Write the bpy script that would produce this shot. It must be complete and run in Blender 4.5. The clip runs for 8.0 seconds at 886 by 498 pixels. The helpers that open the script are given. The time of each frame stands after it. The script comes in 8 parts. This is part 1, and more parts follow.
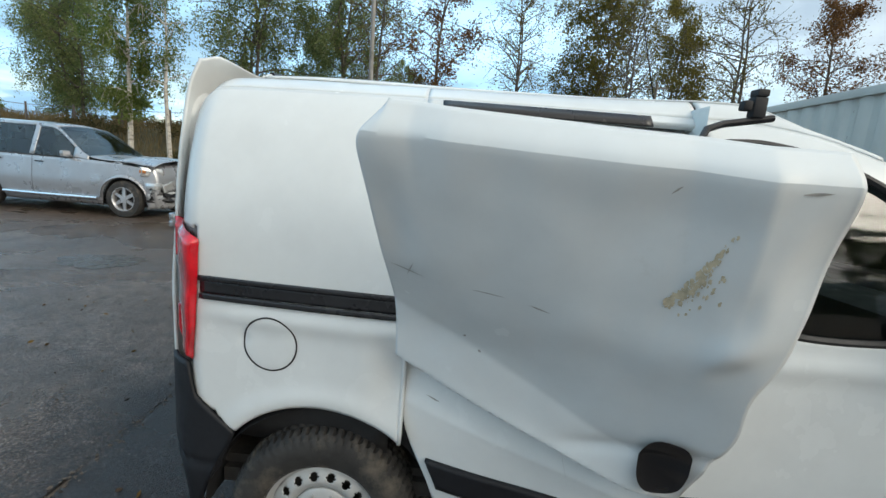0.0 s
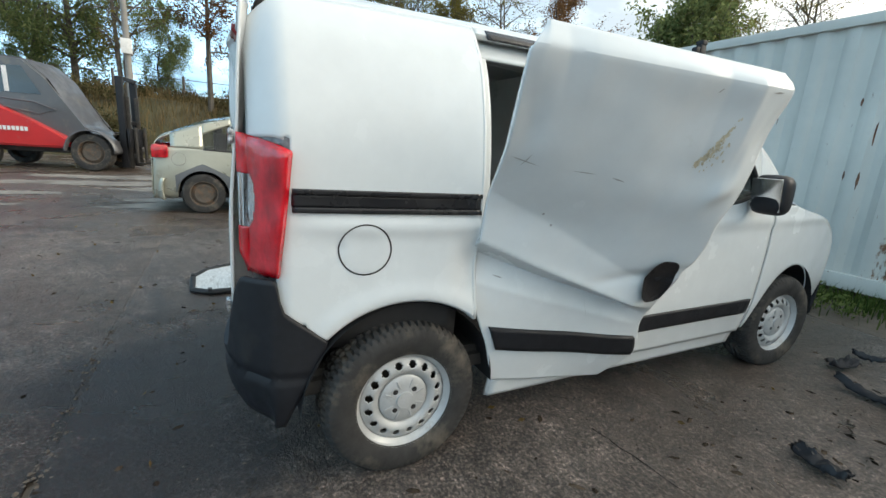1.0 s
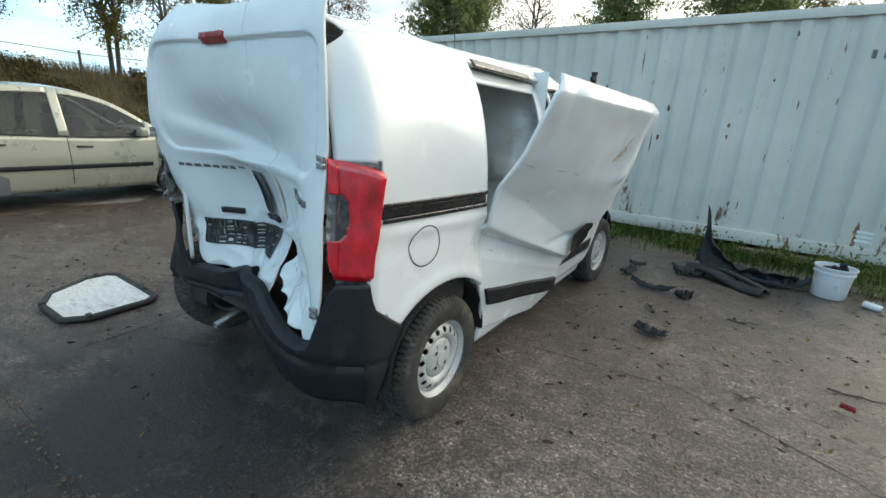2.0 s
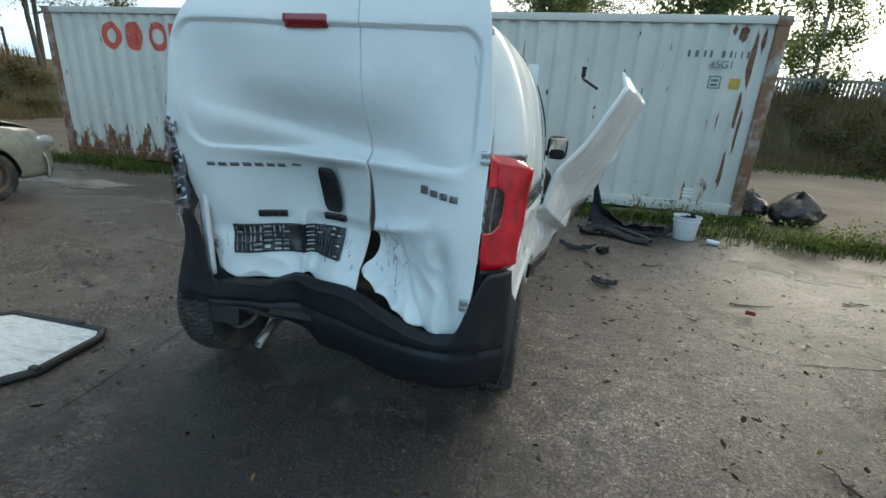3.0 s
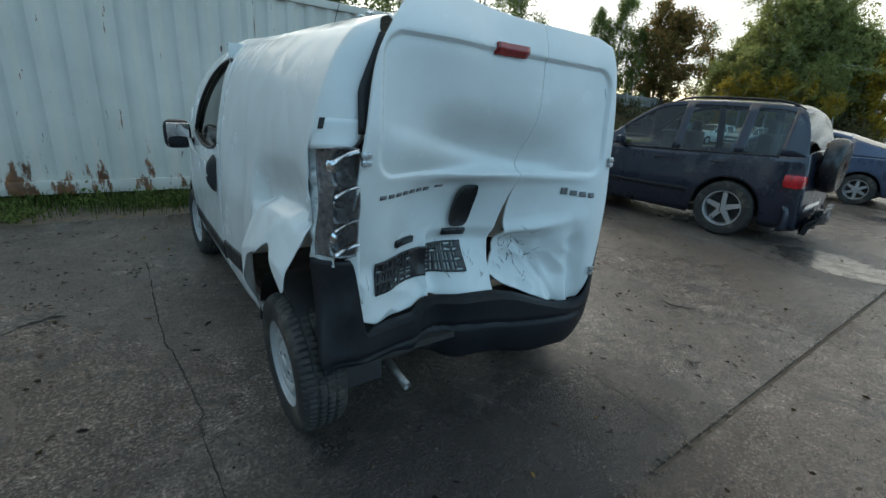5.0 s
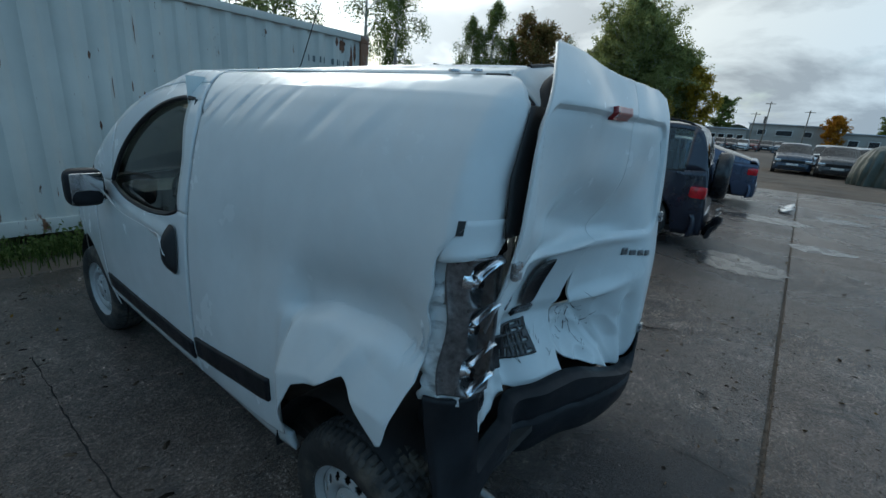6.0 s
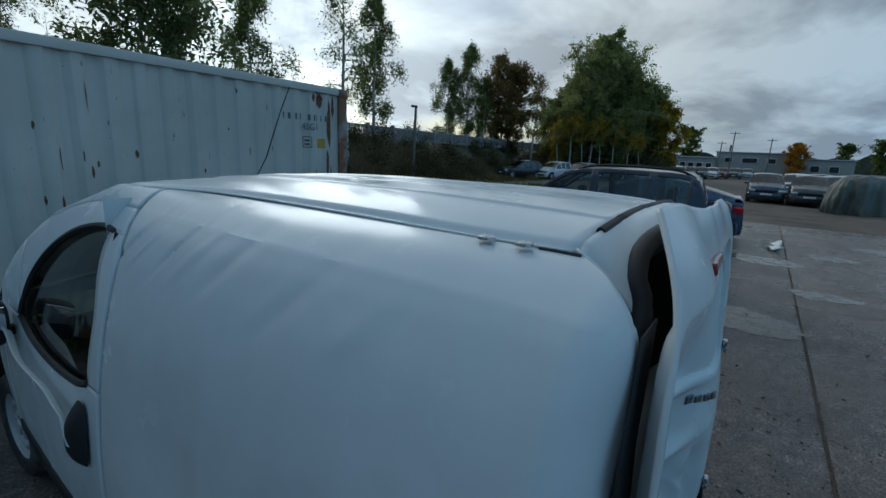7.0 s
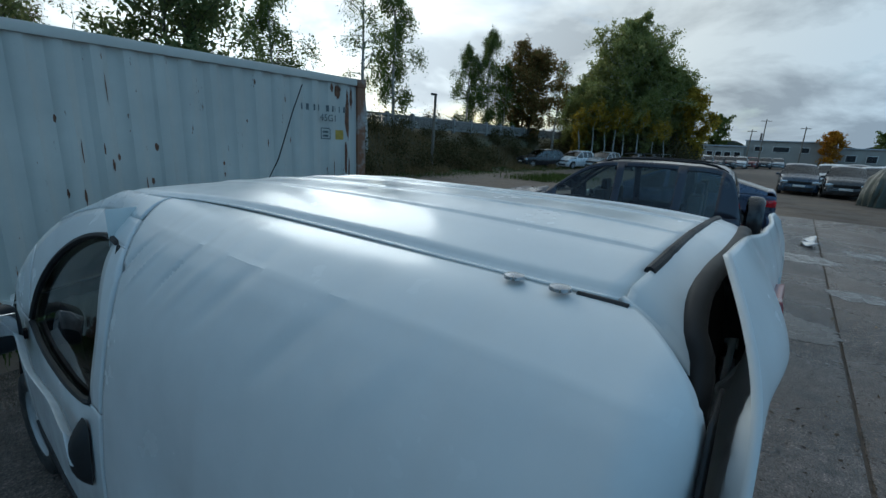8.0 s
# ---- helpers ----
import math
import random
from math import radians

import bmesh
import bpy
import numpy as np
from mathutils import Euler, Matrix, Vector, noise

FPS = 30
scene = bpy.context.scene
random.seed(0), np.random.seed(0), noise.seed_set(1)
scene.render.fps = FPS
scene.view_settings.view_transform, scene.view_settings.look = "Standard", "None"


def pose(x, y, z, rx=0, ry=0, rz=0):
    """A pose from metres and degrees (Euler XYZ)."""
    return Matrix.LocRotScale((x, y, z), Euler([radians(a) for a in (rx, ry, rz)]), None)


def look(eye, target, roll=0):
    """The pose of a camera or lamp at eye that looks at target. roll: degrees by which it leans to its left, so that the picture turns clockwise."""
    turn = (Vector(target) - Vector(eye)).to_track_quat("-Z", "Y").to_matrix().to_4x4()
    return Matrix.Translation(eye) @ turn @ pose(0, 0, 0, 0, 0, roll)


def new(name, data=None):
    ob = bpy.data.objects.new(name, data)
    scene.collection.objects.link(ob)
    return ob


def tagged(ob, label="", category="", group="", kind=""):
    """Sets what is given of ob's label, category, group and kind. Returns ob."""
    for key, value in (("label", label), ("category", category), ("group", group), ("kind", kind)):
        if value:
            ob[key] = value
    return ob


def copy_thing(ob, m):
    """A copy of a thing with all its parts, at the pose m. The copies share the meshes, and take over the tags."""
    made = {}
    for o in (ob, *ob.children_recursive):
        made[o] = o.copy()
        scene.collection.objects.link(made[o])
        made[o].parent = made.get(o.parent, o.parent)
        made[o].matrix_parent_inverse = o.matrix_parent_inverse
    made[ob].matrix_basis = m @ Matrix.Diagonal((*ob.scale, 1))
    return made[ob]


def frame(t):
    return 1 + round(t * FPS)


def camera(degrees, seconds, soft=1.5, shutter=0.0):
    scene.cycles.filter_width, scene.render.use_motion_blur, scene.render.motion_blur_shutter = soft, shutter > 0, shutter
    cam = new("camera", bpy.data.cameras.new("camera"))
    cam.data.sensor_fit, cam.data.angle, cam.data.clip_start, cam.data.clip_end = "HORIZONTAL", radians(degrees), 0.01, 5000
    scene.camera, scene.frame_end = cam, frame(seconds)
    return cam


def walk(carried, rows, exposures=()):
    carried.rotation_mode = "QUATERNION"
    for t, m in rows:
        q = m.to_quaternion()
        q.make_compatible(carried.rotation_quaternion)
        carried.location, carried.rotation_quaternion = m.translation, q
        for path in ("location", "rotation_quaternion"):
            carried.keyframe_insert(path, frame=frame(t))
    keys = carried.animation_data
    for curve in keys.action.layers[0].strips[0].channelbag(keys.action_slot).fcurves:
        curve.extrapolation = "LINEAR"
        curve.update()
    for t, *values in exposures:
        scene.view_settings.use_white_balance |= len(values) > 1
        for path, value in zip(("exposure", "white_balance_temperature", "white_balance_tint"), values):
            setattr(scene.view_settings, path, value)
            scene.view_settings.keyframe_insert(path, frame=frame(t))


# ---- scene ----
cam = camera(91.1, 8.0)
PATH = [
    (0, (2.033, 0.333, 1.421), (0.064, 0.326, 1.069), 4.5),
    (0.5, (2.172, -0.122, 1.259), (0.242, 0.236, 0.879), 4.3),
    (1, (2.137, -0.575, 1.207), (0.406, 0.321, 0.758), 4.0),
    (1.5, (1.998, -1.087, 1.259), (0.528, 0.165, 0.737), 3.5),
    (2, (1.803, -1.511, 1.351), (0.726, 0.078, 0.789), 3.3),
    (2.2, (1.606, -1.626, 1.33), (0.651, 0.037, 0.761), 3.2),
    (3.3, (0.534, -2.149, 1.355), (0.363, -0.255, 0.734), 3.6),
    (3.5, (0.32, -2.195, 1.339), (0.295, -0.294, 0.719), 3.7),
    (4, (-0.247, -2.279, 1.354), (0.163, -0.422, 0.736), 3.5),
    (4.2, (-0.46, -2.253, 1.34), (0.123, -0.442, 0.722), 3.5),
    (5.3, (-1.435, -1.563, 1.443), (-0.159, -0.152, 0.824), 4.1),
    (5.5, (-1.487, -1.393, 1.47), (-0.135, -0.054, 0.857), 4.0),
    (6, (-1.533, -0.984, 1.571), (-0.022, 0.191, 0.989), 4.2),
    (6.5, (-1.446, -0.721, 1.68), (0.158, 0.365, 1.182), 3.6),
    (7, (-1.178, -0.567, 1.844), (0.407, 0.574, 1.412), 2.6),
    (7.5, (-1.084, -0.492, 1.944), (0.48, 0.687, 1.536), 2.7),
    (8, (-1.085, -0.489, 1.9), (0.441, 0.709, 1.413), 2.7),
]
walk(cam, [(t, look(e, g, r)) for t, e, g, r in PATH],
     [(0, 0.53, 7150, 8), (0.5, 0.60, 7100, 8), (1, 0.86, 7300, 8), (1.5, 0.90, 7350, 7), (2.2, 0.86, 7350, 7), (3.3, 0.57, 7050, 5), (4.2, 0.24, 6750, 4), (5.3, 0.46, 6950, 3), (6, -0.33, 6000, 2),
      (6.5, -0.67, 5700, 1), (7, -0.88, 5650, 1), (7.5, -0.87, 5750, 1), (8, -0.58, 5750, 1)])

# ---- light ----
SUN_AZ, SUN_EL = radians(32), radians(23)      # from ahead (+y) towards the right (+x)
sun_dir = Vector((math.sin(SUN_AZ) * math.cos(SUN_EL), math.cos(SUN_AZ) * math.cos(SUN_EL), math.sin(SUN_EL)))
sun = new("sun", bpy.data.lights.new("sun", "SUN"))
sun.data.energy, sun.data.angle, sun.data.color = 1.0, radians(28), (1.0, 0.95, 0.88)
sun.matrix_world = look(sun_dir * 60, (0, 0, 0))

world = bpy.data.worlds.new("sky")
scene.world = world
world.use_nodes = True
wn, wl = world.node_tree.nodes, world.node_tree.links
wn.clear()


def wnode(kind, **props):
    n = wn.new(kind)
    for k, v in props.items():
        n.inputs[k.replace("_", " ")].default_value = v
    return n


sky = wn.new("ShaderNodeTexSky")
sky.sky_type, sky.sun_disc, sky.sun_elevation, sky.sun_rotation = "NISHITA", False, SUN_EL, SUN_AZ
coord = wn.new("ShaderNodeTexCoord")
sep = wn.new("ShaderNodeSeparateXYZ")
wl.new(coord.outputs["Generated"], sep.inputs[0])
low = wn.new("ShaderNodeMath"); low.operation = "MAXIMUM"; low.inputs[1].default_value = 0.0
wl.new(sep.outputs["Z"], low.inputs[0])
lift = wn.new("ShaderNodeMath"); lift.operation = "ADD"; lift.inputs[1].default_value = 0.27
wl.new(low.outputs[0], lift.inputs[0])
flat = wn.new("ShaderNodeVectorMath"); flat.operation = "DIVIDE"
wl.new(coord.outputs["Generated"], flat.inputs[0]); 
spread = wn.new("ShaderNodeCombineXYZ")
for k in range(3):
    wl.new(lift.outputs[0], spread.inputs[k])
wl.new(spread.outputs[0], flat.inputs[1])
puff = wnode("ShaderNodeTexNoise", Scale=1.05, Detail=9.0, Roughness=0.58, Distortion=0.35)
wl.new(flat.outputs[0], puff.inputs["Vector"])
cover = wn.new("ShaderNodeValToRGB")
cover.color_ramp.elements[0].position, cover.color_ramp.elements[1].position = 0.33, 0.50
wl.new(puff.outputs[0], cover.inputs[0])
shade = wnode("ShaderNodeTexNoise", Scale=1.5, Detail=8.0, Roughness=0.55, Distortion=0.3)
wl.new(flat.outputs[0], shade.inputs["Vector"])
grey = wn.new("ShaderNodeValToRGB")
grey.color_ramp.elements[0].position, grey.color_ramp.elements[0].color = 0.40, (0.58, 0.592, 0.61, 1)
grey.color_ramp.elements[1].position, grey.color_ramp.elements[1].color = 0.59, (1.12, 1.12, 1.10, 1)
wl.new(shade.outputs[0], grey.inputs[0])
# the bright veil round the hidden sun
aim = wn.new("ShaderNodeVectorMath"); aim.operation = "DOT_PRODUCT"; aim.inputs[1].default_value = sun_dir
wl.new(coord.outputs["Generated"], aim.inputs[0])
pos = wn.new("ShaderNodeMath"); pos.operation = "MAXIMUM"; pos.inputs[1].default_value = 0.0
wl.new(aim.outputs["Value"], pos.inputs[0])
veil = wn.new("ShaderNodeMath"); veil.operation = "POWER"; veil.inputs[1].default_value = 7.0
wl.new(pos.outputs[0], veil.inputs[0])
veil2 = wn.new("ShaderNodeMath"); veil2.operation = "MULTIPLY_ADD"; veil2.inputs[1].default_value = 1.75; veil2.inputs[2].default_value = 0.85
wl.new(veil.outputs[0], veil2.inputs[0])
cloud = wn.new("ShaderNodeMix"); cloud.data_type = "RGBA"; cloud.blend_type = "MULTIPLY"; cloud.inputs["Factor"].default_value = 1.0
wl.new(grey.outputs[0], cloud.inputs["A"]); wl.new(veil2.outputs[0], cloud.inputs["B"])
away = wn.new("ShaderNodeValToRGB")          # clouds opposite the sun are bluer
away.color_ramp.elements[0].position, away.color_ramp.elements[0].color = 0.36, (0.57, 1.01, 1.50, 1)
away.color_ramp.elements[1].position, away.color_ramp.elements[1].color = 0.85, (1, 1, 1, 1)
half = wn.new("ShaderNodeMath"); half.operation = "MULTIPLY_ADD"; half.inputs[1].default_value = 0.5; half.inputs[2].default_value = 0.5
wl.new(aim.outputs["Value"], half.inputs[0]); wl.new(half.outputs[0], away.inputs[0])
tint = wn.new("ShaderNodeMix"); tint.data_type = "RGBA"; tint.blend_type = "MULTIPLY"; tint.inputs["Factor"].default_value = 1.0
wl.new(cloud.outputs["Result"], tint.inputs["A"]); wl.new(away.outputs[0], tint.inputs["B"])
blue = wn.new("ShaderNodeMix"); blue.data_type = "RGBA"; blue.blend_type = "MULTIPLY"; blue.inputs["Factor"].default_value = 1.0
blue.inputs["B"].default_value = (0.15, 0.15, 0.15, 1)
wl.new(sky.outputs[0], blue.inputs["A"])
both = wn.new("ShaderNodeMix"); both.data_type = "RGBA"
wl.new(cover.outputs[0], both.inputs["Factor"]); wl.new(blue.outputs["Result"], both.inputs["A"]); wl.new(tint.outputs["Result"], both.inputs["B"])
glow = wn.new("ShaderNodeBackground"); glow.inputs["Strength"].default_value = 1.0
wl.new(both.outputs["Result"], glow.inputs[0])
wout = wn.new("ShaderNodeOutputWorld")
wl.new(glow.outputs[0], wout.inputs[0])


# ---- materials ----
def mat(name, col, rough=0.5, metal=0.0, var=0.12, scale=6.0, bump=0.0, bscale=80.0, dirt=None, dirt_amt=0.0, dirt_scale=3.0,
        coat=0.0, rvar=0.12, spec=0.5, per_piece=0.0, stretch=None, trans=0.0):
    """A procedural surface: base colour with grain, larger stains, uneven gloss and fine relief."""
    m = bpy.data.materials.new(name)
    m.use_nodes = True
    n, l = m.node_tree.nodes, m.node_tree.links
    b = n["Principled BSDF"]
    b.inputs["Metallic"].default_value, b.inputs["Coat Weight"].default_value = metal, coat
    b.inputs["Coat Roughness"].default_value = 0.06
    b.inputs["Specular IOR Level"].default_value = spec
    tc = n.new("ShaderNodeTexCoord")
    src = tc.outputs["Object"]
    if stretch:
        mp = n.new("ShaderNodeMapping"); mp.inputs["Scale"].default_value = stretch
        l.new(src, mp.inputs[0]); src = mp.outputs[0]

    def tex(sc, detail=5.0, r=0.6):
        t = n.new("ShaderNodeTexNoise")
        t.inputs["Scale"].default_value, t.inputs["Detail"].default_value, t.inputs["Roughness"].default_value = sc, detail, r
        l.new(src, t.inputs["Vector"])
        return t.outputs[0]

    def ramp(fac, p0, p1, c0, c1):
        r = n.new("ShaderNodeValToRGB")
        e = r.color_ramp.elements
        e[0].position, e[1].position, e[0].color, e[1].color = p0, p1, (*c0, 1), (*c1, 1)
        l.new(fac, r.inputs[0])
        return r.outputs[0]

    fine = tex(scale)
    out = ramp(fine, 0.3, 0.7, [c * (1 - var) for c in col], [min(1, c * (1 + var)) for c in col])
    if dirt:
        big = tex(dirt_scale, 8.0, 0.65)
        f = ramp(big, 0.72 - 0.45 * dirt_amt, 0.92 - 0.42 * dirt_amt, (0, 0, 0), (1, 1, 1))
        mx = n.new("ShaderNodeMix"); mx.data_type = "RGBA"
        l.new(f, mx.inputs["Factor"]); l.new(out, mx.inputs["A"])
        mx.inputs["B"].default_value = (*dirt, 1)
        out = mx.outputs["Result"]
    if per_piece:
        inf = n.new("ShaderNodeObjectInfo")
        mr = n.new("ShaderNodeMapRange"); mr.inputs["To Min"].default_value, mr.inputs["To Max"].default_value = 1 - per_piece, 1 + per_piece
        l.new(inf.outputs["Random"], mr.inputs["Value"])
        mx = n.new("ShaderNodeMix"); mx.data_type = "RGBA"; mx.blend_type = "MULTIPLY"; mx.inputs["Factor"].default_value = 1
        l.new(out, mx.inputs["A"]); l.new(mr.outputs[0], mx.inputs["B"])
        out = mx.outputs["Result"]
    l.new(out, b.inputs["Base Color"])
    rg = n.new("ShaderNodeMapRange")
    rg.inputs["From Min"].default_value, rg.inputs["From Max"].default_value = 0.3, 0.7
    rg.inputs["To Min"].default_value, rg.inputs["To Max"].default_value = max(0.02, rough - rvar), min(1, rough + rvar)
    l.new(tex(dirt_scale * 1.7, 4.0), rg.inputs["Value"]); l.new(rg.outputs[0], b.inputs["Roughness"])
    if trans:
        b.inputs["Transmission Weight"].default_value = trans
    if bump:
        bp = n.new("ShaderNodeBump"); bp.inputs["Strength"].default_value, bp.inputs["Distance"].default_value = 1.0, bump
        l.new(tex(bscale, 6.0), bp.inputs["Height"]); l.new(bp.outputs[0], b.inputs["Normal"])
    return m


def glass(name, tint, gloss=0.12):
    """A thin pane: tinted see-through sheet with mirror gloss that grows at a glance."""
    m = bpy.data.materials.new(name)
    m.use_nodes = True
    n, l = m.node_tree.nodes, m.node_tree.links
    n.clear()
    o, mix = n.new("ShaderNodeOutputMaterial"), n.new("ShaderNodeMixShader")
    tr, gl, fr = n.new("ShaderNodeBsdfTransparent"), n.new("ShaderNodeBsdfGlossy"), n.new("ShaderNodeFresnel")
    tr.inputs[0].default_value = (*tint, 1)
    gl.inputs["Roughness"].default_value = 0.03
    fr.inputs["IOR"].default_value = 1.55
    add = n.new("ShaderNodeMath"); add.operation = "ADD"; add.use_clamp = True; add.inputs[1].default_value = gloss
    l.new(fr.outputs[0], add.inputs[0]); l.new(add.outputs[0], mix.inputs[0])
    l.new(tr.outputs[0], mix.inputs[1]); l.new(gl.outputs[0], mix.inputs[2]); l.new(mix.outputs[0], o.inputs[0])
    return m


LAMPINNER = mat("dull_lamp_reflector", (0.20, 0.19, 0.19), 0.3, metal=0.7, var=0.5, scale=45, bump=0.002, bscale=60)
SCRATCH = mat("scratched_primer", (0.33, 0.32, 0.30), 0.7, var=0.3, scale=60)
VAN_WHITE = mat("van_white_paint", (0.665, 0.69, 0.69), 0.22, var=0.03, scale=9, dirt=(0.46, 0.44, 0.39), dirt_amt=0.12, dirt_scale=2.6,
                coat=0.10, rvar=0.08, bump=0.0004, bscale=5, spec=0.22)
VAN_SCUFF = mat("scuffed_white_paint", (0.72, 0.74, 0.74), 0.45, var=0.05, scale=20, dirt=(0.20, 0.20, 0.20), dirt_amt=0.42, dirt_scale=14,
                coat=0.1, stretch=(1, 1, 2.2))
PRIMER = mat("inner_grey_paint", (0.62, 0.66, 0.65), 0.5, var=0.06, scale=6, dirt=(0.28, 0.28, 0.26), dirt_amt=0.3, dirt_scale=4)
PLASTIC = mat("black_bumper_plastic", (0.011, 0.012, 0.015), 0.5, var=0.25, scale=30, spec=0.32, dirt=(0.045, 0.041, 0.036), dirt_amt=0.20, dirt_scale=5, bump=0.0006, bscale=400)
GLOSSBLACK = mat("black_gloss_plastic", (0.015, 0.015, 0.017), 0.25, var=0.2, scale=10, dirt=(0.06, 0.06, 0.055), dirt_amt=0.2)
RUBBER = mat("tyre_rubber", (0.026, 0.025, 0.024), 0.75, var=0.3, scale=18, dirt=(0.13, 0.11, 0.085), dirt_amt=0.45, dirt_scale=7, bump=0.001, bscale=120)
SEAL = mat("rubber_seal", (0.016, 0.016, 0.017), 0.6, var=0.2, scale=20)
STEEL = mat("grey_steel_rim", (0.44, 0.45, 0.45), 0.48, metal=0.25, var=0.08, scale=20, dirt=(0.20, 0.17, 0.13), dirt_amt=0.3, dirt_scale=9, bump=0.0005, bscale=90)
DARKMETAL = mat("dark_underbody", (0.03, 0.028, 0.026), 0.7, var=0.3, scale=12, dirt=(0.09, 0.07, 0.05), dirt_amt=0.4)
CHROME = mat("bare_chrome", (0.75, 0.76, 0.78), 0.16, metal=1.0, var=0.05, rvar=0.08, scale=12)
EXHAUST = mat("sooty_exhaust_steel", (0.24, 0.23, 0.22), 0.45, metal=0.8, var=0.3, scale=20, dirt=(0.06, 0.05, 0.045), dirt_amt=0.5, dirt_scale=12)
SILVERTRIM = mat("silver_plastic", (0.42, 0.44, 0.46), 0.25, metal=0.8, var=0.1, scale=25, dirt=(0.1, 0.1, 0.1), dirt_amt=0.25, dirt_scale=16)
REDLENS = mat("red_lamp_lens", (0.50, 0.006, 0.016), 0.12, var=0.6, scale=14, coat=1.0, rvar=0.05, stretch=(1, 1, 0.55), bump=0.006, bscale=26)
FACET = mat("faceted_reflector", (0.80, 0.80, 0.80), 0.28, metal=0.75, var=0.25, scale=30, rvar=0.15, bump=0.004, bscale=45)
REDREFL = mat("dull_red_lens", (0.25, 0.012, 0.015), 0.3, var=0.2, scale=30, coat=0.5)
CLEARLENS = glass("clear_lamp_lens", (0.60, 0.62, 0.64), 0.03)
PANE = glass("window_glass", (0.62, 0.72, 0.70), 0.02)
PANE_DARK = glass("tinted_glass", (0.22, 0.27, 0.28), 0.04)
STAIN = mat("yellow_stain", (0.52, 0.45, 0.32), 0.7, var=0.35, scale=60)
BLACKINK = mat("black_marker", (0.03, 0.03, 0.032), 0.6, var=0.2)
BADGE = mat("grey_badge", (0.17, 0.175, 0.18), 0.3, metal=0.5, var=0.2, scale=40)


# ---- building helpers ----
def clamp(x, a=0.0, b=1.0):
    return max(a, min(b, x))


def sm(a, b, x):
    t = clamp((x - a) / (b - a))
    return t * t * (3 - 2 * t)


def lerp(a, b, t):
    return a + (b - a) * t


def gauss(x, s):
    return math.exp(-(x / s) ** 2)


def spl(x, pts):
    """Smooth curve through a few (x, y) pairs."""
    if x <= pts[0][0]:
        return pts[0][1]
    if x >= pts[-1][0]:
        return pts[-1][1]
    k = 0
    while x > pts[k + 1][0]:
        k += 1
    (x0, y0), (x1, y1) = pts[k], pts[k + 1]

    def tan(i):
        a, b = pts[max(0, i - 1)], pts[min(len(pts) - 1, i + 1)]
        return (b[1] - a[1]) / (b[0] - a[0])
    h, t = x1 - x0, (x - x0) / (x1 - x0)
    return ((2 * t ** 3 - 3 * t * t + 1) * y0 + (t ** 3 - 2 * t * t + t) * h * tan(k)
            + (3 * t * t - 2 * t ** 3) * y1 + (t ** 3 - t * t) * h * tan(k + 1))


def nz(p, f=1.0, seed=0.0):
    return noise.noise(Vector((p[0] * f + seed, p[1] * f + seed * 1.7, p[2] * f - seed)))


def root(name, m=None):
    ob = new(name)
    if m is not None:
        ob.matrix_world = m
    return ob


def finish(bm, name, material, angle=38.0, smooth=True):
    me = bpy.data.meshes.new(name)
    bm.normal_update()
    bm.to_mesh(me)
    bm.free()
    for x in (material if isinstance(material, (list, tuple)) else [material]):
        me.materials.append(x)
    if smooth:
        me.polygons.foreach_set("use_smooth", [True] * len(me.polygons))
        me.set_sharp_from_angle(angle=radians(angle))
    return me


def part(name, bm, material, parent=None, label="", solid=0.0, angle=38.0, smooth=True, offset=-1.0):
    ob = new(name, finish(bm, name, material, angle, smooth) if len(bm.verts) else None)
    ob.parent = parent
    if label:
        ob["label"] = label
    if solid:
        mod = ob.modifiers.new("thick", "SOLIDIFY")
        mod.thickness, mod.offset, mod.use_even_offset = solid, offset, False
    return ob


def patch(bm, fn, nu, nv, flip=False, keep=None, mi=0):
    g = [[bm.verts.new(fn(i / nu, j / nv)) for j in range(nv + 1)] for i in range(nu + 1)]
    for i in range(nu):
        for j in range(nv):
            if keep and not keep((i + 0.5) / nu, (j + 0.5) / nv):
                continue
            q = [g[i][j], g[i + 1][j], g[i + 1][j + 1], g[i][j + 1]]
            bm.faces.new(q[::-1] if flip else q).material_index = mi
    return g


def box(bm, c, s, bev=0.0, rot=None, mi=0):
    r = bmesh.ops.create_cube(bm, size=1.0)
    m = Matrix.Translation(c) @ (rot or Matrix()) @ Matrix.Diagonal((*s, 1))
    bmesh.ops.transform(bm, matrix=m, verts=r["verts"])
    fs = {f for v in r["verts"] for f in v.link_faces}
    for f in fs:
        f.material_index = mi
    if bev:
        bmesh.ops.bevel(bm, geom=list({e for f in fs for e in f.edges}), offset=bev, segments=2, affect="EDGES", profile=0.6)


def lathe(bm, prof, n=32, axis="x", c=(0, 0, 0), close=False):
    """Revolves (radius, along) pairs round an axis."""
    c = Vector(c)
    rows = []
    for r, a in prof:
        row = []
        for k in range(n):
            t = 2 * math.pi * k / n
            u, v = r * math.cos(t), r * math.sin(t)
            p = {"x": (a, u, v), "y": (u, a, v), "z": (u, v, a)}[axis]
            row.append(bm.verts.new(c + Vector(p)))
        rows.append(row)
    pairs = list(zip(rows, rows[1:])) + ([(rows[-1], rows[0])] if close else [])
    for p, q in pairs:
        for k in range(n):
            bm.faces.new((p[k], p[(k + 1) % n], q[(k + 1) % n], q[k]))
    return rows


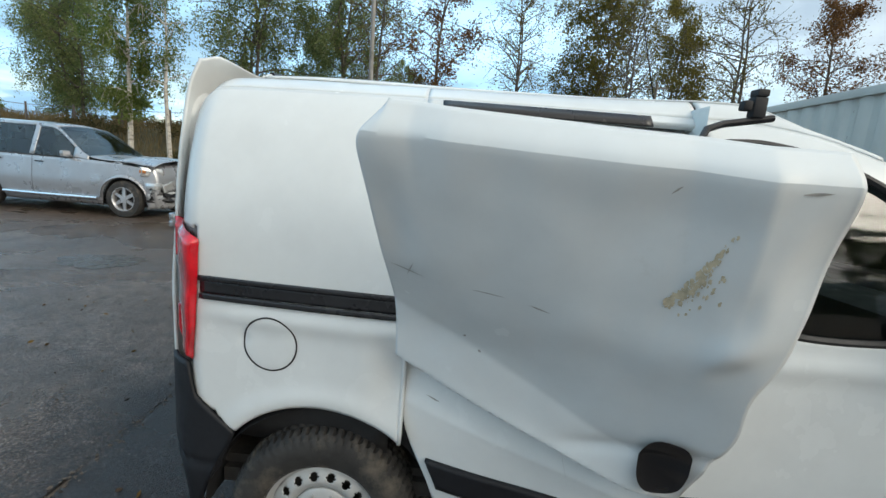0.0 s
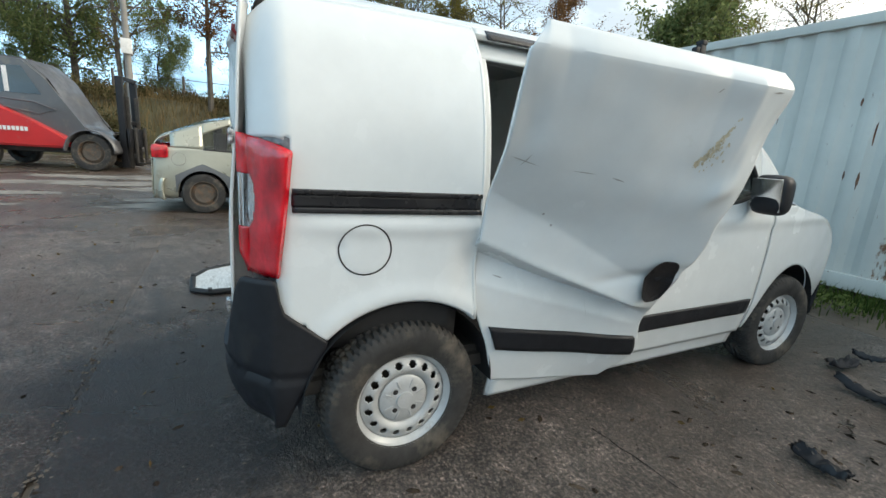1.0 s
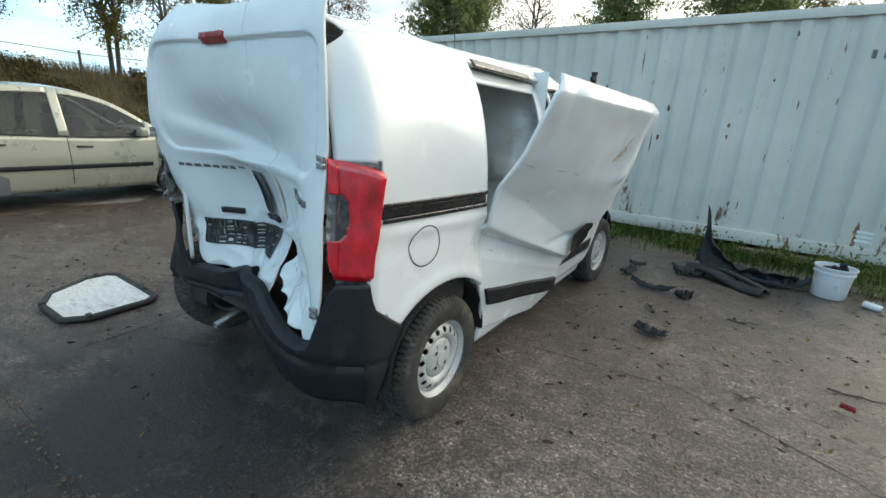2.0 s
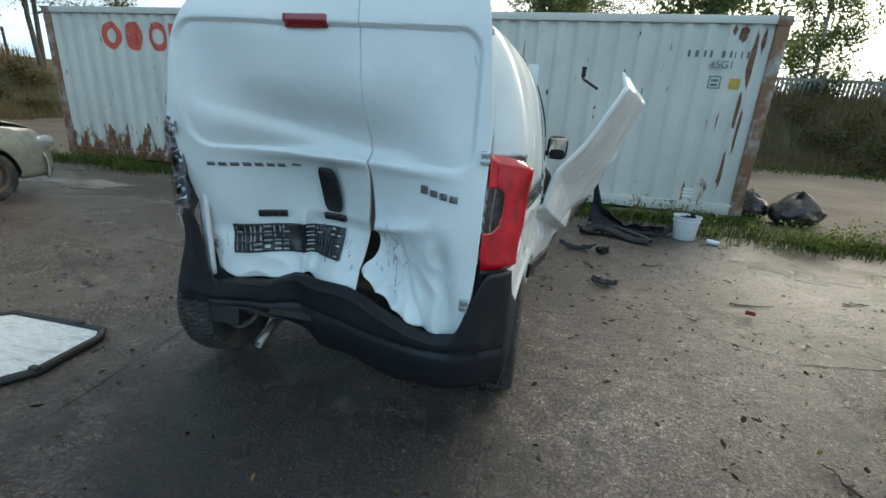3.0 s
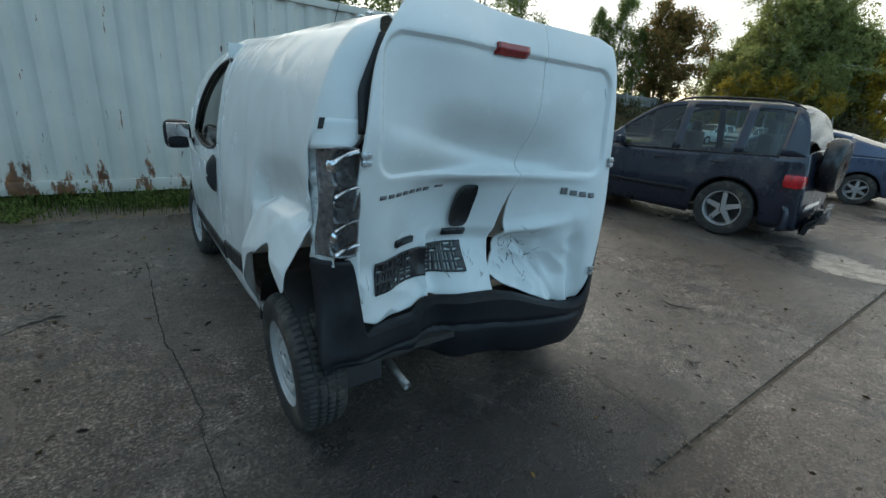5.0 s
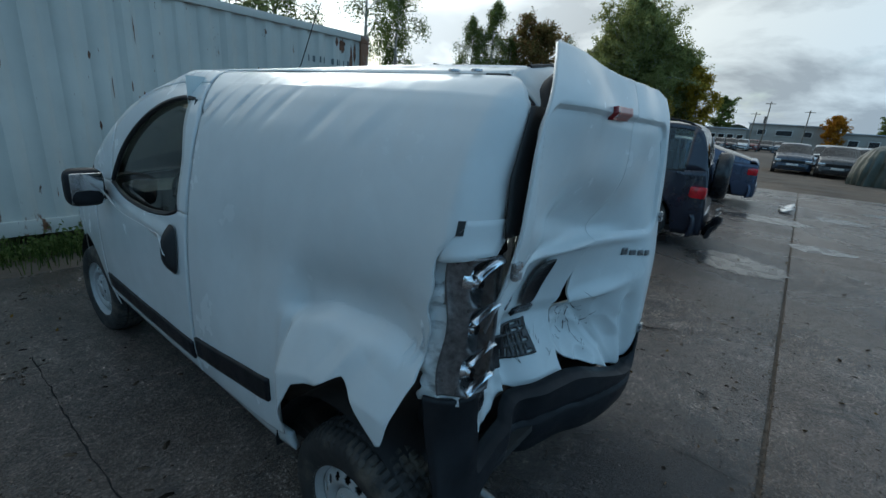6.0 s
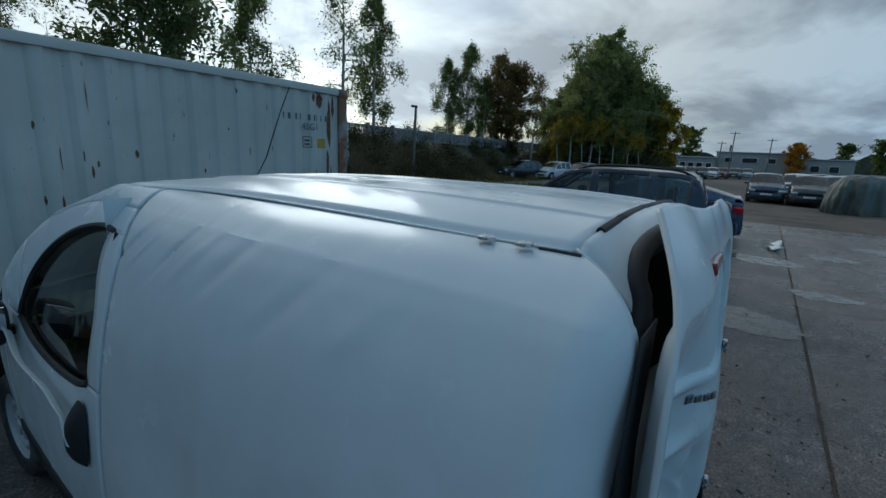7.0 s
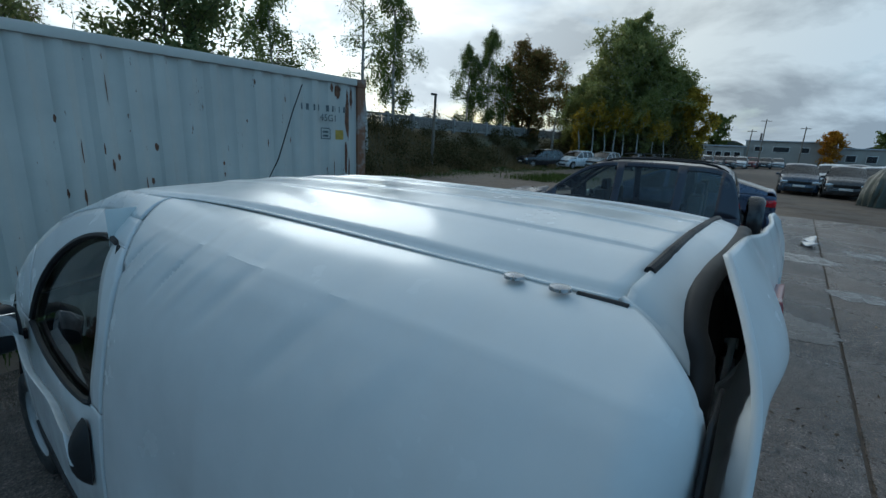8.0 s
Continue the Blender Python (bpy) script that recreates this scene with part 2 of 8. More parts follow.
def tube(bm, pts, r, n=8, cap=True, taper=None):
    """A round bar along a line of points."""
    pts = [Vector(p) for p in pts]
    rings = []
    for i, p in enumerate(pts):
        d = (pts[min(i + 1, len(pts) - 1)] - pts[max(i - 1, 0)]).normalized()
        a = d.orthogonal().normalized() if abs(d.z) < 0.9 else Vector((1, 0, 0))
        if abs(d.z) < 0.9:
            a = d.cross(Vector((0, 0, 1))).normalized()
        else:
            a = (a - d * a.dot(d)).normalized()
        b = d.cross(a)
        rr = r if taper is None else lerp(r, r * taper, i / max(1, len(pts) - 1))
        rings.append([bm.verts.new(p + a * rr * math.cos(2 * math.pi * k / n) + b * rr * math.sin(2 * math.pi * k / n)) for k in range(n)])
    for p, q in zip(rings, rings[1:]):
        for k in range(n):
            bm.faces.new((p[k], p[(k + 1) % n], q[(k + 1) % n], q[k]))
    if cap and n > 2:
        bm.faces.new(rings[0][::-1]); bm.faces.new(rings[-1])
    return rings


# ---- ground ----
def ground_material():
    m = bpy.data.materials.new("wet_dirty_concrete")
    m.use_nodes = True
    n, l = m.node_tree.nodes, m.node_tree.links
    b = n["Principled BSDF"]
    tc = n.new("ShaderNodeTexCoord")
    geo = n.new("ShaderNodeNewGeometry")

    def tex(sc, d=6.0, r=0.6, dist=0.0):
        t = n.new("ShaderNodeTexNoise")
        for k, v in (("Scale", sc), ("Detail", d), ("Roughness", r), ("Distortion", dist)):
            t.inputs[k].default_value = v
        l.new(geo.outputs["Position"], t.inputs["Vector"])
        return t.outputs[0]

    def ramp(f, *stops):
        r = n.new("ShaderNodeValToRGB")
        e = r.color_ramp.elements
        while len(e) < len(stops):
            e.new(0.5)
        for x, (p, c) in zip(e, stops):
            x.position, x.color = p, (*c, 1) if not isinstance(c, float) else (c, c, c, 1)
        l.new(f, r.inputs[0])
        return r.outputs[0]

    def mix(f, a, c, mode="MIX"):
        x = n.new("ShaderNodeMix"); x.data_type = "RGBA"; x.blend_type = mode
        for k, v in (("Factor", f), ("A", a), ("B", c)):
            if isinstance(v, (tuple, float)):
                x.inputs[k].default_value = (*v, 1) if isinstance(v, tuple) else v
            else:
                l.new(v, x.inputs[k])
        return x.outputs["Result"]
    base = ramp(tex(1.1, 9, 0.66), (0.30, (0.042, 0.032, 0.027)), (0.5, (0.102, 0.078, 0.066)), (0.72, (0.200, 0.160, 0.136)))
    speck = ramp(tex(70, 4, 0.8), (0.34, 0.15), (0.46, 0.55), (0.56, 1.3), (0.66, 4.0))
    col = mix(1.0, base, speck, "MULTIPLY")
    blot = ramp(tex(9, 7, 0.75), (0.36, 0.45), (0.5, 0.95), (0.64, 1.7))
    col = mix(1.0, col, blot, "MULTIPLY")
    mott = ramp(tex(30, 6, 0.8), (0.38, 0.5), (0.5, 0.95), (0.62, 1.8))
    col = mix(1.0, col, mott, "MULTIPLY")
    mud = ramp(tex(0.42, 8, 0.62, 0.5), (0.42, 0.0), (0.62, 1.0))
    mudf = n.new("ShaderNodeMath"); mudf.operation = "MULTIPLY"; mudf.inputs[1].default_value = 0.5
    l.new(mud, mudf.inputs[0])
    col = mix(mudf.outputs[0], col, (0.090, 0.055, 0.035))
    grain = ramp(tex(62, 4, 0.7), (0.535, 0.0), (0.63, 0.95))
    col = mix(grain, col, (0.21, 0.175, 0.145))
    pits = ramp(tex(38, 5, 0.7), (0.56, 0.0), (0.64, 0.9))
    col = mix(pits, col, (0.014, 0.012, 0.010))
    stain = ramp(tex(2.3, 7, 0.7, 1.0), (0.56, 0.0), (0.66, 0.7))
    col = mix(stain, col, (0.030, 0.028, 0.028))
    # the van's shade, painted into the slab colour behind it, with ragged edges
    off = n.new("ShaderNodeVectorMath"); off.operation = "SUBTRACT"; off.inputs[1].default_value = (0.0, -0.80, 0.0)
    l.new(geo.outputs["Position"], off.inputs[0])
    flat_ = n.new("ShaderNodeVectorMath"); flat_.operation = "MULTIPLY"; flat_.inputs[1].default_value = (0.72, 1.05, 0.0)
    l.new(off.outputs[0], flat_.inputs[0])
    far_ = n.new("ShaderNodeVectorMath"); far_.operation = "LENGTH"
    l.new(flat_.outputs[0], far_.inputs[0])
    rag = n.new("ShaderNodeMath"); rag.operation = "MULTIPLY_ADD"; rag.inputs[1].default_value = 1.5; rag.inputs[2].default_value = -0.75
    l.new(tex(1.7, 7, 0.7, 0.5), rag.inputs[0])
    edge = n.new("ShaderNodeMath"); edge.operation = "ADD"
    l.new(far_.outputs["Value"], edge.inputs[0]); l.new(rag.outputs[0], edge.inputs[1])
    van_shade = ramp(edge.outputs[0], (0.42, 1.0), (0.98, 0.0))
    col = mix(van_shade, col, mix(1.0, col, (0.17, 0.18, 0.21), "MULTIPLY"))
    l.new(col, b.inputs["Base Color"])
    wet = ramp(tex(0.55, 7, 0.6, 0.6), (0.36, 0.46), (0.50, 0.32), (0.62, 0.18))
    b.inputs["Specular IOR Level"].default_value = 0.6
    l.new(wet, b.inputs["Roughness"])
    bp = n.new("ShaderNodeBump"); bp.inputs["Distance"].default_value = 0.010
    l.new(tex(75, 5, 0.72), bp.inputs["Height"])
    bp2 = n.new("ShaderNodeBump"); bp2.inputs["Distance"].default_value = 0.018; bp2.inputs["Strength"].default_value = 0.8
    l.new(tex(14, 7, 0.72), bp2.inputs["Height"]); l.new(bp.outputs[0], bp2.inputs["Normal"])
    l.new(bp2.outputs[0], b.inputs["Normal"])
    return m


GROUND = ground_material()
SOIL = mat("bare_soil", (0.125, 0.092, 0.066), 0.8, var=0.35, scale=1.2, dirt=(0.075, 0.060, 0.047), dirt_amt=0.55, dirt_scale=0.35, bump=0.03, bscale=9)

bm = bmesh.new()
patch(bm, lambda u, v: Vector((math.copysign(abs(2 * u - 1) ** 3, u - 0.5) * 900, math.copysign(abs(2 * v - 1) ** 3, v - 0.5) * 900, -0.014)), 40, 40)
tagged(part("ground", bm, SOIL), "brown bare soil of the scrapyard, damp and rutted", "ground", kind="structure")

pavement = tagged(root("pavement"), "dark wet concrete slabs with dirty joints", "pavement", kind="structure")


def slab_mesh(w, d):
    bm = bmesh.new()
    box(bm, (w / 2, d / 2, -0.06), (w - 0.024, d - 0.024, 0.12), 0.008)
    return finish(bm, "slab", GROUND, 30)


XL = [-19.2, -13.1, -7.1, 16.85]
YL = [-14.8, -9.6, -6.4, -1.2, 4.0]
slabs = {}
for a, b in zip(XL, XL[1:]):
    for c, d in zip(YL, YL[1:]):
        key = (round(b - a, 2), round(d - c, 2))
        if key not in slabs:
            slabs[key] = slab_mesh(*key)
        ob = new("slab", slabs[key])
        ob.location = (a, c, 0.0)
        ob.parent = pavement

# silted stretch of the joint, and crumbs lying in the rest
bm = bmesh.new()
patch(bm, lambda u, v: Vector((lerp(-7.0, 0.4, u), -1.2 + (v - 0.5) * (0.026 + 0.01 * nz((u * 40, v, 0), 1)), -0.002 - 0.004 * abs(nz((u * 60, v * 2, 3), 1)))), 200, 2)
part("joint_silt", bm, GROUND, pavement)
bm = bmesh.new()
rnd = random.Random(77)
for k in range(900):
    x = rnd.uniform(-1.0, 14.0) if k % 4 else rnd.uniform(-0.5, 3.5)
    y, r = -1.2 + rnd.gauss(0, 0.020), rnd.choice((0.003, 0.004, 0.006, 0.010))
    vs = [bm.verts.new((x + r * rnd.uniform(0.6, 1.5) * math.cos(a), y + r * rnd.uniform(0.6, 1.3) * math.sin(a), 0.0)) for a in (0, 1.3, 2.5, 3.8, 5.0)]
    tip = bm.verts.new((x, y, r * rnd.uniform(0.4, 0.9)))
    for i in range(5):
        bm.faces.new((vs[i], vs[(i + 1) % 5], tip))
tagged(part("joint_crumbs", bm, SOIL), "brown dirt crumbs along a slab joint", "dirt", kind="stuff")


# ---- shipping container ----
def container_paint():
    m = bpy.data.materials.new("container_paint")
    m.use_nodes = True
    n, l = m.node_tree.nodes, m.node_tree.links
    b = n["Principled BSDF"]
    tc = n.new("ShaderNodeTexCoord")
    src = tc.outputs["Object"]

    def tex(sc, d=6.0, r=0.6, st=(1, 1, 1)):
        mp = n.new("ShaderNodeMapping"); mp.inputs["Scale"].default_value = st
        l.new(src, mp.inputs[0])
        t = n.new("ShaderNodeTexNoise")
        for k, v in (("Scale", sc), ("Detail", d), ("Roughness", r)):
            t.inputs[k].default_value = v
        l.new(mp.outputs[0], t.inputs["Vector"])
        return t.outputs[0]

    def ramp(f, p0, p1, c0, c1):
        r = n.new("ShaderNodeValToRGB")
        e = r.color_ramp.elements
        e[0].position, e[1].position, e[0].color, e[1].color = p0, p1, (*c0, 1), (*c1, 1)
        l.new(f, r.inputs[0])
        return r.outputs[0]

    def mix(f, a, c):
        x = n.new("ShaderNodeMix"); x.data_type = "RGBA"
        l.new(f, x.inputs["Factor"]); l.new(a, x.inputs["A"])
        if isinstance(c, tuple):
            x.inputs["B"].default_value = (*c, 1)
        else:
            l.new(c, x.inputs["B"])
        return x.outputs["Result"]
    base = ramp(tex(0.8, 7), 0.3, 0.7, (0.44, 0.43, 0.39), (0.58, 0.56, 0.505))
    streak = ramp(tex(1.0, 6, 0.6, (9, 9, 0.5)), 0.54, 0.75, (0, 0, 0), (0.55, 0.55, 0.55))
    base = mix(streak, base, (0.45, 0.455, 0.42))
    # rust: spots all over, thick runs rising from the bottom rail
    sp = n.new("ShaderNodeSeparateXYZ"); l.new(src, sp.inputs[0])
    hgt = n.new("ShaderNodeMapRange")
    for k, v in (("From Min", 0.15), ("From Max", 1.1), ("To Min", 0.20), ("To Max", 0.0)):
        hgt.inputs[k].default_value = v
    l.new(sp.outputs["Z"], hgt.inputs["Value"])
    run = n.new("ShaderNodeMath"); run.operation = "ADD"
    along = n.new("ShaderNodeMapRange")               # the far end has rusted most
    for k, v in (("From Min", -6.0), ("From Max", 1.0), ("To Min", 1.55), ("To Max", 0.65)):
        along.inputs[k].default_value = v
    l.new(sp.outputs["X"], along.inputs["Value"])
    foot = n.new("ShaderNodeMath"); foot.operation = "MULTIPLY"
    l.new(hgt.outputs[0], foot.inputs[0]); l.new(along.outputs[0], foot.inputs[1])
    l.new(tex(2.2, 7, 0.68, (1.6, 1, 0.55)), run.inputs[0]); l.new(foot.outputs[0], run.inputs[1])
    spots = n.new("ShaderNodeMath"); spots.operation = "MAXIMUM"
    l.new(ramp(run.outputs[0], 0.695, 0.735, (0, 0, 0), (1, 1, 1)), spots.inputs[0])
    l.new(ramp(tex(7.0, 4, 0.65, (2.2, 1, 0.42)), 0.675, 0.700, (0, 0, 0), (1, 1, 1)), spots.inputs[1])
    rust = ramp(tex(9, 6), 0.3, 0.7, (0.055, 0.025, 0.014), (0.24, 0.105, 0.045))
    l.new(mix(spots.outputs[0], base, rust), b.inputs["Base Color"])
    b.inputs["Roughness"].default_value = 0.5
    bp = n.new("ShaderNodeBump"); bp.inputs["Distance"].default_value = 0.012
    l.new(tex(1.5, 5), bp.inputs["Height"]); l.new(bp.outputs[0], b.inputs["Normal"])
    return m


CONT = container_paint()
RUSTY = mat("rusted_steel_post", (0.42, 0.44, 0.43), 0.7, var=0.15, scale=3, dirt=(0.19, 0.085, 0.042), dirt_amt=0.95, dirt_scale=3.0, bump=0.003, bscale=30)
RUSTRUN = mat("flaked_rust", (0.15, 0.068, 0.038), 0.85, var=0.4, scale=14, dirt=(0.34, 0.25, 0.19), dirt_amt=0.3, dirt_scale=9)
LOGO_RED = mat("faded_red_paint", (0.50, 0.075, 0.045), 0.6, var=0.2, scale=6, dirt=(0.5, 0.55, 0.55), dirt_amt=0.25, dirt_scale=7)
INK = mat("dark_stencil_paint", (0.11, 0.125, 0.13), 0.6, var=0.3, scale=30)
YELLOWMARK = mat("yellow_sticker", (0.45, 0.30, 0.05), 0.6, var=0.2, scale=20)
WHITEMARK = mat("white_sticker", (0.7, 0.7, 0.68), 0.6, var=0.1, scale=20)
CX0, CX1, CY0, CZ0, CZ1 = -8.44, 3.75, 5.0, 0.10, 2.74


def corrugation(a):
    """Depth of the trapezoid ribs, 278 mm apart."""
    t = (a / 0.278) % 1.0
    return -0.036 * (sm(0.12, 0.37, t) - sm(0.62, 0.87, t))


def make_container():
    c = tagged(root("shipping_container"), "pale blue-grey corrugated steel shipping container, rusty at the foot", "container")
    n = 44 * 8

    def side(y, sgn, name):
        bm = bmesh.new()
        w = CX1 - CX0 - 0.30
        rows = []
        for k in range(n + 1):
            a = w * k / n
            t = corrugation(a)
            rows.append([bm.verts.new((CX0 + 0.15 + a, y + sgn * (0.02 - t), z)) for z in
                         [CZ0 + 0.15 + (CZ1 - CZ0 - 0.25) * j / 6 for j in range(7)]])
        for p, q in zip(rows, rows[1:]):
            for j in range(6):
                f = (p[j], q[j], q[j + 1], p[j + 1])
                bm.faces.new(f if sgn > 0 else f[::-1])
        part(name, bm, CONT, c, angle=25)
    side(CY0, 1, "side_wall")
    side(CY0 + 2.40, -1, "side_wall")
    for y in (CY0 - 0.005, CY0 + 2.33):
        for name, z, h in (("bottom_rail", CZ0 + 0.075, 0.155), ("top_rail", CZ1 - 0.05, 0.10)):
            bm = bmesh.new()
            box(bm, ((CX0 + CX1) / 2, y + 0.035, z), (CX1 - CX0 - 0.3, 0.075, h), 0.008)
            part(name, bm, CONT, c)
    for x in (CX0 + 0.08, CX1 - 0.08):
        for y in (CY0 + 0.075, CY0 + 2.33):
            bm = bmesh.new()
            box(bm, (x, y, (CZ0 + CZ1) / 2), (0.16, 0.16, CZ1 - CZ0 - 0.24), 0.012)
            part("corner_post", bm, RUSTY, c)
            for z in (CZ0 + 0.06, CZ1 - 0.06):
                bm = bmesh.new()
                box(bm, (x, y, z), (0.178, 0.178, 0.12), 0.01)
                part("corner_casting", bm, RUSTY, c)
    for x, s in ((CX1 - 0.05, -1), (CX0 + 0.05, 1)):
        bm = bmesh.new()
        patch(bm, lambda u, v: Vector((x + s * (0.01 - corrugation(u * 2.1)), CY0 + 0.15 + 2.1 * u, CZ0 + 0.1 + v * 2.5)), 64, 2, flip=s > 0)
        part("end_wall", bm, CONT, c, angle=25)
    bm = bmesh.new()
    patch(bm, lambda u, v: Vector((lerp(CX0, CX1, u), lerp(CY0 + 0.03, CY0 + 2.37, v), CZ1 - 0.02 + 0.018 * (0.5 - abs((u * 44) % 1 - 0.5)))), 88, 2)
    part("roof", bm, CONT, c)
    bm = bmesh.new()
    box(bm, ((CX0 + CX1) / 2, CY0 + 1.2, CZ0 + 0.13), (CX1 - CX0 - 0.3, 2.25, 0.05))
    part("floor", bm, DARKMETAL, c)

    def paint(name, build, material):
        bm = bmesh.new()
        build(bm)
        bmesh.ops.subdivide_edges(bm, edges=[e for e in bm.edges], cuts=3, use_grid_fill=True)
        for v in bm.verts:
            v.co.y = CY0 + 0.02 - corrugation(v.co.x - CX0 - 0.15) - 0.004
        part(name, bm, material, c)

    def quad(bm, x, z, w, h):
        bm.faces.new([bm.verts.new(p) for p in ((x, 0, z), (x + w, 0, z), (x + w, 0, z + h), (x, 0, z + h))])

    def ring(bm, x, z, r0, r1, a0=0.0, a1=360.0, n=40):
        prev = None
        for k in range(n + 1):
            a = radians(lerp(a0, a1, k / n))
            cur = [bm.verts.new((x + r * math.cos(a) * 0.85, 0, z + r * math.sin(a))) for r in (r0, r1)]
            if prev:
                bm.faces.new((prev[0], prev[1], cur[1], cur[0]))
            prev = cur
    # the carrier's red mark as plain shapes
    for x, r0 in ((-7.0, 0.125), (-6.52, 0.004), (-6.02, 0.125)):
        paint("red_mark", lambda bm: ring(bm, x, 2.28, r0, 0.235), LOGO_RED)
    paint("red_mark", lambda bm: quad(bm, -5.76, 2.06, 0.22, 0.44), LOGO_RED)
    # stencilled codes: bars for the owner's number, the size code as text
    for x, w in ((2.60, 0.07), (2.70, 0.07), (2.80, 0.05), (2.88, 0.06), (3.03, 0.06), (3.12, 0.05), (3.19, 0.03), (3.27, 0.03), (3.33, 0.05)):
        paint("stencil_bar", lambda bm: quad(bm, x, 2.225, w * 0.6, 0.085), INK)
    for x, z, w, h in ((2.94, 1.83, 0.13, 0.15), ):
        paint("stencil_frame", lambda bm: (quad(bm, x, z, w, 0.014), quad(bm, x, z + h, w, 0.014), quad(bm, x, z, 0.014, h), quad(bm, x + w, z, 0.014, h),
                                           quad(bm, x + 0.03, z + 0.09, 0.08, 0.03), quad(bm, x + 0.03, z + 0.035, 0.08, 0.03)), INK)
    paint("yellow_sticker", lambda bm: quad(bm, 3.20, 1.83, 0.13, 0.14), YELLOWMARK)
    paint("white_sticker", lambda bm: (quad(bm, 2.93, 0.36, 0.14, 0.03), quad(bm, 2.93, 0.41, 0.14, 0.03), quad(bm, 2.93, 0.31, 0.14, 0.03)), WHITEMARK)
    # rust chips and runs where the paint has flaked
    def flake(bm, x, z, w, h, seed):
        ed = [(math.cos(a), math.sin(a)) for a in (2 * math.pi * i / 18 for i in range(18))]
        vs = [bm.verts.new((x + w * 0.5 * ca * (1 + 0.9 * nz((ca, sa, seed), 2.2)), 0, z + h * 0.5 * sa * (1 + 0.5 * nz((sa, ca, seed), 3)))) for ca, sa in ed]
        bm.faces.new(vs)
        bmesh.ops.triangulate(bm, faces=bm.faces[:])
    for k, (x, z, w, h) in enumerate(((0.78, 1.68, 0.035, 0.09), (-0.05, 1.93, 0.02, 0.08), (0.12, 1.62, 0.012, 0.21), (0.38, 2.24, 0.010, 0.27), (0.30, 1.65, 0.012, 0.12),
                                      (0.36, 1.49, 0.02, 0.13), (0.42, 1.57, 0.025, 0.07), (0.64, 1.23, 0.014, 0.24), (0.71, 1.31, 0.03, 0.08), (-0.04, 1.22, 0.02, 0.09),
                                      (0.09, 1.18, 0.02, 0.16), (1.49, 1.50, 0.03, 0.05), (1.49, 1.36, 0.02, 0.06), (1.83, 2.02, 0.02, 0.04), (3.15, 1.40, 0.02, 0.24))):
        paint("rust_chip", lambda bm: flake(bm, x, z, w, h, k), RUSTRUN)
    for k, (x, z, w, h) in enumerate(((3.40, 2.20, 0.07, 0.70), (3.37, 1.55, 0.05, 0.50), (3.44, 1.25, 0.06, 0.60), (3.25, 2.52, 0.10, 0.20), (3.36, 0.75, 0.05, 0.55), (3.12, 2.56, 0.05, 0.13), (3.50, 2.45, 0.05, 0.30))):
        paint("rust_run", lambda bm: flake(bm, x, z, w, h, k + 30), RUSTRUN)
    cu = bpy.data.curves.new("size_code", "FONT")
    cu.body, cu.size, cu.extrude = "45G1", 0.135, 0.001
    t = new("size_code", cu)
    me = bpy.data.meshes.new_from_object(t)
    bpy.data.objects.remove(t)
    me.materials.append(INK)
    t = new("size_code", me)
    t.matrix_world = Matrix.Translation((2.90, CY0 + 0.008, 2.09)) @ Euler((radians(90), 0, 0)).to_matrix().to_4x4()
    t.parent = c
    for x in (-8.1, -4.2, 0.0, 3.3):
        for y in (CY0 + 0.25, CY0 + 2.1):
            bm = bmesh.new()
            box(bm, (x, y, 0.045), (0.35, 0.22, 0.15), 0.01)
            part("support_block", bm, GROUND, c)


make_container()


# ---- the wrecked van: front +y, right side +x, rear axle over the origin ----
WZ = ((0.18, 0.775), (0.30, 0.805), (0.45, 0.84), (0.60, 0.853), (0.80, 0.857), (0.95, 0.853), (1.05, 0.845), (1.20, 0.830),
      (1.35, 0.802), (1.50, 0.752), (1.59, 0.700), (1.64, 0.655))
ROOF = ((-0.46, 1.730), (-0.1, 1.745), (0.5, 1.745), (1.0, 1.725), (1.35, 1.685), (1.55, 1.61))
TOPZ = ((-0.5, 1.615), (-0.3, 1.63), (1.0, 1.635), (1.3, 1.625), (1.55, 1.56), (1.75, 1.45), (2.0, 1.27), (2.25, 1.08), (2.40, 1.02),
        (2.8, 0.95), (3.05, 0.86), (3.2, 0.72), (3.26, 0.56))


def taper(y, z=1.0):
    t = clamp((0.34 - y) / 0.75)
    c = clamp((-0.39 - y) / 0.115)
    f = clamp((y - 1.9) / 1.38)
    return 0.088 * t * (0.65 + 0.35 * t) * lerp(1.0, 0.55, sm(0.85, 1.3, z)) + 0.12 * c * c + 0.16 * f * f


def topz(y):
    return spl(y, TOPZ)


def side_x(y, z):
    return spl(z, WZ) - taper(y, z)


def dent_right(y, z):
    d = 0.010 * gauss(math.hypot(y, z - 0.30) - 0.41, 0.035) * (z > 0.3)
    d += 0.010 * gauss(z - 0.945, 0.03) * sm(-0.5, -0.2, y)
    d -= 0.03 * gauss(y - 0.23, 0.07) * gauss(z - 0.80, 0.12)
    d -= 0.005 * gauss(y + 0.25, 0.018) * gauss(z - 0.875, 0.02)
    return d + 0.0025 * nz((y, z, 0), 4)


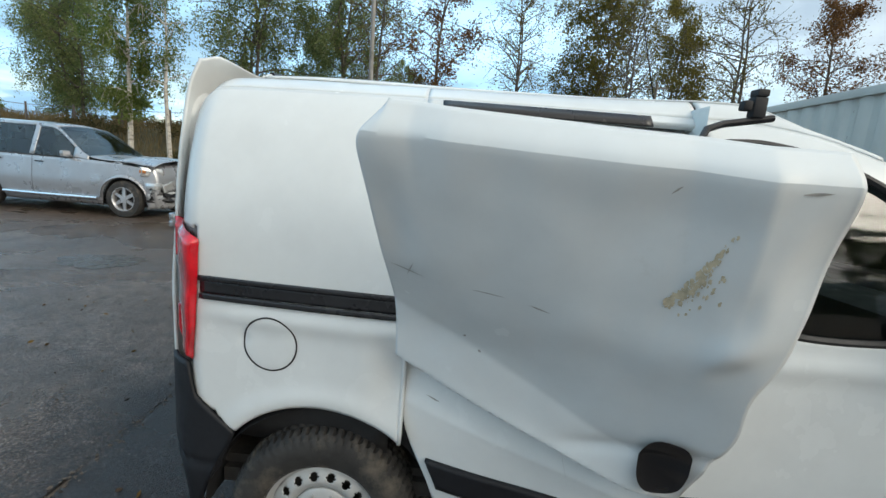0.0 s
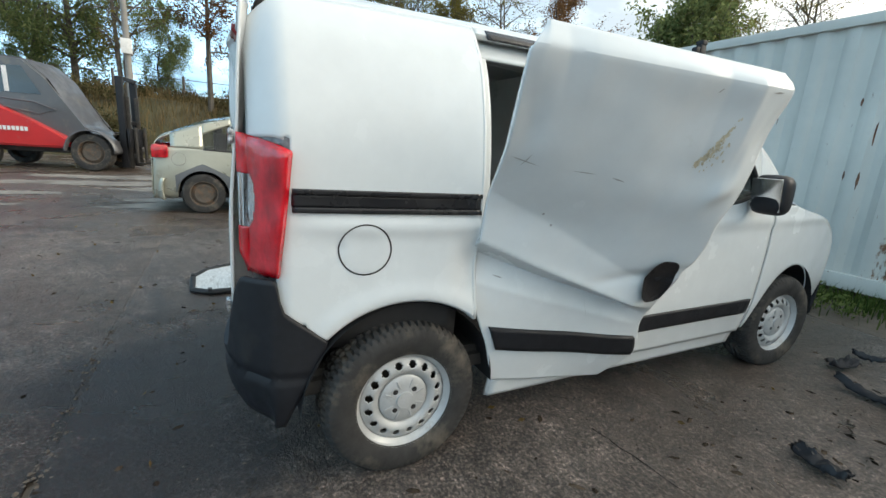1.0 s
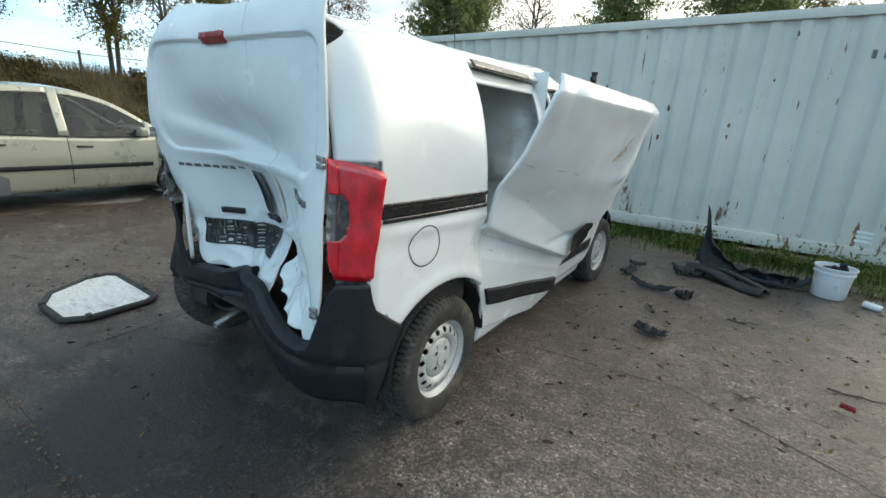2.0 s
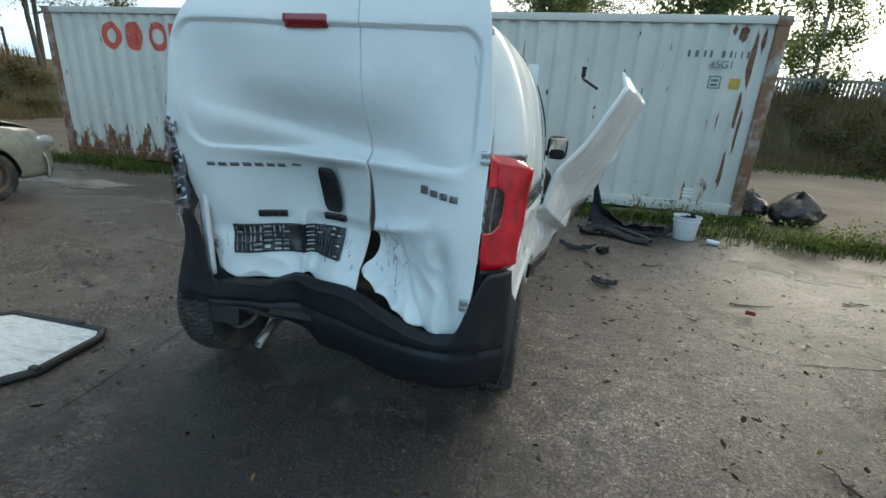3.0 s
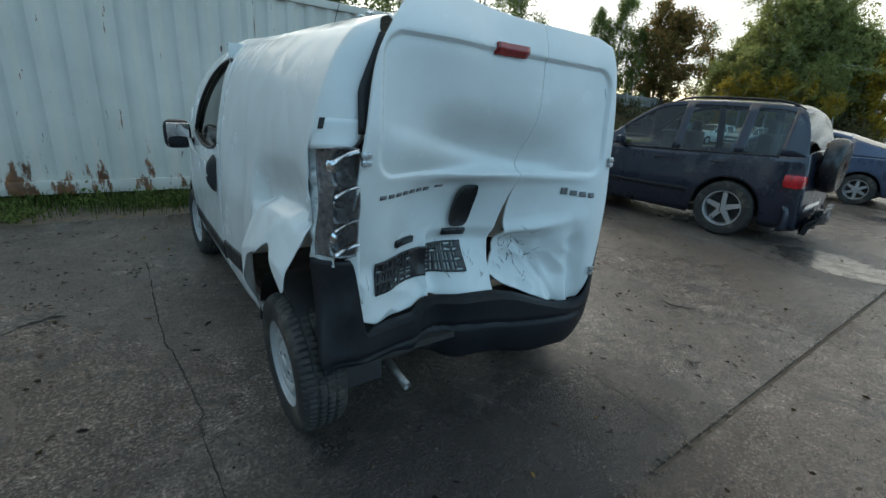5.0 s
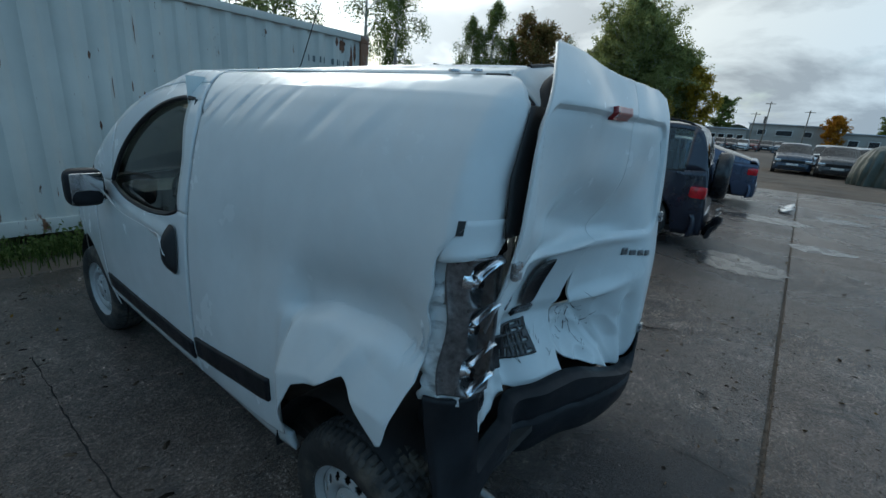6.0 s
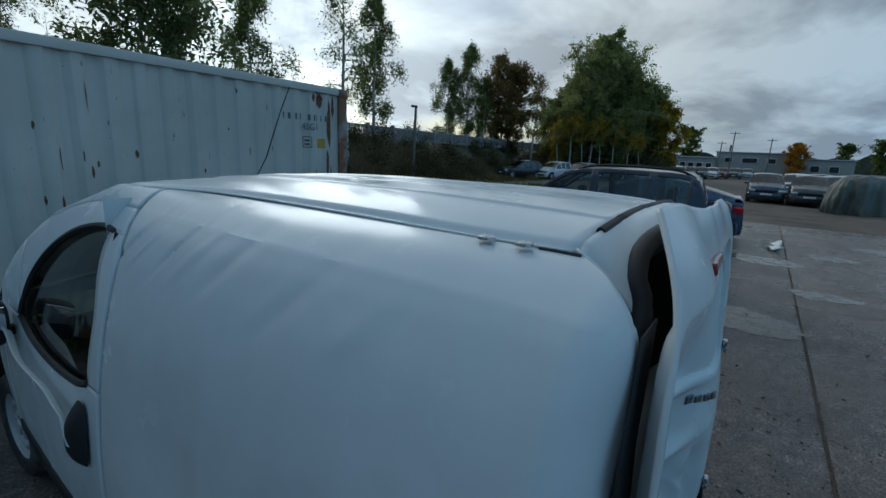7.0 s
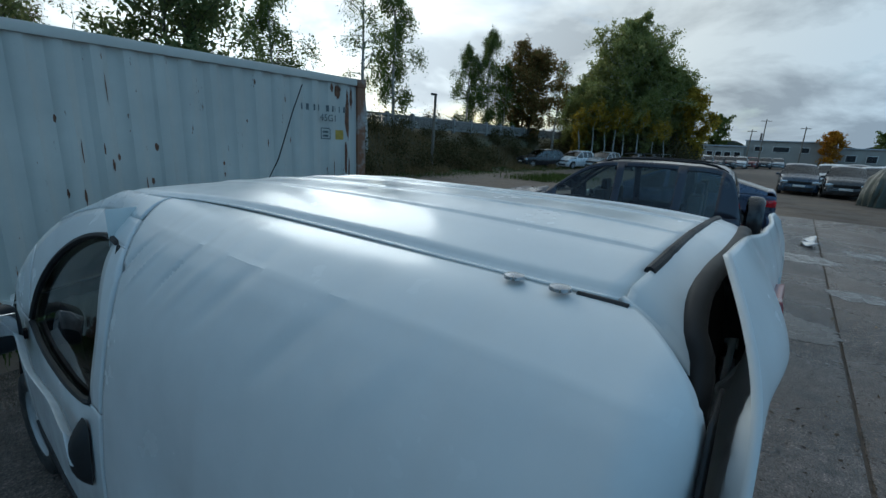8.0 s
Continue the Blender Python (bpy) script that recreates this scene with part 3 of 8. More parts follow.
def dent_left(y, z):
    """Caved-in flank with a buckled, bulging wheel arch."""
    d = -0.018 * gauss(y - 0.30, 0.45) * gauss(z - 1.12, 0.30)
    edge = sm(0.24, 0.12, y)
    line = 0.955 + 0.045 * sm(0.16, -0.02, y) - 0.03 * sm(-0.22, -0.34, y)
    up = z - line
    d -= 0.050 * edge * (gauss(up - 0.015, 0.12) if up > 0.015 else gauss(up - 0.015, 0.03)) * sm(-0.42, -0.25, y)
    d += 0.072 * edge * clamp(-up / 0.19) ** 0.9                          # the arch flares out below the ridge
    d -= 0.022 * max(0.0, 1 - abs(y - 0.175 + 0.25 * (z - 0.85)) / 0.035) * gauss(z - 0.86, 0.10)
    d += 0.012 * max(0.0, 1 - abs(y + 0.13 + 0.6 * (z - 0.90)) / 0.06) * gauss(z - 0.90, 0.08)
    d += 0.006 * abs(nz((y, z, 2), 6)) * sm(0.3, -0.2, y)
    d -= 0.016 * gauss(y - 0.46, 0.16) * gauss(z - 1.02, 0.22)
    for yc, zc, w, a in ((0.83, 1.55, 0.020, 0.010), (0.74, 1.56, 0.014, -0.007), (0.60, 1.57, 0.020, 0.009), (0.50, 1.57, 0.030, -0.007), (0.36, 1.57, 0.040, 0.008), (0.10, 1.54, 0.05, 0.006), (-0.08, 1.55, 0.06, -0.004)):
        d -= a * max(0.0, 1 - abs(y - yc - 0.8 * (1.58 - z)) / w) * gauss(z - zc, 0.065)
    return d + 0.003 * nz((y, z, 5), 3)


def flank(y, z, s, off=0.0):
    d = dent_right(y, z) if s > 0 else dent_left(y, z) - 0.075 * clamp((-0.385 - y) / 0.085) ** 2 * sm(1.20, 1.30, z) * lerp(1.0, 0.45, sm(1.45, 1.62, z))
    return Vector((s * (side_x(y, z) + d + off), y, z))


def arch(y, yc, r=0.385, zc=0.30):
    return zc + math.sqrt(max(0.0, r * r - (y - yc) ** 2))


def side_panel(bm, s, yr, yf, zb, zt, nu, nv, off=0.0, keep=None):
    """A body panel between a rear and a front edge (functions of height) and a lower and an upper edge (functions of length)."""
    def fn(u, v):
        za = lerp(zb(lerp(yr(0.8), yf(0.8), u)), zt(lerp(yr(1.2), yf(1.2), u)), v)
        y = lerp(yr(za), yf(za), u)
        for _ in range(4):
            za = lerp(zb(y), zt(y), v)
            y = 0.5 * y + 0.5 * lerp(yr(za), yf(za), u)
        return flank(y, lerp(zb(y), zt(y), v), s, off)
    patch(bm, fn, nu, nv, flip=s < 0, keep=keep)


def const(c):
    return lambda _: c


def gutter(y):
    """Where the shoulder meets the roof: distance from the middle, and height."""
    k = 1 - sm(1.20, 1.50, y)
    edge = spl(topz(y), WZ) - taper(y, topz(y))
    rail = spl(y, ((-0.45, 0.462), (-0.30, 0.474), (0.05, 0.488), (0.50, 0.503), (0.80, 0.532), (0.95, 0.565), (1.07, 0.595), (1.25, 0.615)))
    return lerp(edge - 0.01, rail, k), topz(y) + 0.058 * k


def seam(z):
    """The gap between the left door and the side panel."""
    return spl(z, ((0.25, 0.885), (0.50, 0.880), (0.80, 0.868), (1.05, 0.866), (1.25, 0.852), (1.38, 0.854), (1.50, 0.872), (1.60, 0.922), (1.66, 0.965)))


def shoulder(bm, s, y0, y1, n):
    """The sloping strip between flank and roof."""
    def fn(u, v):
        y = lerp(y0, y1, u)
        a = flank(y, topz(y), s)
        gx, gz = gutter(y)
        p = a.lerp(Vector((s * gx, y, gz)), v)
        d = dent_left(y, 1.62) if s < 0 else 0.0
        return p + Vector((0, 0, 0.010 * math.sin(math.pi * v) + d * (1 - v) * 0.3))
    patch(bm, fn, n, 8, flip=s < 0)


van = tagged(root("delivery_van"), "small white delivery van with crushed rear and bent sliding door", "van")


def steel_wheel(parent, m, dirty=""):
    """A steel wheel with its tyre, axle along x, outer face towards +x."""
    w = part("wheel", bmesh.new(), DARKMETAL, parent, dirty)
    w.matrix_parent_inverse = Matrix()
    bm = bmesh.new()
    prof = [(-1.0, 0.185, -0.085), (-0.9, 0.20, -0.094), (-0.78, 0.25, -0.098), (-0.66, 0.282, -0.090)]
    prof += [(a, 0.304 - 0.012 * abs(a / 0.6) ** 4, 0.076 * a / 0.6) for a in np.linspace(-0.6, 0.6, 25)]
    prof += [(-a, r, -x) for a, r, x in prof[3::-1]]

    def tread(u, v):
        i = v * (len(prof) - 1)
        k = min(len(prof) - 2, int(i))
        r, x = lerp(prof[k][1], prof[k + 1][1], i - k), lerp(prof[k][2], prof[k + 1][2], i - k)
        q = abs(x)
        if q < 0.08 and r > 0.285:
            lat = ((u * 66 + (0.5 if q > 0.035 else 0) + x * 7) % 1)
            if abs(q - 0.036) < 0.005 or q < 0.004 or lat < 0.26:
                r -= 0.009
        elif 0.285 > r > 0.262:
            r -= 0.002 * ((u * 66) % 1 < 0.3)
        return Vector((x, r * math.cos(2 * math.pi * u), r * math.sin(2 * math.pi * u)))
    patch(bm, tread, 264, len(prof) - 1, flip=True)
    part("tyre", bm, RUBBER, w)
    bm = bmesh.new()
    lathe(bm, ((0.190, -0.085), (0.196, -0.082), (0.190, -0.075), (0.176, -0.07), (0.168, -0.02), (0.172, 0.06), (0.186, 0.076), (0.194, 0.080), (0.196, 0.086), (0.190, 0.088),
               (0.183, 0.080), (0.178, 0.066), (0.166, 0.052)), 64, "x")
    n = 16 * 10

    def disc(r):
        return 0.052 + 0.020 * gauss(r - 0.125, 0.028) - 0.012 * gauss(r - 0.088, 0.012)
    radii = [0.166, 0.158, 0.1535] + [0.151 - 0.0026 * k for k in range(11)] + [0.121, 0.114, 0.105, 0.095]
    rows = [[bm.verts.new((disc(r), r * math.cos(2 * math.pi * k / n), r * math.sin(2 * math.pi * k / n))) for k in range(n)] for r in radii]
    for i in range(len(radii) - 1):
        for k in range(n):
            t = ((k + 0.5) % 10 - 5) / 5.0          # a row of round holes
            rr = (radii[i] + radii[i + 1]) / 2
            if (t * 0.0272) ** 2 + (rr - 0.138) ** 2 < 0.0138 ** 2:
                continue
            bm.faces.new((rows[i][k], rows[i + 1][k], rows[i + 1][(k + 1) % n], rows[i][(k + 1) % n]))
    part("rim", bm, STEEL, w, solid=0.004)
    bm = bmesh.new()
    lathe(bm, ((0.097, 0.050), (0.094, 0.064), (0.086, 0.070), (0.060, 0.074), (0.034, 0.078), (0.032, 0.084), (0.0005, 0.085)), 40, "x")
    part("hub_cap", bm, STEEL, w, "grey plastic hub cap")
    for k in range(4):
        bm = bmesh.new()
        a = radians(45 + 90 * k)
        lathe(bm, ((0.0165, 0.071), (0.0160, 0.0755), (0.011, 0.0760), (0.0005, 0.0735)), 14, "x", (0, 0.052 * math.cos(a), 0.052 * math.sin(a)))
        part("bolt_cup", bm, STEEL, w)
    for k in range(8):
        bm = bmesh.new()
        r = Matrix.Rotation(radians(22.5 + 45 * k), 4, "X")
        box(bm, r @ Vector((0.0735, 0, 0.064)), (0.006, 0.007, 0.036), 0.002, r)
        part("hub_rib", bm, STEEL, w)
    for k in range(4):
        bm = bmesh.new()
        a = radians(45 + 90 * k)
        lathe(bm, ((0.0105, 0.0762), (0.0095, 0.0768), (0.0005, 0.077)), 12, "x", (0, 0.052 * math.cos(a), 0.052 * math.sin(a)))
        part("bolt_recess", bm, SEAL, w)
    bm = bmesh.new()
    lathe(bm, ((0.165, 0.02), (0.05, 0.02), (0.0005, 0.02)), 32, "x")
    lathe(bm, ((0.06, -0.16), (0.06, 0.02)), 16, "x")
    part("brake_drum", bm, DARKMETAL, w)
    w.matrix_basis = m
    return w


wheel_rr = steel_wheel(van, pose(0.725, 0.0, 0.288))
steel_wheel(van, pose(0.73, 2.513, 0.285, 0, 0, -4))
steel_wheel(van, pose(-0.745, -0.14, 0.322, 20, 3, 180))
steel_wheel(van, pose(-0.73, 2.50, 0.288, 40, 0, 184))


def van_body():
    # rear quarter, right: lower field beside the lamp, then the upper field that wraps to the door
    zsplit = 1.195

    def lower(y):
        return max(lerp(0.664, 0.558, clamp((y + 0.436) / 0.151)) if y < -0.285 else 0.0, arch(y, 0.0) if y >= -0.285 else 0.0)
    rear_lo = lambda z: spl(z, ((0.55, -0.436), (0.664, -0.436), (0.777, -0.425), (1.0, -0.400), (1.175, -0.386), (1.21, -0.386)))
    bm = bmesh.new()
    front_q = lambda z: 0.235 + 0.012 * sm(0.7, 1.1, z)
    rear_q = lambda z: -0.505 + 0.09 * sm(1.52, 1.66, z) ** 2
    corner = lambda y, z: not (z < 1.205 and y < rear_lo(z) - 0.012)

    def qfn(u, v):
        zz = lerp(0.62, 1.65, v)
        y = lerp(rear_q(zz), front_q(zz), u)
        return y, lerp(max(lower(y), 0.62 if y < -0.35 else 0), topz(y), v)
    patch(bm, lambda u, v: flank(*qfn(u, v), 1), 96, 90, keep=lambda u, v: corner(*qfn(u, v)))
    shoulder(bm, 1, -0.42, 0.247, 40)
    part("rear_quarter_panel", bm, VAN_WHITE, van, solid=0.006)
    # roof cheek above the sliding opening and the B and C pillars
    bm = bmesh.new()
    side_panel(bm, 1, const(0.247), const(1.06), const(1.612), topz, 40, 4)
    shoulder(bm, 1, 0.247, 1.06, 60)
    part("cant_rail", bm, VAN_WHITE, van, solid=0.02)
    bm = bmesh.new()
    side_panel(bm, 1, const(0.295), const(0.92), const(1.600), const(1.632), 30, 2, off=0.004)
    part("roller_track", bm, GLOSSBLACK, van, "black upper roller track", solid=0.006)
    bm = bmesh.new()
    side_panel(bm, 1, const(0.255), const(1.04), const(1.535), const(1.60), 30, 4, off=-0.055)
    side_panel(bm, 1, const(0.255), const(0.30), const(0.62), const(1.56), 6, 30, off=-0.055)
    side_panel(bm, 1, const(0.98), const(1.06), const(0.26), const(1.56), 6, 30, off=-0.05)
    side_panel(bm, 1, const(0.39), const(1.06), const(0.19), const(0.30), 20, 4, off=-0.03)
    patch(bm, lambda u, v: flank(0.247, lerp(0.6, 1.63, v), 1, -0.06 * u), 2, 24)
    part("door_aperture", bm, VAN_WHITE, van, solid=0.012)
    # left flank in one sheet
    bm = bmesh.new()

    def lowl(y):
        """Lower edge: sill, wheel arch, then the torn flap."""
        return float(np.interp(y, (-0.42, -0.39, -0.36, -0.335, -0.312, -0.294, -0.278, -0.25, -0.20, -0.165, -0.14, -0.12, -0.05, 0.0, 0.06, 0.10, 0.15, 0.20, 0.235, 0.90),
                               (1.05, 0.965, 0.93, 0.87, 0.79, 0.715, 0.705, 0.735, 0.785, 0.835, 0.862, 0.852, 0.80, 0.787, 0.757, 0.69, 0.60, 0.50, 0.425, 0.385)))
    yl = lambda z: spl(z, ((0.70, -0.335), (0.95, -0.355), (1.15, -0.375), (1.235, -0.385), (1.265, -0.455), (1.30, -0.468), (1.42, -0.474), (1.54, -0.472), (1.60, -0.466), (1.64, -0.455))) + 0.014 * nz((0, z, 0), 16) * sm(1.33, 1.2, z)

    def sheet(u, v):
        k = v / 0.86
        if k <= 1:
            zz = lerp(0.90, 1.63, k)
            y = lerp(yl(zz), seam(lerp(0.39, 1.63, k)), u)
            return flank(y, lerp(lowl(y), topz(y), k), -1)
        w = (v - 0.86) / 0.14
        y = lerp(lerp(yl(1.64), -0.352, w ** 1.5), seam(1.63 + 0.03 * w), u)
        a = flank(y, topz(y), -1)
        gx, gz = gutter(y)
        p = a.lerp(Vector((-gx, y, gz)), w)
        return p + Vector((0, 0, 0.012 * math.sin(math.pi * w) + 0.3 * dent_left(y, 1.62) * (1 - w)))
    patch(bm, sheet, 160, 150, flip=True)
    part("side_panel", bm, VAN_WHITE, van, "dented white side panel with a torn rear edge", solid=0.004, angle=17)
    bm = bmesh.new()
    side_panel(bm, -1, const(0.275), const(0.862), lambda y: 0.560 - 0.115 * (y - 0.28), lambda y: 0.650 - 0.115 * (y - 0.28), 30, 8, off=0.012)
    part("rubbing_strip", bm, PLASTIC, van, solid=0.02)
    bm = bmesh.new()
    side_panel(bm, -1, lambda z: seam(z) - 0.004, lambda z: seam(z) + 0.022, const(0.37), topz, 2, 60, off=-0.011)
    part("door_gap_seal", bm, SEAL, van)
    # sills
    for s in (1, -1):
        bm = bmesh.new()
        lift = 0.0 if s > 0 else 0.135
        side_panel(bm, s, const(0.40 if s > 0 else 0.235), const(2.10), const(0.19 + lift), const(0.275 + lift), 40, 5, off=-0.022)
        part("sill", bm, VAN_WHITE, van, solid=0.02)
    # front wings
    for s in (1, -1):
        bm = bmesh.new()
        side_panel(bm, s, const(2.115), const(3.22), lambda y: max(arch(y, 2.513, 0.365) if abs(y - 2.513) < 0.365 else 0.30, 0.30), lambda y: min(topz(y), 1.03) - 0.002, 70, 30)
        part("front_wing", bm, VAN_WHITE, van, solid=0.005)
    # front doors, with a real window opening
    def win_top(y):
        return spl(y, ((1.10, 1.565), (1.25, 1.57), (1.45, 1.525), (1.65, 1.42), (1.80, 1.29), (1.92, 1.135)))

    def win_bot(y):
        return spl(y, ((1.10, 1.085), (1.2, 1.055), (1.45, 1.03), (1.75, 1.045), (1.92, 1.09)))
    for s in (1, -1):
        yr = const(1.075) if s > 0 else (lambda z: seam(z) + 0.017)
        wr, wf = (1.10, 1.92) if s > 0 else (0.968, 1.775)          # window, rear and front
        foot, base = (0.28, 0.415) if s > 0 else (0.385, 0.455)
        to = lambda y: lerp(1.10, 1.92, (y - wr) / (wf - wr))
        wt = lambda y: win_top(to(y))
        wb_ = lambda y: win_bot(to(y)) + (0.0 if s > 0 else 0.035)
        d = part("front_door", bmesh.new(), VAN_WHITE, van)
        bm = bmesh.new()
        side_panel(bm, s, yr, const(2.10), const(foot), lambda y: wb_(clamp(y, wr, wf)), 50, 40)
        side_panel(bm, s, yr, const(wr) if s > 0 else (lambda z: wr + 0.055 * sm(1.30, 1.58, z) - 0.02 * gauss(z - 1.32, 0.12)), wb_, const(1.570), 4, 40)
        side_panel(bm, s, yr, const(wf), lambda y: wt(max(y, wr)), lambda y: max(topz(y), wt(y) + 0.03), 40, 6)
        side_panel(bm, s, const(wf), const(2.10), const(1.09), lambda y: max(topz(y), 1.10), 12, 6)
        shoulder(bm, s, 1.075 if s > 0 else seam(1.65) + 0.013, 1.58, 40)
        part("door_skin", bm, VAN_WHITE, d, solid=0.012)
        bm = bmesh.new()
        side_panel(bm, s, const(wr - 0.02), const(wf + 0.03), lambda y: wb_(y) - 0.01, lambda y: max(wt(y), wb_(y)) + 0.012, 30, 14, off=-0.018)
        part("window_pane", bm, PANE, d)
        bm = bmesh.new()
        loop = [flank(y, wb_(y), s, -0.004) for y in np.linspace(wr, wf, 24)] + [flank(y, wt(y), s, -0.004) for y in np.linspace(wf - 0.005, wr, 28)]
        tube(bm, loop + loop[:2], 0.011, 6, False)
        part("window_seal", bm, SEAL, d)
        bm = bmesh.new()
        side_panel(bm, s, lambda z: yr(z) + 0.01, const(2.06), const(base), const(base + 0.085), 30, 8, off=0.010)
        part("rubbing_strip", bm, PLASTIC, d, solid=0.02)
        bm = bmesh.new()
        yh, zh = (1.14, 0.91) if s > 0 else (1.005, 0.947)

        def pocket(u, v):
            a, r = u * 2 * math.pi, v
            y, z = yh + 0.046 * r * math.copysign(abs(math.cos(a)) ** 0.6, math.cos(a)), zh + 0.108 * r * math.copysign(abs(math.sin(a)) ** 0.7, math.sin(a))
            return flank(y, z, s, 0.008 + 0.042 * (1 - r ** 2.5))
        patch(bm, pocket, 32, 5, flip=s < 0)
        part("door_handle", bm, SEAL, d, "black door handle in an oval pocket")
        # mirror
        mr = part("door_mirror", bmesh.new(), PLASTIC, van)
        bm = bmesh.new()
        c = Vector((s * 0.945, 1.84, 1.095))

        def shell(u, v):
            a, e = 2 * math.pi * u, math.pi * (v - 0.5) * 0.999
            k = lambda t, p: math.copysign(abs(t) ** p, t)
            q = Vector((0.085 * k(math.cos(a), 0.5) * k(math.cos(e), 0.4), 0.055 * k(math.sin(e), 0.8), 0.098 * k(math.sin(a), 0.5) * k(math.cos(e), 0.4)))
            return c + q
        patch(bm, shell, 32, 14)
        part("mirror_shell", bm, PLASTIC, mr)
        bm = bmesh.new()
        box(bm, c + Vector((0, -0.053, 0.0)), (0.135, 0.008, 0.16), 0.003, Matrix.Rotation(radians(12), 4, "X"))
        part("mirror_glass", bm, CHROME, mr)
        bm = bmesh.new()
        tube(bm, [c + Vector((-s * 0.05, 0.02, -0.05)), Vector((s * 0.80, 1.89, 1.04))], 0.025, 8)
        part("mirror_arm", bm, PLASTIC, mr)
    # roof with pressed ribs and side gutters
    bm = bmesh.new()

    def roof(u, v):
        y = lerp(-0.347 + 0.02 * (2 * u - 1) ** 4, 1.55, v)
        w, ze = gutter(y)
        x = w * (2 * u - 1)
        r = abs(x) / w
        z = ze + 0.004 + (spl(y, ROOF) - ze) * (1 - r ** 2.4) ** 0.9
        z -= 0.013 * gauss(abs(x) - w + 0.022, 0.010)
        f = sm(-0.40, -0.25, y) * sm(1.35, 1.15, y)
        for c in (0.10, 0.27):
            z += 0.005 * f * sm(0.016, 0.009, abs(abs(x) - c))
        z += 0.006 * nz((x, y, 3), 2.5)
        return Vector((x, y, z))
    patch(bm, roof, 220, 60)
    part("roof", bm, VAN_WHITE, van, solid=0.006)
    bm = bmesh.new()
    frame_line = ((-0.60, -0.44, 1.27), (-0.50, -0.437, 1.50), (-0.435, -0.432, 1.61), (-0.405, -0.41, 1.66), (-0.31, -0.403, 1.700), (-0.09, -0.413, 1.712), (0.09, -0.413, 1.712), (0.31, -0.403, 1.700), (0.405, -0.41, 1.66), (0.435, -0.432, 1.61),
                  (0.54, -0.44, 1.50), (0.63, -0.46, 1.27))

    def fp(t):
        ks = [k / 11 for k in range(12)]
        return Vector([spl(t, [(k, p[i]) for k, p in zip(ks, frame_line)]) for i in range(3)])

    def head(u, v):
        a, b = roof(u, 0), fp(lerp(0.16, 0.84, u))
        return a.lerp(b, v) + Vector((0, -0.004 * math.sin(math.pi * v) + 0.002 * nz((u * 9, v * 2, 0), 1.5), 0.004 * math.sin(math.pi * v)))
    patch(bm, head, 80, 10)
    part("rear_header", bm, VAN_WHITE, van, solid=0.006)
    bm = bmesh.new()
    tube(bm, [roof(u, 0) + Vector((0, -0.003, 0.002)) for u in np.linspace(0.10, 0.90, 50)], 0.009, 8)
    part("roof_edge_seal", bm, PLASTIC, van, "grey rubber strip along the roof edge")
    bm = bmesh.new()
    tube(bm, [Vector((-0.60, -0.22, 0.55)), Vector((-0.60, -0.25, 0.9)), Vector((-0.60, -0.36, 1.15))] + [fp(t) + Vector((0, -0.006, -0.004)) for t in np.linspace(0, 1, 40)] + [Vector((0.655, -0.47, 0.9)), Vector((0.65, -0.48, 0.55))], 0.019, 10)
    part("door_seal", bm, SEAL, van)
    for name_, ta, tb in (("pillar_trim", 0.02, 0.40), ("pillar_trim", 0.60, 0.98)):
        bm = bmesh.new()

        def trim(u, v):
            p = fp(lerp(ta, tb, u))
            c = Vector((-p.x, 0.0, 1.30 - p.z)).normalized()
            return p + c * (0.085 * v + 0.010) + Vector((0, 0.05 * v - 0.030 * math.sin(math.pi * min(1, v * 1.3)) + 0.004 * nz((u * 9, v, 2), 2), 0))
        patch(bm, trim, 40, 8)
        part(name_, bm, PLASTIC, van, "black plastic pillar trim", solid=0.004)
    # dark sheet that covers the white back of the quarter panel
    bm = bmesh.new()
    patch(bm, lambda u, v: Vector((side_x(lerp(-0.40, 0.20, u), lerp(0.50, 1.58, v)) - 0.06, lerp(-0.40, 0.20, u), lerp(0.50, 1.58, v))), 12, 16)
    part("inner_panel", bm, SEAL, van, "dark sheet inside the rear quarter", solid=0.004)
    # added black strip: the shade deep in the left door gap
    bm = bmesh.new()
    patch(bm, lambda u, v: Vector((lerp(-0.645, -0.545, u) + 0.30 * max(0.0, v * 0.45 - 0.20), lerp(-0.483, -0.470, v), lerp(1.30, 1.61, v))), 4, 12)
    part("corner_seal", bm, SEAL, van, "black strip standing in for the shade in the door gap", solid=0.004)
    bm = bmesh.new()
    tube(bm, [Vector((-gutter(y)[0] - 0.003, y, gutter(y)[1])) for y in np.linspace(-0.27, -0.343, 6)], 0.0042, 6)
    part("gutter_gap", bm, SEAL, van, "open dark seam where the roof has come away")
    for y in (-0.174, -0.251):
        bm = bmesh.new()
        lathe(bm, ((0.017, 0.0), (0.016, 0.005), (0.009, 0.007), (0.0005, 0.0075)), 16, "z", (-0.498, y, 1.694))
        part("roof_plug", bm, SILVERTRIM, van)
    bm = bmesh.new()
    tube(bm, [(-0.08, 1.29, 1.68), (-0.05, 1.235, 1.79), (-0.02, 1.16, 1.99), (0.0, 1.12, 2.09)], 0.0035, 6, True, 0.6)
    lathe(bm, ((0.022, 0.0), (0.018, 0.018), (0.006, 0.03)), 12, "z", (-0.08, 1.29, 1.675))
    part("aerial", bm, GLOSSBLACK, van, "thin black roof aerial")
    # windscreen, bonnet and nose
    def nose(y0, y1, cr):
        def fn(u, v):
            y = lerp(y0, y1, v)
            w = spl(topz(y), WZ) - taper(y, topz(y)) - 0.004
            x = w * (2 * u - 1)
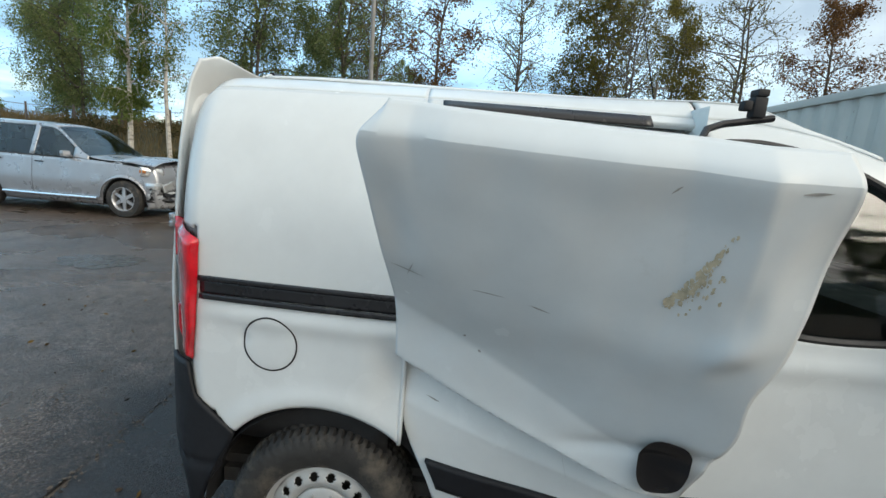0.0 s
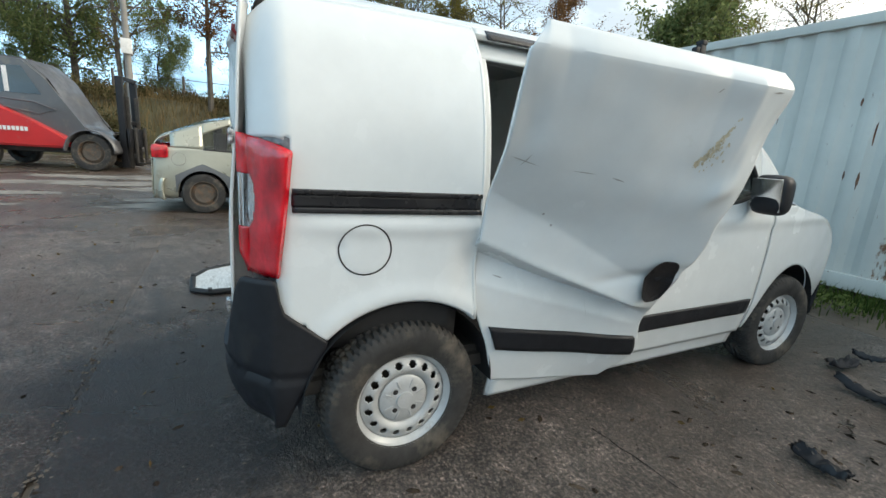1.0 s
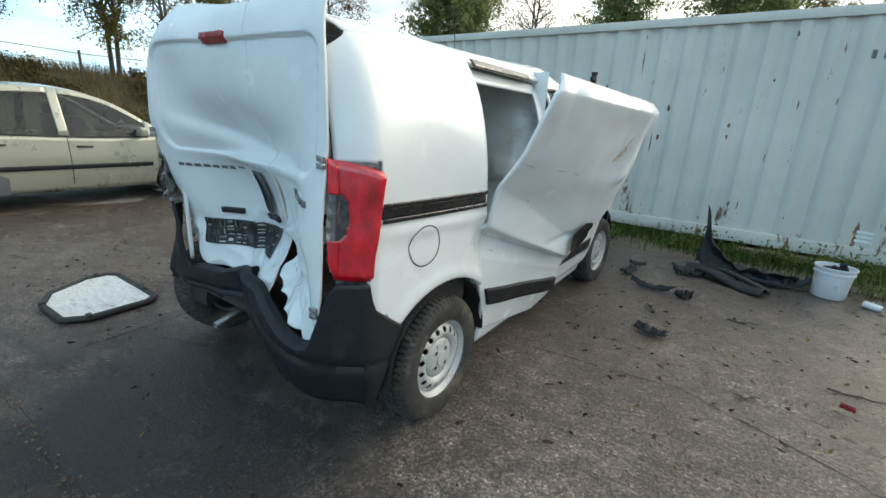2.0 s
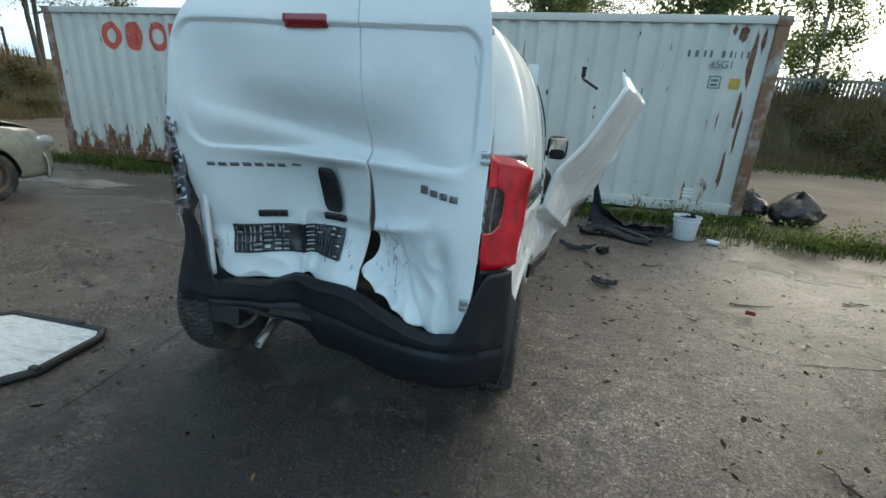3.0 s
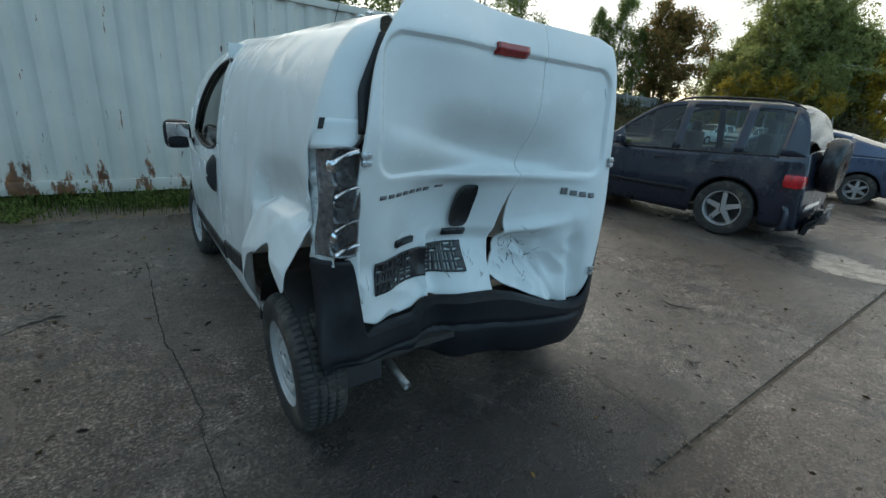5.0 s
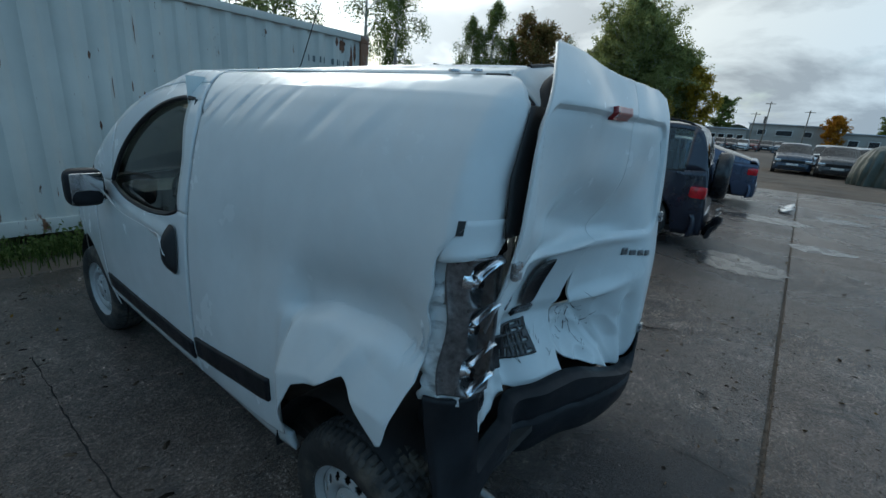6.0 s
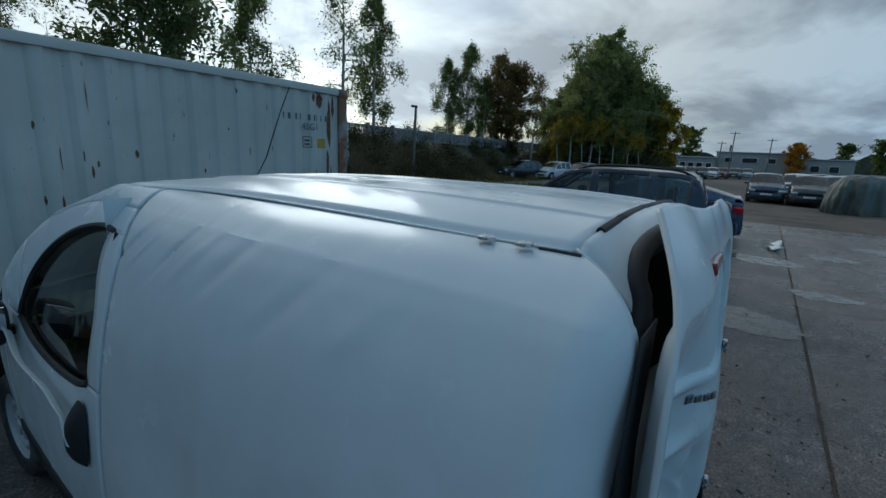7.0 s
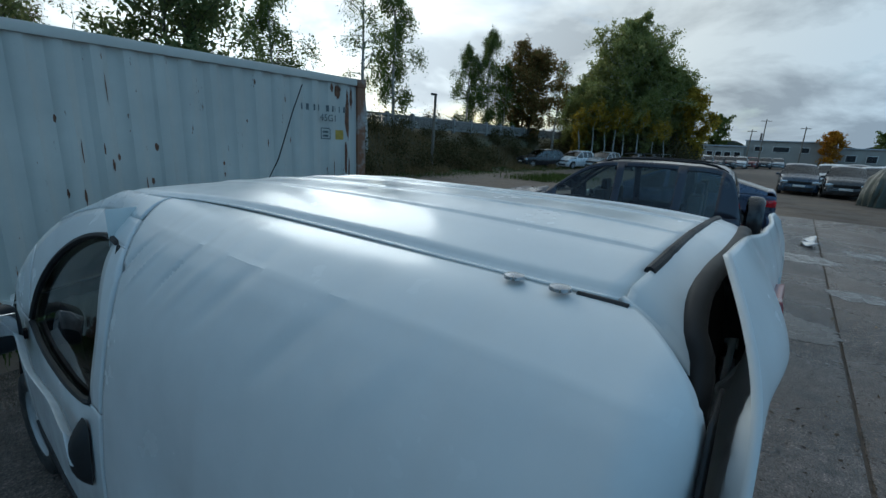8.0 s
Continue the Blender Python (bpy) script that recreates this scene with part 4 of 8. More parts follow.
            return Vector((x, y + 0.10 * (1 - (2 * u - 1) ** 2) * sm(1.5, 2.2, y) , topz(y) + cr * (1 - (2 * u - 1) ** 2)))
        return fn
    bm = bmesh.new(); patch(bm, nose(1.56, 2.30, 0.05), 24, 16)
    part("windscreen", bm, PANE, van)
    bm = bmesh.new(); patch(bm, nose(2.30, 3.24, 0.06), 30, 24)
    part("bonnet", bm, VAN_WHITE, van, solid=0.005)
    bm = bmesh.new()
    patch(bm, lambda u, v: Vector((lerp(-0.68, 0.68, u), 3.27 + 0.10 * (1 - (2 * u - 1) ** 2) - 0.03 * (2 * v - 1) ** 2, lerp(0.22, 0.60, v))), 24, 10, flip=True)
    part("front_bumper", bm, PLASTIC, van, solid=0.02)
    # wheel housings, floor and inner walls
    for s, yc in ((1, 0.0), (-1, -0.04), (1, 2.513), (-1, 2.513)):
        bm = bmesh.new()
        patch(bm, lambda u, v: Vector((s * lerp(0.50, side_x(yc, 0.6) - 0.012, v), yc - 0.372 * math.cos(math.pi * u), 0.30 + 0.372 * math.sin(math.pi * u))), 24, 4, flip=s > 0)
        patch(bm, lambda u, v: Vector((s * 0.50, yc - 0.372 * v * math.cos(math.pi * u), 0.30 + 0.372 * v * math.sin(math.pi * u))), 24, 4)
        part("wheel_housing", bm, SEAL, van)
    bm = bmesh.new()
    box(bm, (0, 1.30, 0.36), (1.46, 3.3, 0.05))
    box(bm, (0, 0.0, 0.30), (1.1, 0.09, 0.09), 0.02)
    box(bm, (0.2, 0.9, 0.27), (0.5, 0.8, 0.14), 0.03)
    part("underbody", bm, DARKMETAL, van)
    bm = bmesh.new()
    patch(bm, lambda u, v: Vector((-side_x(lerp(-0.4, 1.05, u), lerp(0.86, 1.6, v)) + 0.14 + 0.018 * sm(0.25, 0.4, abs((u * 4) % 1 - 0.5)), lerp(-0.4, 1.05, u), lerp(0.86, 1.6, v))), 60, 20)
    part("inner_wall", bm, PRIMER, van)
    bm = bmesh.new()

    def bulk(u, v):
        x, z = lerp(-0.72, 0.74, u), lerp(0.38, 1.66, v)
        e = sm(0.30, 0.22, abs(x - 0.35)) * sm(0.24, 0.18, abs(z - 1.22)) + 0.6 * sm(0.26, 0.20, abs(x - 0.40)) * sm(0.14, 0.10, abs(z - 0.82))
        e += 0.8 * sm(0.10, 0.06, abs(x - 0.52)) * sm(0.08, 0.05, abs(z - 1.08))
        return Vector((x, 1.05 - 0.035 * e + 0.01 * sm(0.02, 0.0, abs(z - 1.0)), z))
    patch(bm, bulk, 50, 50, flip=True)
    part("bulkhead", bm, PRIMER, van, "grey pressed steel bulkhead")
    bm = bmesh.new()
    box(bm, (0.0, 0.32, 0.40), (1.40, 1.45, 0.03))
    part("load_floor", bm, DARKMETAL, van)
    # seats and dash behind the windows
    for x in (-0.36, 0.36):
        bm = bmesh.new()
        box(bm, (x, 1.45, 0.62), (0.48, 0.48, 0.16), 0.05)
        box(bm, (x, 1.24, 0.98), (0.46, 0.14, 0.62), 0.05, Matrix.Rotation(radians(10), 4, "X"))
        box(bm, (x, 1.20, 1.38), (0.26, 0.10, 0.18), 0.04)
        part("seat", bm, SEAL, van, "black fabric seat")
    bm = bmesh.new()
    box(bm, (0, 2.08, 0.92), (1.38, 0.42, 0.28), 0.08)
    part("dashboard", bm, PLASTIC, van)
    bm = bmesh.new()
    ring = [Vector((-0.36 + 0.18 * math.cos(t), 1.80 + 0.07 * math.sin(t), 1.02 + 0.16 * math.sin(t))) for t in np.linspace(0, 2 * math.pi, 25)]
    tube(bm, ring, 0.014, 8, False)
    part("steering_wheel", bm, PLASTIC, van)
    # rail for the sliding door
    bm = bmesh.new()
    side_panel(bm, 1, const(-0.392), const(0.232), const(0.990), const(1.006), 30, 3, off=0.012)
    side_panel(bm, 1, const(-0.392), const(0.232), const(1.006), const(1.046), 30, 5, off=0.004)
    side_panel(bm, 1, const(-0.392), const(0.232), const(1.046), const(1.062), 30, 3, off=0.014)
    part("door_rail", bm, GLOSSBLACK, van, "black sliding door rail", solid=0.006)
    # fuel flap
    bm = bmesh.new()
    for r0, r1 in ((0.0815, 0.0865),):
        patch(bm, lambda u, v: flank(-0.168 + lerp(r0, r1, v) * math.cos(2 * math.pi * u), 0.870 + lerp(r0, r1, v) * math.sin(2 * math.pi * u), 1, 0.0016), 64, 1)
    part("fuel_flap_gap", bm, SEAL, van)
    bm = bmesh.new()
    patch(bm, lambda u, v: flank(-0.168 + 0.0812 * v * math.cos(2 * math.pi * u), 0.870 + 0.0812 * v * math.sin(2 * math.pi * u), 1, 0.003 - 0.002 * v ** 8), 48, 8)
    part("fuel_flap", bm, VAN_WHITE, van)


van_body()


def sliding_door():
    """The right sliding door, its upper half bent outwards."""
    rear = ((0.284, 0.784, 0.390), (0.45, 0.812, 0.335), (0.62, 0.822, 0.262), (0.74, 0.818, 0.236), (0.848, 0.820, 0.232), (0.95, 0.858, 0.226), (1.038, 0.895, 0.218),
            (1.231, 1.040, 0.185), (1.475, 1.165, 0.140), (1.545, 1.175, 0.145))
    front = ((0.227, 0.836, 0.955), (0.372, 0.925, 1.053), (0.55, 0.975, 1.005), (0.79, 1.128, 0.972), (0.905, 1.190, 0.974), (1.05, 1.252, 0.952), (1.175, 1.292, 0.972), (1.355, 1.350, 0.955), (1.447, 1.384, 0.937), (1.487, 1.376, 0.935))
    n = 80
    rk, fk = [k / (len(rear) - 1) for k in range(len(rear))], [0, 0.13, 0.28, 0.50, 0.58, 0.68, 0.78, 0.885, 0.962, 1.0]
    rv = [0, 0.12, 0.26, 0.36, 0.45, 0.53, 0.60, 0.77, 0.95, 1.0]

    def at(pts, ks, v):
        return Vector((spl(v, [(k, p[1]) for k, p in zip(ks, pts)]), spl(v, [(k, p[2]) for k, p in zip(ks, pts)]), spl(v, [(k, p[0]) for k, p in zip(ks, pts)])))

    def fn(u, v, off=0.0):
        a, b = at(rear, rv, v), at(front, fk, v)
        p = a.lerp(b, u)
        nrm = Vector((0.93, -0.25, -0.28))
        vl = 0.447 - 0.135 * u                        # the valley crease, the sharp fold above it, then the bent-out field
        d = float(np.interp((v - vl) / lerp(1.0, 0.62, u), (-0.09, -0.012, 0.0, 0.052, 0.060, 0.19), (0.0, -0.028, -0.032, 0.040, 0.041, 0.0))) * sm(1.04, 0.80, u)
        d += 0.022 * max(0.0, 1 - abs(u - 0.862 + 0.05 * (v - 0.9)) / 0.13) * sm(0.62, 0.80, v)
        d -= 0.010 * max(0.0, 1 - abs(u - 0.13 - 0.1 * (1 - v)) / 0.09) * sm(0.80, 0.96, v)
        d += 0.015 * math.sin(math.pi * u) * sm(0.5, 0.8, v)
        d -= 0.036 * max(0.0, (v - 0.957) / 0.043) ** 1.3      # top edge turns in
        d += 0.016 * gauss(u - 0.90 - 0.3 * (v - 0.74), 0.05) * gauss(v - 0.745, 0.035)
        d -= 0.007 * gauss(u - 0.875, 0.03) * gauss(v - 0.80, 0.04)
        d -= 0.012 * sm(0.90, 1.0, u) * gauss(v - 0.88, 0.06)
        d += 0.007 * nz((u * 3, v * 3, 5), 4.5) * sm(0.78, 0.95, u) * sm(0.55, 0.70, v)
        p = p + Vector((0, 0.011 * nz((v * 4, 0.5, 3), 2.5) * sm(0.86, 1.0, u) * sm(0.45, 0.6, v), 0))
        d -= 0.010 * gauss(v - 0.52 + 0.22 * (1 - u), 0.02) * sm(0.45, 0.75, u)
        d -= 0.012 * gauss(u - 0.06, 0.05) * gauss(v - 0.82, 0.07)
        d += 0.006 * nz(p, 4, 3) + 0.004 * nz(p, 9, 1) * sm(0.3, 0.5, v)
        if v > 0.9 and u < 0.06:                      # rounded corner
            p += Vector((0, 0.045 * (1 - u / 0.06) * sm(0.93, 1.0, v) ** 1.5, 0))
        return p + nrm * (d + off)
    d = tagged(part("sliding_door", bmesh.new(), VAN_WHITE, van), "white sliding door bent outwards and creased")
    bm = bmesh.new()
    patch(bm, fn, 110, 170)
    part("door_skin", bm, VAN_WHITE, d, solid=0.022, angle=22)
    bm = bmesh.new()
    patch(bm, lambda u, v: fn(lerp(0.05, 0.975 - 0.01 * v, u), lerp(0.125, 0.205, v) - 0.0 * u, 0.016), 50, 6)
    part("rubbing_strip", bm, PLASTIC, d, solid=0.02)
    bm = bmesh.new()

    def pocket(u, v):
        a = 2 * math.pi * u
        return fn(0.893 + 0.066 * v * math.copysign(abs(math.cos(a)) ** 0.7, math.cos(a)) - 0.026 * v * math.sin(a), 0.472 + 0.074 * v * math.copysign(abs(math.sin(a)) ** 0.7, math.sin(a)) + 0.012 * v * math.cos(a), 0.022 - 0.010 * (1 - v ** 3))
    patch(bm, pocket, 40, 8)
    part("door_handle", bm, GLOSSBLACK, d, "black handle pocket")
    # bent roller arm standing off the top
    bm = bmesh.new()
    tube(bm, [(1.10, 0.84, 1.515), (1.04, 0.885, 1.556), (1.02, 0.93, 1.572), (1.02, 1.037, 1.592)], 0.008, 8)
    box(bm, (1.02, 0.998, 1.612), (0.025, 0.030, 0.046), 0.006)
    box(bm, (1.02, 0.998, 1.642), (0.030, 0.026, 0.016), 0.004)
    box(bm, (1.02, 0.972, 1.614), (0.022, 0.020, 0.022), 0.005)
    part("roller_arm", bm, PLASTIC, d, "black roller arm")
    rnd = random.Random(4)
    for k in range(260):
        t = clamp(rnd.gauss(0.35, 0.27), 0, 1)
        w = math.sin(math.pi * (0.15 + 0.75 * t))
        u, v = 0.722 + 0.095 * t + abs(rnd.gauss(0, 0.016)) * w * (1 - 0.6 * t) + (0.030 if k % 17 == 0 else 0), 0.800 + 0.085 * t - abs(rnd.gauss(0, 0.012)) * w * (1 - 0.6 * t) - (0.012 if k % 17 == 0 else 0)
        r = rnd.uniform(0.0008, 0.0042)
        bm = bmesh.new() if k == 0 else bm
        c = [fn(u + r * math.cos(a) * rnd.uniform(0.6, 1.3), v + 0.8 * r * math.sin(a) * rnd.uniform(0.6, 1.5), 0.0025) for a in np.linspace(0, 2 * math.pi, 9)[:-1]]
        bm.faces.new([bm.verts.new(p) for p in c])
    part("stain", bm, STAIN, d, "yellow-brown stain")
    for u0, v0, du, dv, w in ((0.02, 0.745, 0.12, -0.012, 0.0012), (0.27, 0.735, 0.10, 0.002, 0.0011), (0.43, 0.735, 0.06, -0.006, 0.0016), (0.24, 0.60, 0.012, 0.004, 0.003), (0.29, 0.575, 0.012, -0.002, 0.003),
                              (0.07, 0.725, 0.03, 0.035, 0.0022), (0.69, 0.925, 0.02, 0.012, 0.0018), (0.90, 0.945, 0.05, 0.004, 0.0022), (0.61, 0.36, 0.03, -0.09, 0.0010), (0.10, 0.385, 0.06, -0.008, 0.0018)):
        bm = bmesh.new()
        patch(bm, lambda u, v: fn(u0 + du * u, v0 + dv * u + w * math.sin(math.pi * u) * (v - 0.5) * 2, 0.0025), 12, 1)
        part("scratch", bm, SCRATCH, d)


sliding_door()


def rear_end():
    def y0(z):
        return spl(z, ((0.40, -0.535), (0.6, -0.555), (0.9, -0.56), (1.2, -0.54), (1.5, -0.515), (1.62, -0.502), (1.70, -0.478), (1.76, -0.450), (1.82, -0.415)))

    def recess(x, z, x0, x1):
        # one pressed field across both doors, with round corners
        r = 0.085
        qx, qz = abs(x - 0.012) - (0.592 - r), abs(z - 1.380 + 0.012 * x) - (0.236 - r)
        dist = r - math.hypot(max(qx, 0.0), max(qz, 0.0)) - min(max(qx, qz), 0.0)
        return 0.017 * sm(-0.004, 0.016, dist)

    def left(x, z):
        d = 0.27 * gauss(z - 0.86, 0.30 if z < 0.86 else 0.36) * gauss(x + 0.0, 0.33)
        d += 0.17 * sm(1.35, 0.75, z) * sm(-0.02, -0.45, x) * (0.75 + 0.25 * sm(-0.45, -0.65, x))
        d += 0.10 * sm(1.45, 1.0, z) * gauss(x + 0.28, 0.22)
        d += 0.05 * gauss(z - 0.60, 0.12) * gauss(x + 0.2, 0.10)
        d -= 0.05 * gauss(z - 1.135, 0.028) * gauss(x + 0.05, 0.22)
        zv = 1.335 - 0.22 * (x + 0.45)               # the long slanting dent across the upper field
        d += (0.012 + 0.046 * sm(-0.58, -0.15, x)) * (gauss(z - zv, 0.13) if z > zv else gauss(z - zv, 0.055)) * sm(-0.60, -0.50, x)
        d -= 0.030 * gauss(x + 0.30, 0.18) * gauss(z - 1.62, 0.11)
        d += 0.035 * sm(-0.215, -0.195, x) * sm(0.88, 0.80, z) - 0.02 * gauss(x + 0.205, 0.03) * sm(0.9, 0.8, z)
        d += 0.028 * abs(nz((x, z, 1), 7)) * sm(0.95, 0.7, z) + 0.012 * nz((x, z, 4), 4)
        return d

    def right(x, z):
        k = sm(0.62, 0.14, x)
        d = 0.25 * gauss(z - 1.0, 0.31) * k ** 1.2
        d += 0.13 * gauss(z - 0.66, 0.14) * sm(0.62, 0.20, x)
        d -= 0.030 * gauss(z - 1.12, 0.02) * k + 0.05 * gauss(z - 0.88 - 0.25 * (x - 0.3), 0.03) * gauss(x - 0.26, 0.14)
        d += 0.05 * abs(nz((x, z, 7), 8)) * sm(0.92, 0.75, z) * sm(0.6, 0.4, x)
        d += 0.035 * gauss(x - 0.50 + 0.15 * (z - 0.8), 0.035) * sm(0.95, 0.75, z)
        d += 0.010 * nz((x, z, 9), 4)
        d -= 0.012 * max(0.0, 1 - abs(z - 0.80 - 0.35 * (x - 0.2)) / 0.03) * gauss(x - 0.27, 0.10)
        d += 0.014 * max(0.0, 1 - abs(x - 0.33 + 0.5 * (z - 0.70)) / 0.03) * sm(0.86, 0.76, z)
        return lerp(d, left(0.166, z) + (d - right_at_seam(z)), (0.75 * sm(0.62, 0.80, z) + 0.25 * sm(0.95, 1.22, z)) * sm(0.46, 0.18, x)) if x < 0.5 else d

    def right_at_seam(z):
        return 0.25 * gauss(z - 1.0, 0.31) * sm(0.62, 0.14, 0.166) ** 1.2 - 0.030 * gauss(z - 1.12, 0.02) * sm(0.62, 0.14, 0.166) + 0.010 * nz((0.166, z, 9), 4)

    def door(name, label, x0, x1, zb, zt, depth, rx0, rx1, nu, nv):
        d = part(name, bmesh.new(), VAN_WHITE, van, label)

        def pt(x, z, off=0.0):
            return Vector((x, y0(z) + depth(x, z) + recess(x, z, rx0, rx1) - off, z))

        def fn(u, v):
            zz = lerp(zb(lerp(x0(0.7), x1(0.7), u)), zt(lerp(x0(1.6), x1(1.6), u)), v)
            x = lerp(x0(zz), x1(zz), u)
            return pt(x, lerp(zb(x), zt(x), v))
        bm = bmesh.new()
        patch(bm, fn, nu, nv)
        part("door_skin", bm, VAN_WHITE, d, solid=0.010, angle=30)
        return d, pt
    edge_l = lambda z: spl(z, ((0.45, 0.095), (0.66, 0.101), (0.75, 0.113), (0.94, 0.140), (1.09, 0.161), (1.2, 0.1655), (1.4, 0.1665), (1.8, 0.158)))
    edge_r = lambda z: spl(z, ((0.45, 0.100), (0.62, 0.105), (0.66, 0.122), (0.70, 0.148), (0.757, 0.168), (0.94, 0.170), (1.09, 0.170), (1.2, 0.169), (1.4, 0.1685), (1.8, 0.160)))
    outer_l = lambda z: spl(z, ((0.5, -0.585), (0.59, -0.612), (0.70, -0.633), (0.9, -0.65), (1.2, -0.645), (1.337, -0.632), (1.5, -0.608), (1.6, -0.572), (1.70, -0.505), (1.78, -0.42)))
    outer_r = lambda z: spl(z, ((0.45, 0.50), (0.49, 0.54), (0.587, 0.605), (0.72, 0.638), (1.14, 0.655), (1.27, 0.658), (1.45, 0.645), (1.554, 0.632), (1.66, 0.615), (1.74, 0.595)))
    ld, lp = door("rear_door", "wide white rear door crushed inwards", outer_l, edge_l, lambda x: 0.536 + 0.038 * gauss(x + 0.2, 0.07) + 0.035 * sm(-0.5, -0.62, x),
                  lambda x: 1.740 + 0.036 * sm(0.10, -0.36, x), left, -0.57, 0.13, 140, 200)
    rd, rp = door("rear_door", "narrow white rear door creased and folded at the bottom", edge_r, outer_r, lambda x: float(np.interp(x, (0.10, 0.17, 0.28, 0.41, 0.52, 0.58, 0.62), (0.650, 0.598, 0.550, 0.497, 0.480, 0.500, 0.540))),
                  lambda x: 1.738 - 0.030 * sm(0.50, 0.62, x), right, 0.185, 0.585, 90, 200)
    # fittings
    def on(pt, name, x0, x1, z0, z1, off, material, parent, label="", n=10, thick=0.012):
        bm = bmesh.new()
        patch(bm, lambda u, v: pt(lerp(x0, x1, u), lerp(z0, z1, v), off + 0.0), n, n)
        return part(name, bm, material, parent, label, solid=thick)
    on(lp, "brake_light", -0.115, 0.045, 1.598, 1.640, 0.014, REDREFL, ld, "dull red high brake light", thick=0.014)
    bm = bmesh.new()
    patch(bm, lambda u, v: lp(-0.053 + 0.052 * v * math.copysign(abs(math.cos(2 * math.pi * u)) ** 0.5, math.cos(2 * math.pi * u)),
                              0.985 + 0.105 * v * math.copysign(abs(math.sin(2 * math.pi * u)) ** 0.6, math.sin(2 * math.pi * u)), 0.018 - 0.010 * (1 - v ** 4)), 40, 8)
    part("door_handle", bm, GLOSSBLACK, ld, "black oval handle recess")
    for x in (-0.40, -0.115):
        on(lp, "number_plate_lamp", x, x + 0.11, 0.835, 0.862, 0.018, GLOSSBLACK, ld, "black number plate lamp", 6, 0.02)
    bm = bmesh.new()
    rnd = random.Random(11)
    # plate holder: black frame with a lattice of open cells
    cols, rws = 67, 16
    xs = [lerp(-0.515, -0.012, k / cols) for k in range(cols + 1)]
    zs = [lerp(0.660, 0.795, k / rws) for k in range(rws + 1)]
    holes = []
    for i in range(1, cols - 4, 5):
        for j in range(1, rws - 3, 5):
            c = rnd.random()
            if abs(i - 0.5 * cols) < 3:
                continue
            holes += [(i, j, 4, 1), (i, j + 3, 4, 1)] if c < 0.4 else [(i, j, 1, 4), (i + 3, j, 1, 4)] if c < 0.7 else [(i, j + 1, 3, 2)] if c < 0.8 else [(i, j, 4, 1), (i, j + 2, 1, 2)]
    for i in range(cols):
        for j in range(rws):
            if any(a <= i < a + w and b <= j < b + h for a, b, w, h in holes) and 0 < i < cols - 1 and 0 < j < rws - 1:
                continue
            bm.faces.new([bm.verts.new(lp(x, z + 0.05 * (x + 0.5) * 0.4, 0.012)) for x, z in ((xs[i], zs[j]), (xs[i + 1], zs[j]), (xs[i + 1], zs[j + 1]), (xs[i], zs[j + 1]))])
    bmesh.ops.remove_doubles(bm, verts=bm.verts, dist=0.0005)
    part("plate_holder", bm, GLOSSBLACK, ld, "empty black number plate holder, bent in the middle", solid=0.006)
    # brand lettering stands as plain bars
    for k in range(7):
        x = -0.545 + 0.043 * k
        on(lp, "badge_bar", x, x + 0.030, 1.070, 1.085, 0.004, BADGE, ld, "", 3, 0.004)
    on(lp, "badge_bar", -0.225, -0.185, 1.080, 1.088, 0.005, BADGE, ld, "", 3, 0.005)
    for k, (h) in enumerate((0.032, 0.024, 0.024, 0.024)):
        x = 0.400 + 0.042 * k
        on(rp, "badge_bar", x, x + 0.030, 1.045 - 0.004 * k, 1.045 - 0.004 * k + h, 0.006, BADGE, rd, "", 4, 0.005)
    for pt, par, pts in ((lp, ld, ((-0.655, 1.225), (-0.655, 0.69))), (rp, rd, ((0.645, 1.20), (0.610, 0.655)))):
        for x, z in pts:
            bm = bmesh.new()
            s = math.copysign(1, x)
            q = pt(clamp(x, outer_l(z) + 0.01, outer_r(z) - 0.01), z)
            for dz in (-0.018, 0.018):
                box(bm, q + Vector((0.0, -0.010, dz * 0.7)), (0.034, 0.014, 0.020), 0.004)
            box(bm, q + Vector((s * 0.008, -0.007, 0)), (0.014, 0.018, 0.040), 0.004)
            part("hinge", bm, SILVERTRIM, par)
    # scribbles and black scuffs from the crash
    rnd = random.Random(5)
    bm = bmesh.new()
    for k in range(60):
        if rnd.random() < 0.55:
            x, z, pt = rnd.gauss(0.26, 0.06), rnd.gauss(0.73, 0.06), rp
        else:
            x, z, pt = rnd.choice((rnd.gauss(-0.58, 0.02), rnd.gauss(-0.13, 0.06), rnd.gauss(0.05, 0.03))), rnd.gauss(0.68, 0.06), lp
        if not (0.12 < x < 0.5 or x < 0.075) or z < 0.6:
            continue
        a, ln, w = rnd.uniform(0.6, 2.4), rnd.uniform(0.008, 0.05), rnd.uniform(0.0008, 0.0022)
        dx, dz = math.cos(a) * ln, math.sin(a) * ln
        nx, nzz = -math.sin(a) * w, math.cos(a) * w
        bm = bmesh.new()
        bm.faces.new([bm.verts.new(pt(x + i * dx + j * nx, z + i * dz + j * nzz, 0.0032)) for i, j in ((0, -1), (1, -0.3), (1, 0.3), (0, 1))])
        part("scratch", bm, BLACKINK, rd if pt is rp else ld)
    # bumper across the rear, pushed in on the left
    path = ((-0.775, -0.36), (-0.755, -0.40), (-0.72, -0.435), (-0.65, -0.455), (-0.52, -0.44), (-0.36, -0.425), (-0.28, -0.385), (-0.20, -0.370), (-0.10, -0.415), (0.05, -0.47), (0.25, -0.545),
            (0.45, -0.59), (0.60, -0.575), (0.71, -0.52), (0.775, -0.43), (0.800, -0.285))
    ks = [k / (len(path) - 1) for k in range(len(path))]

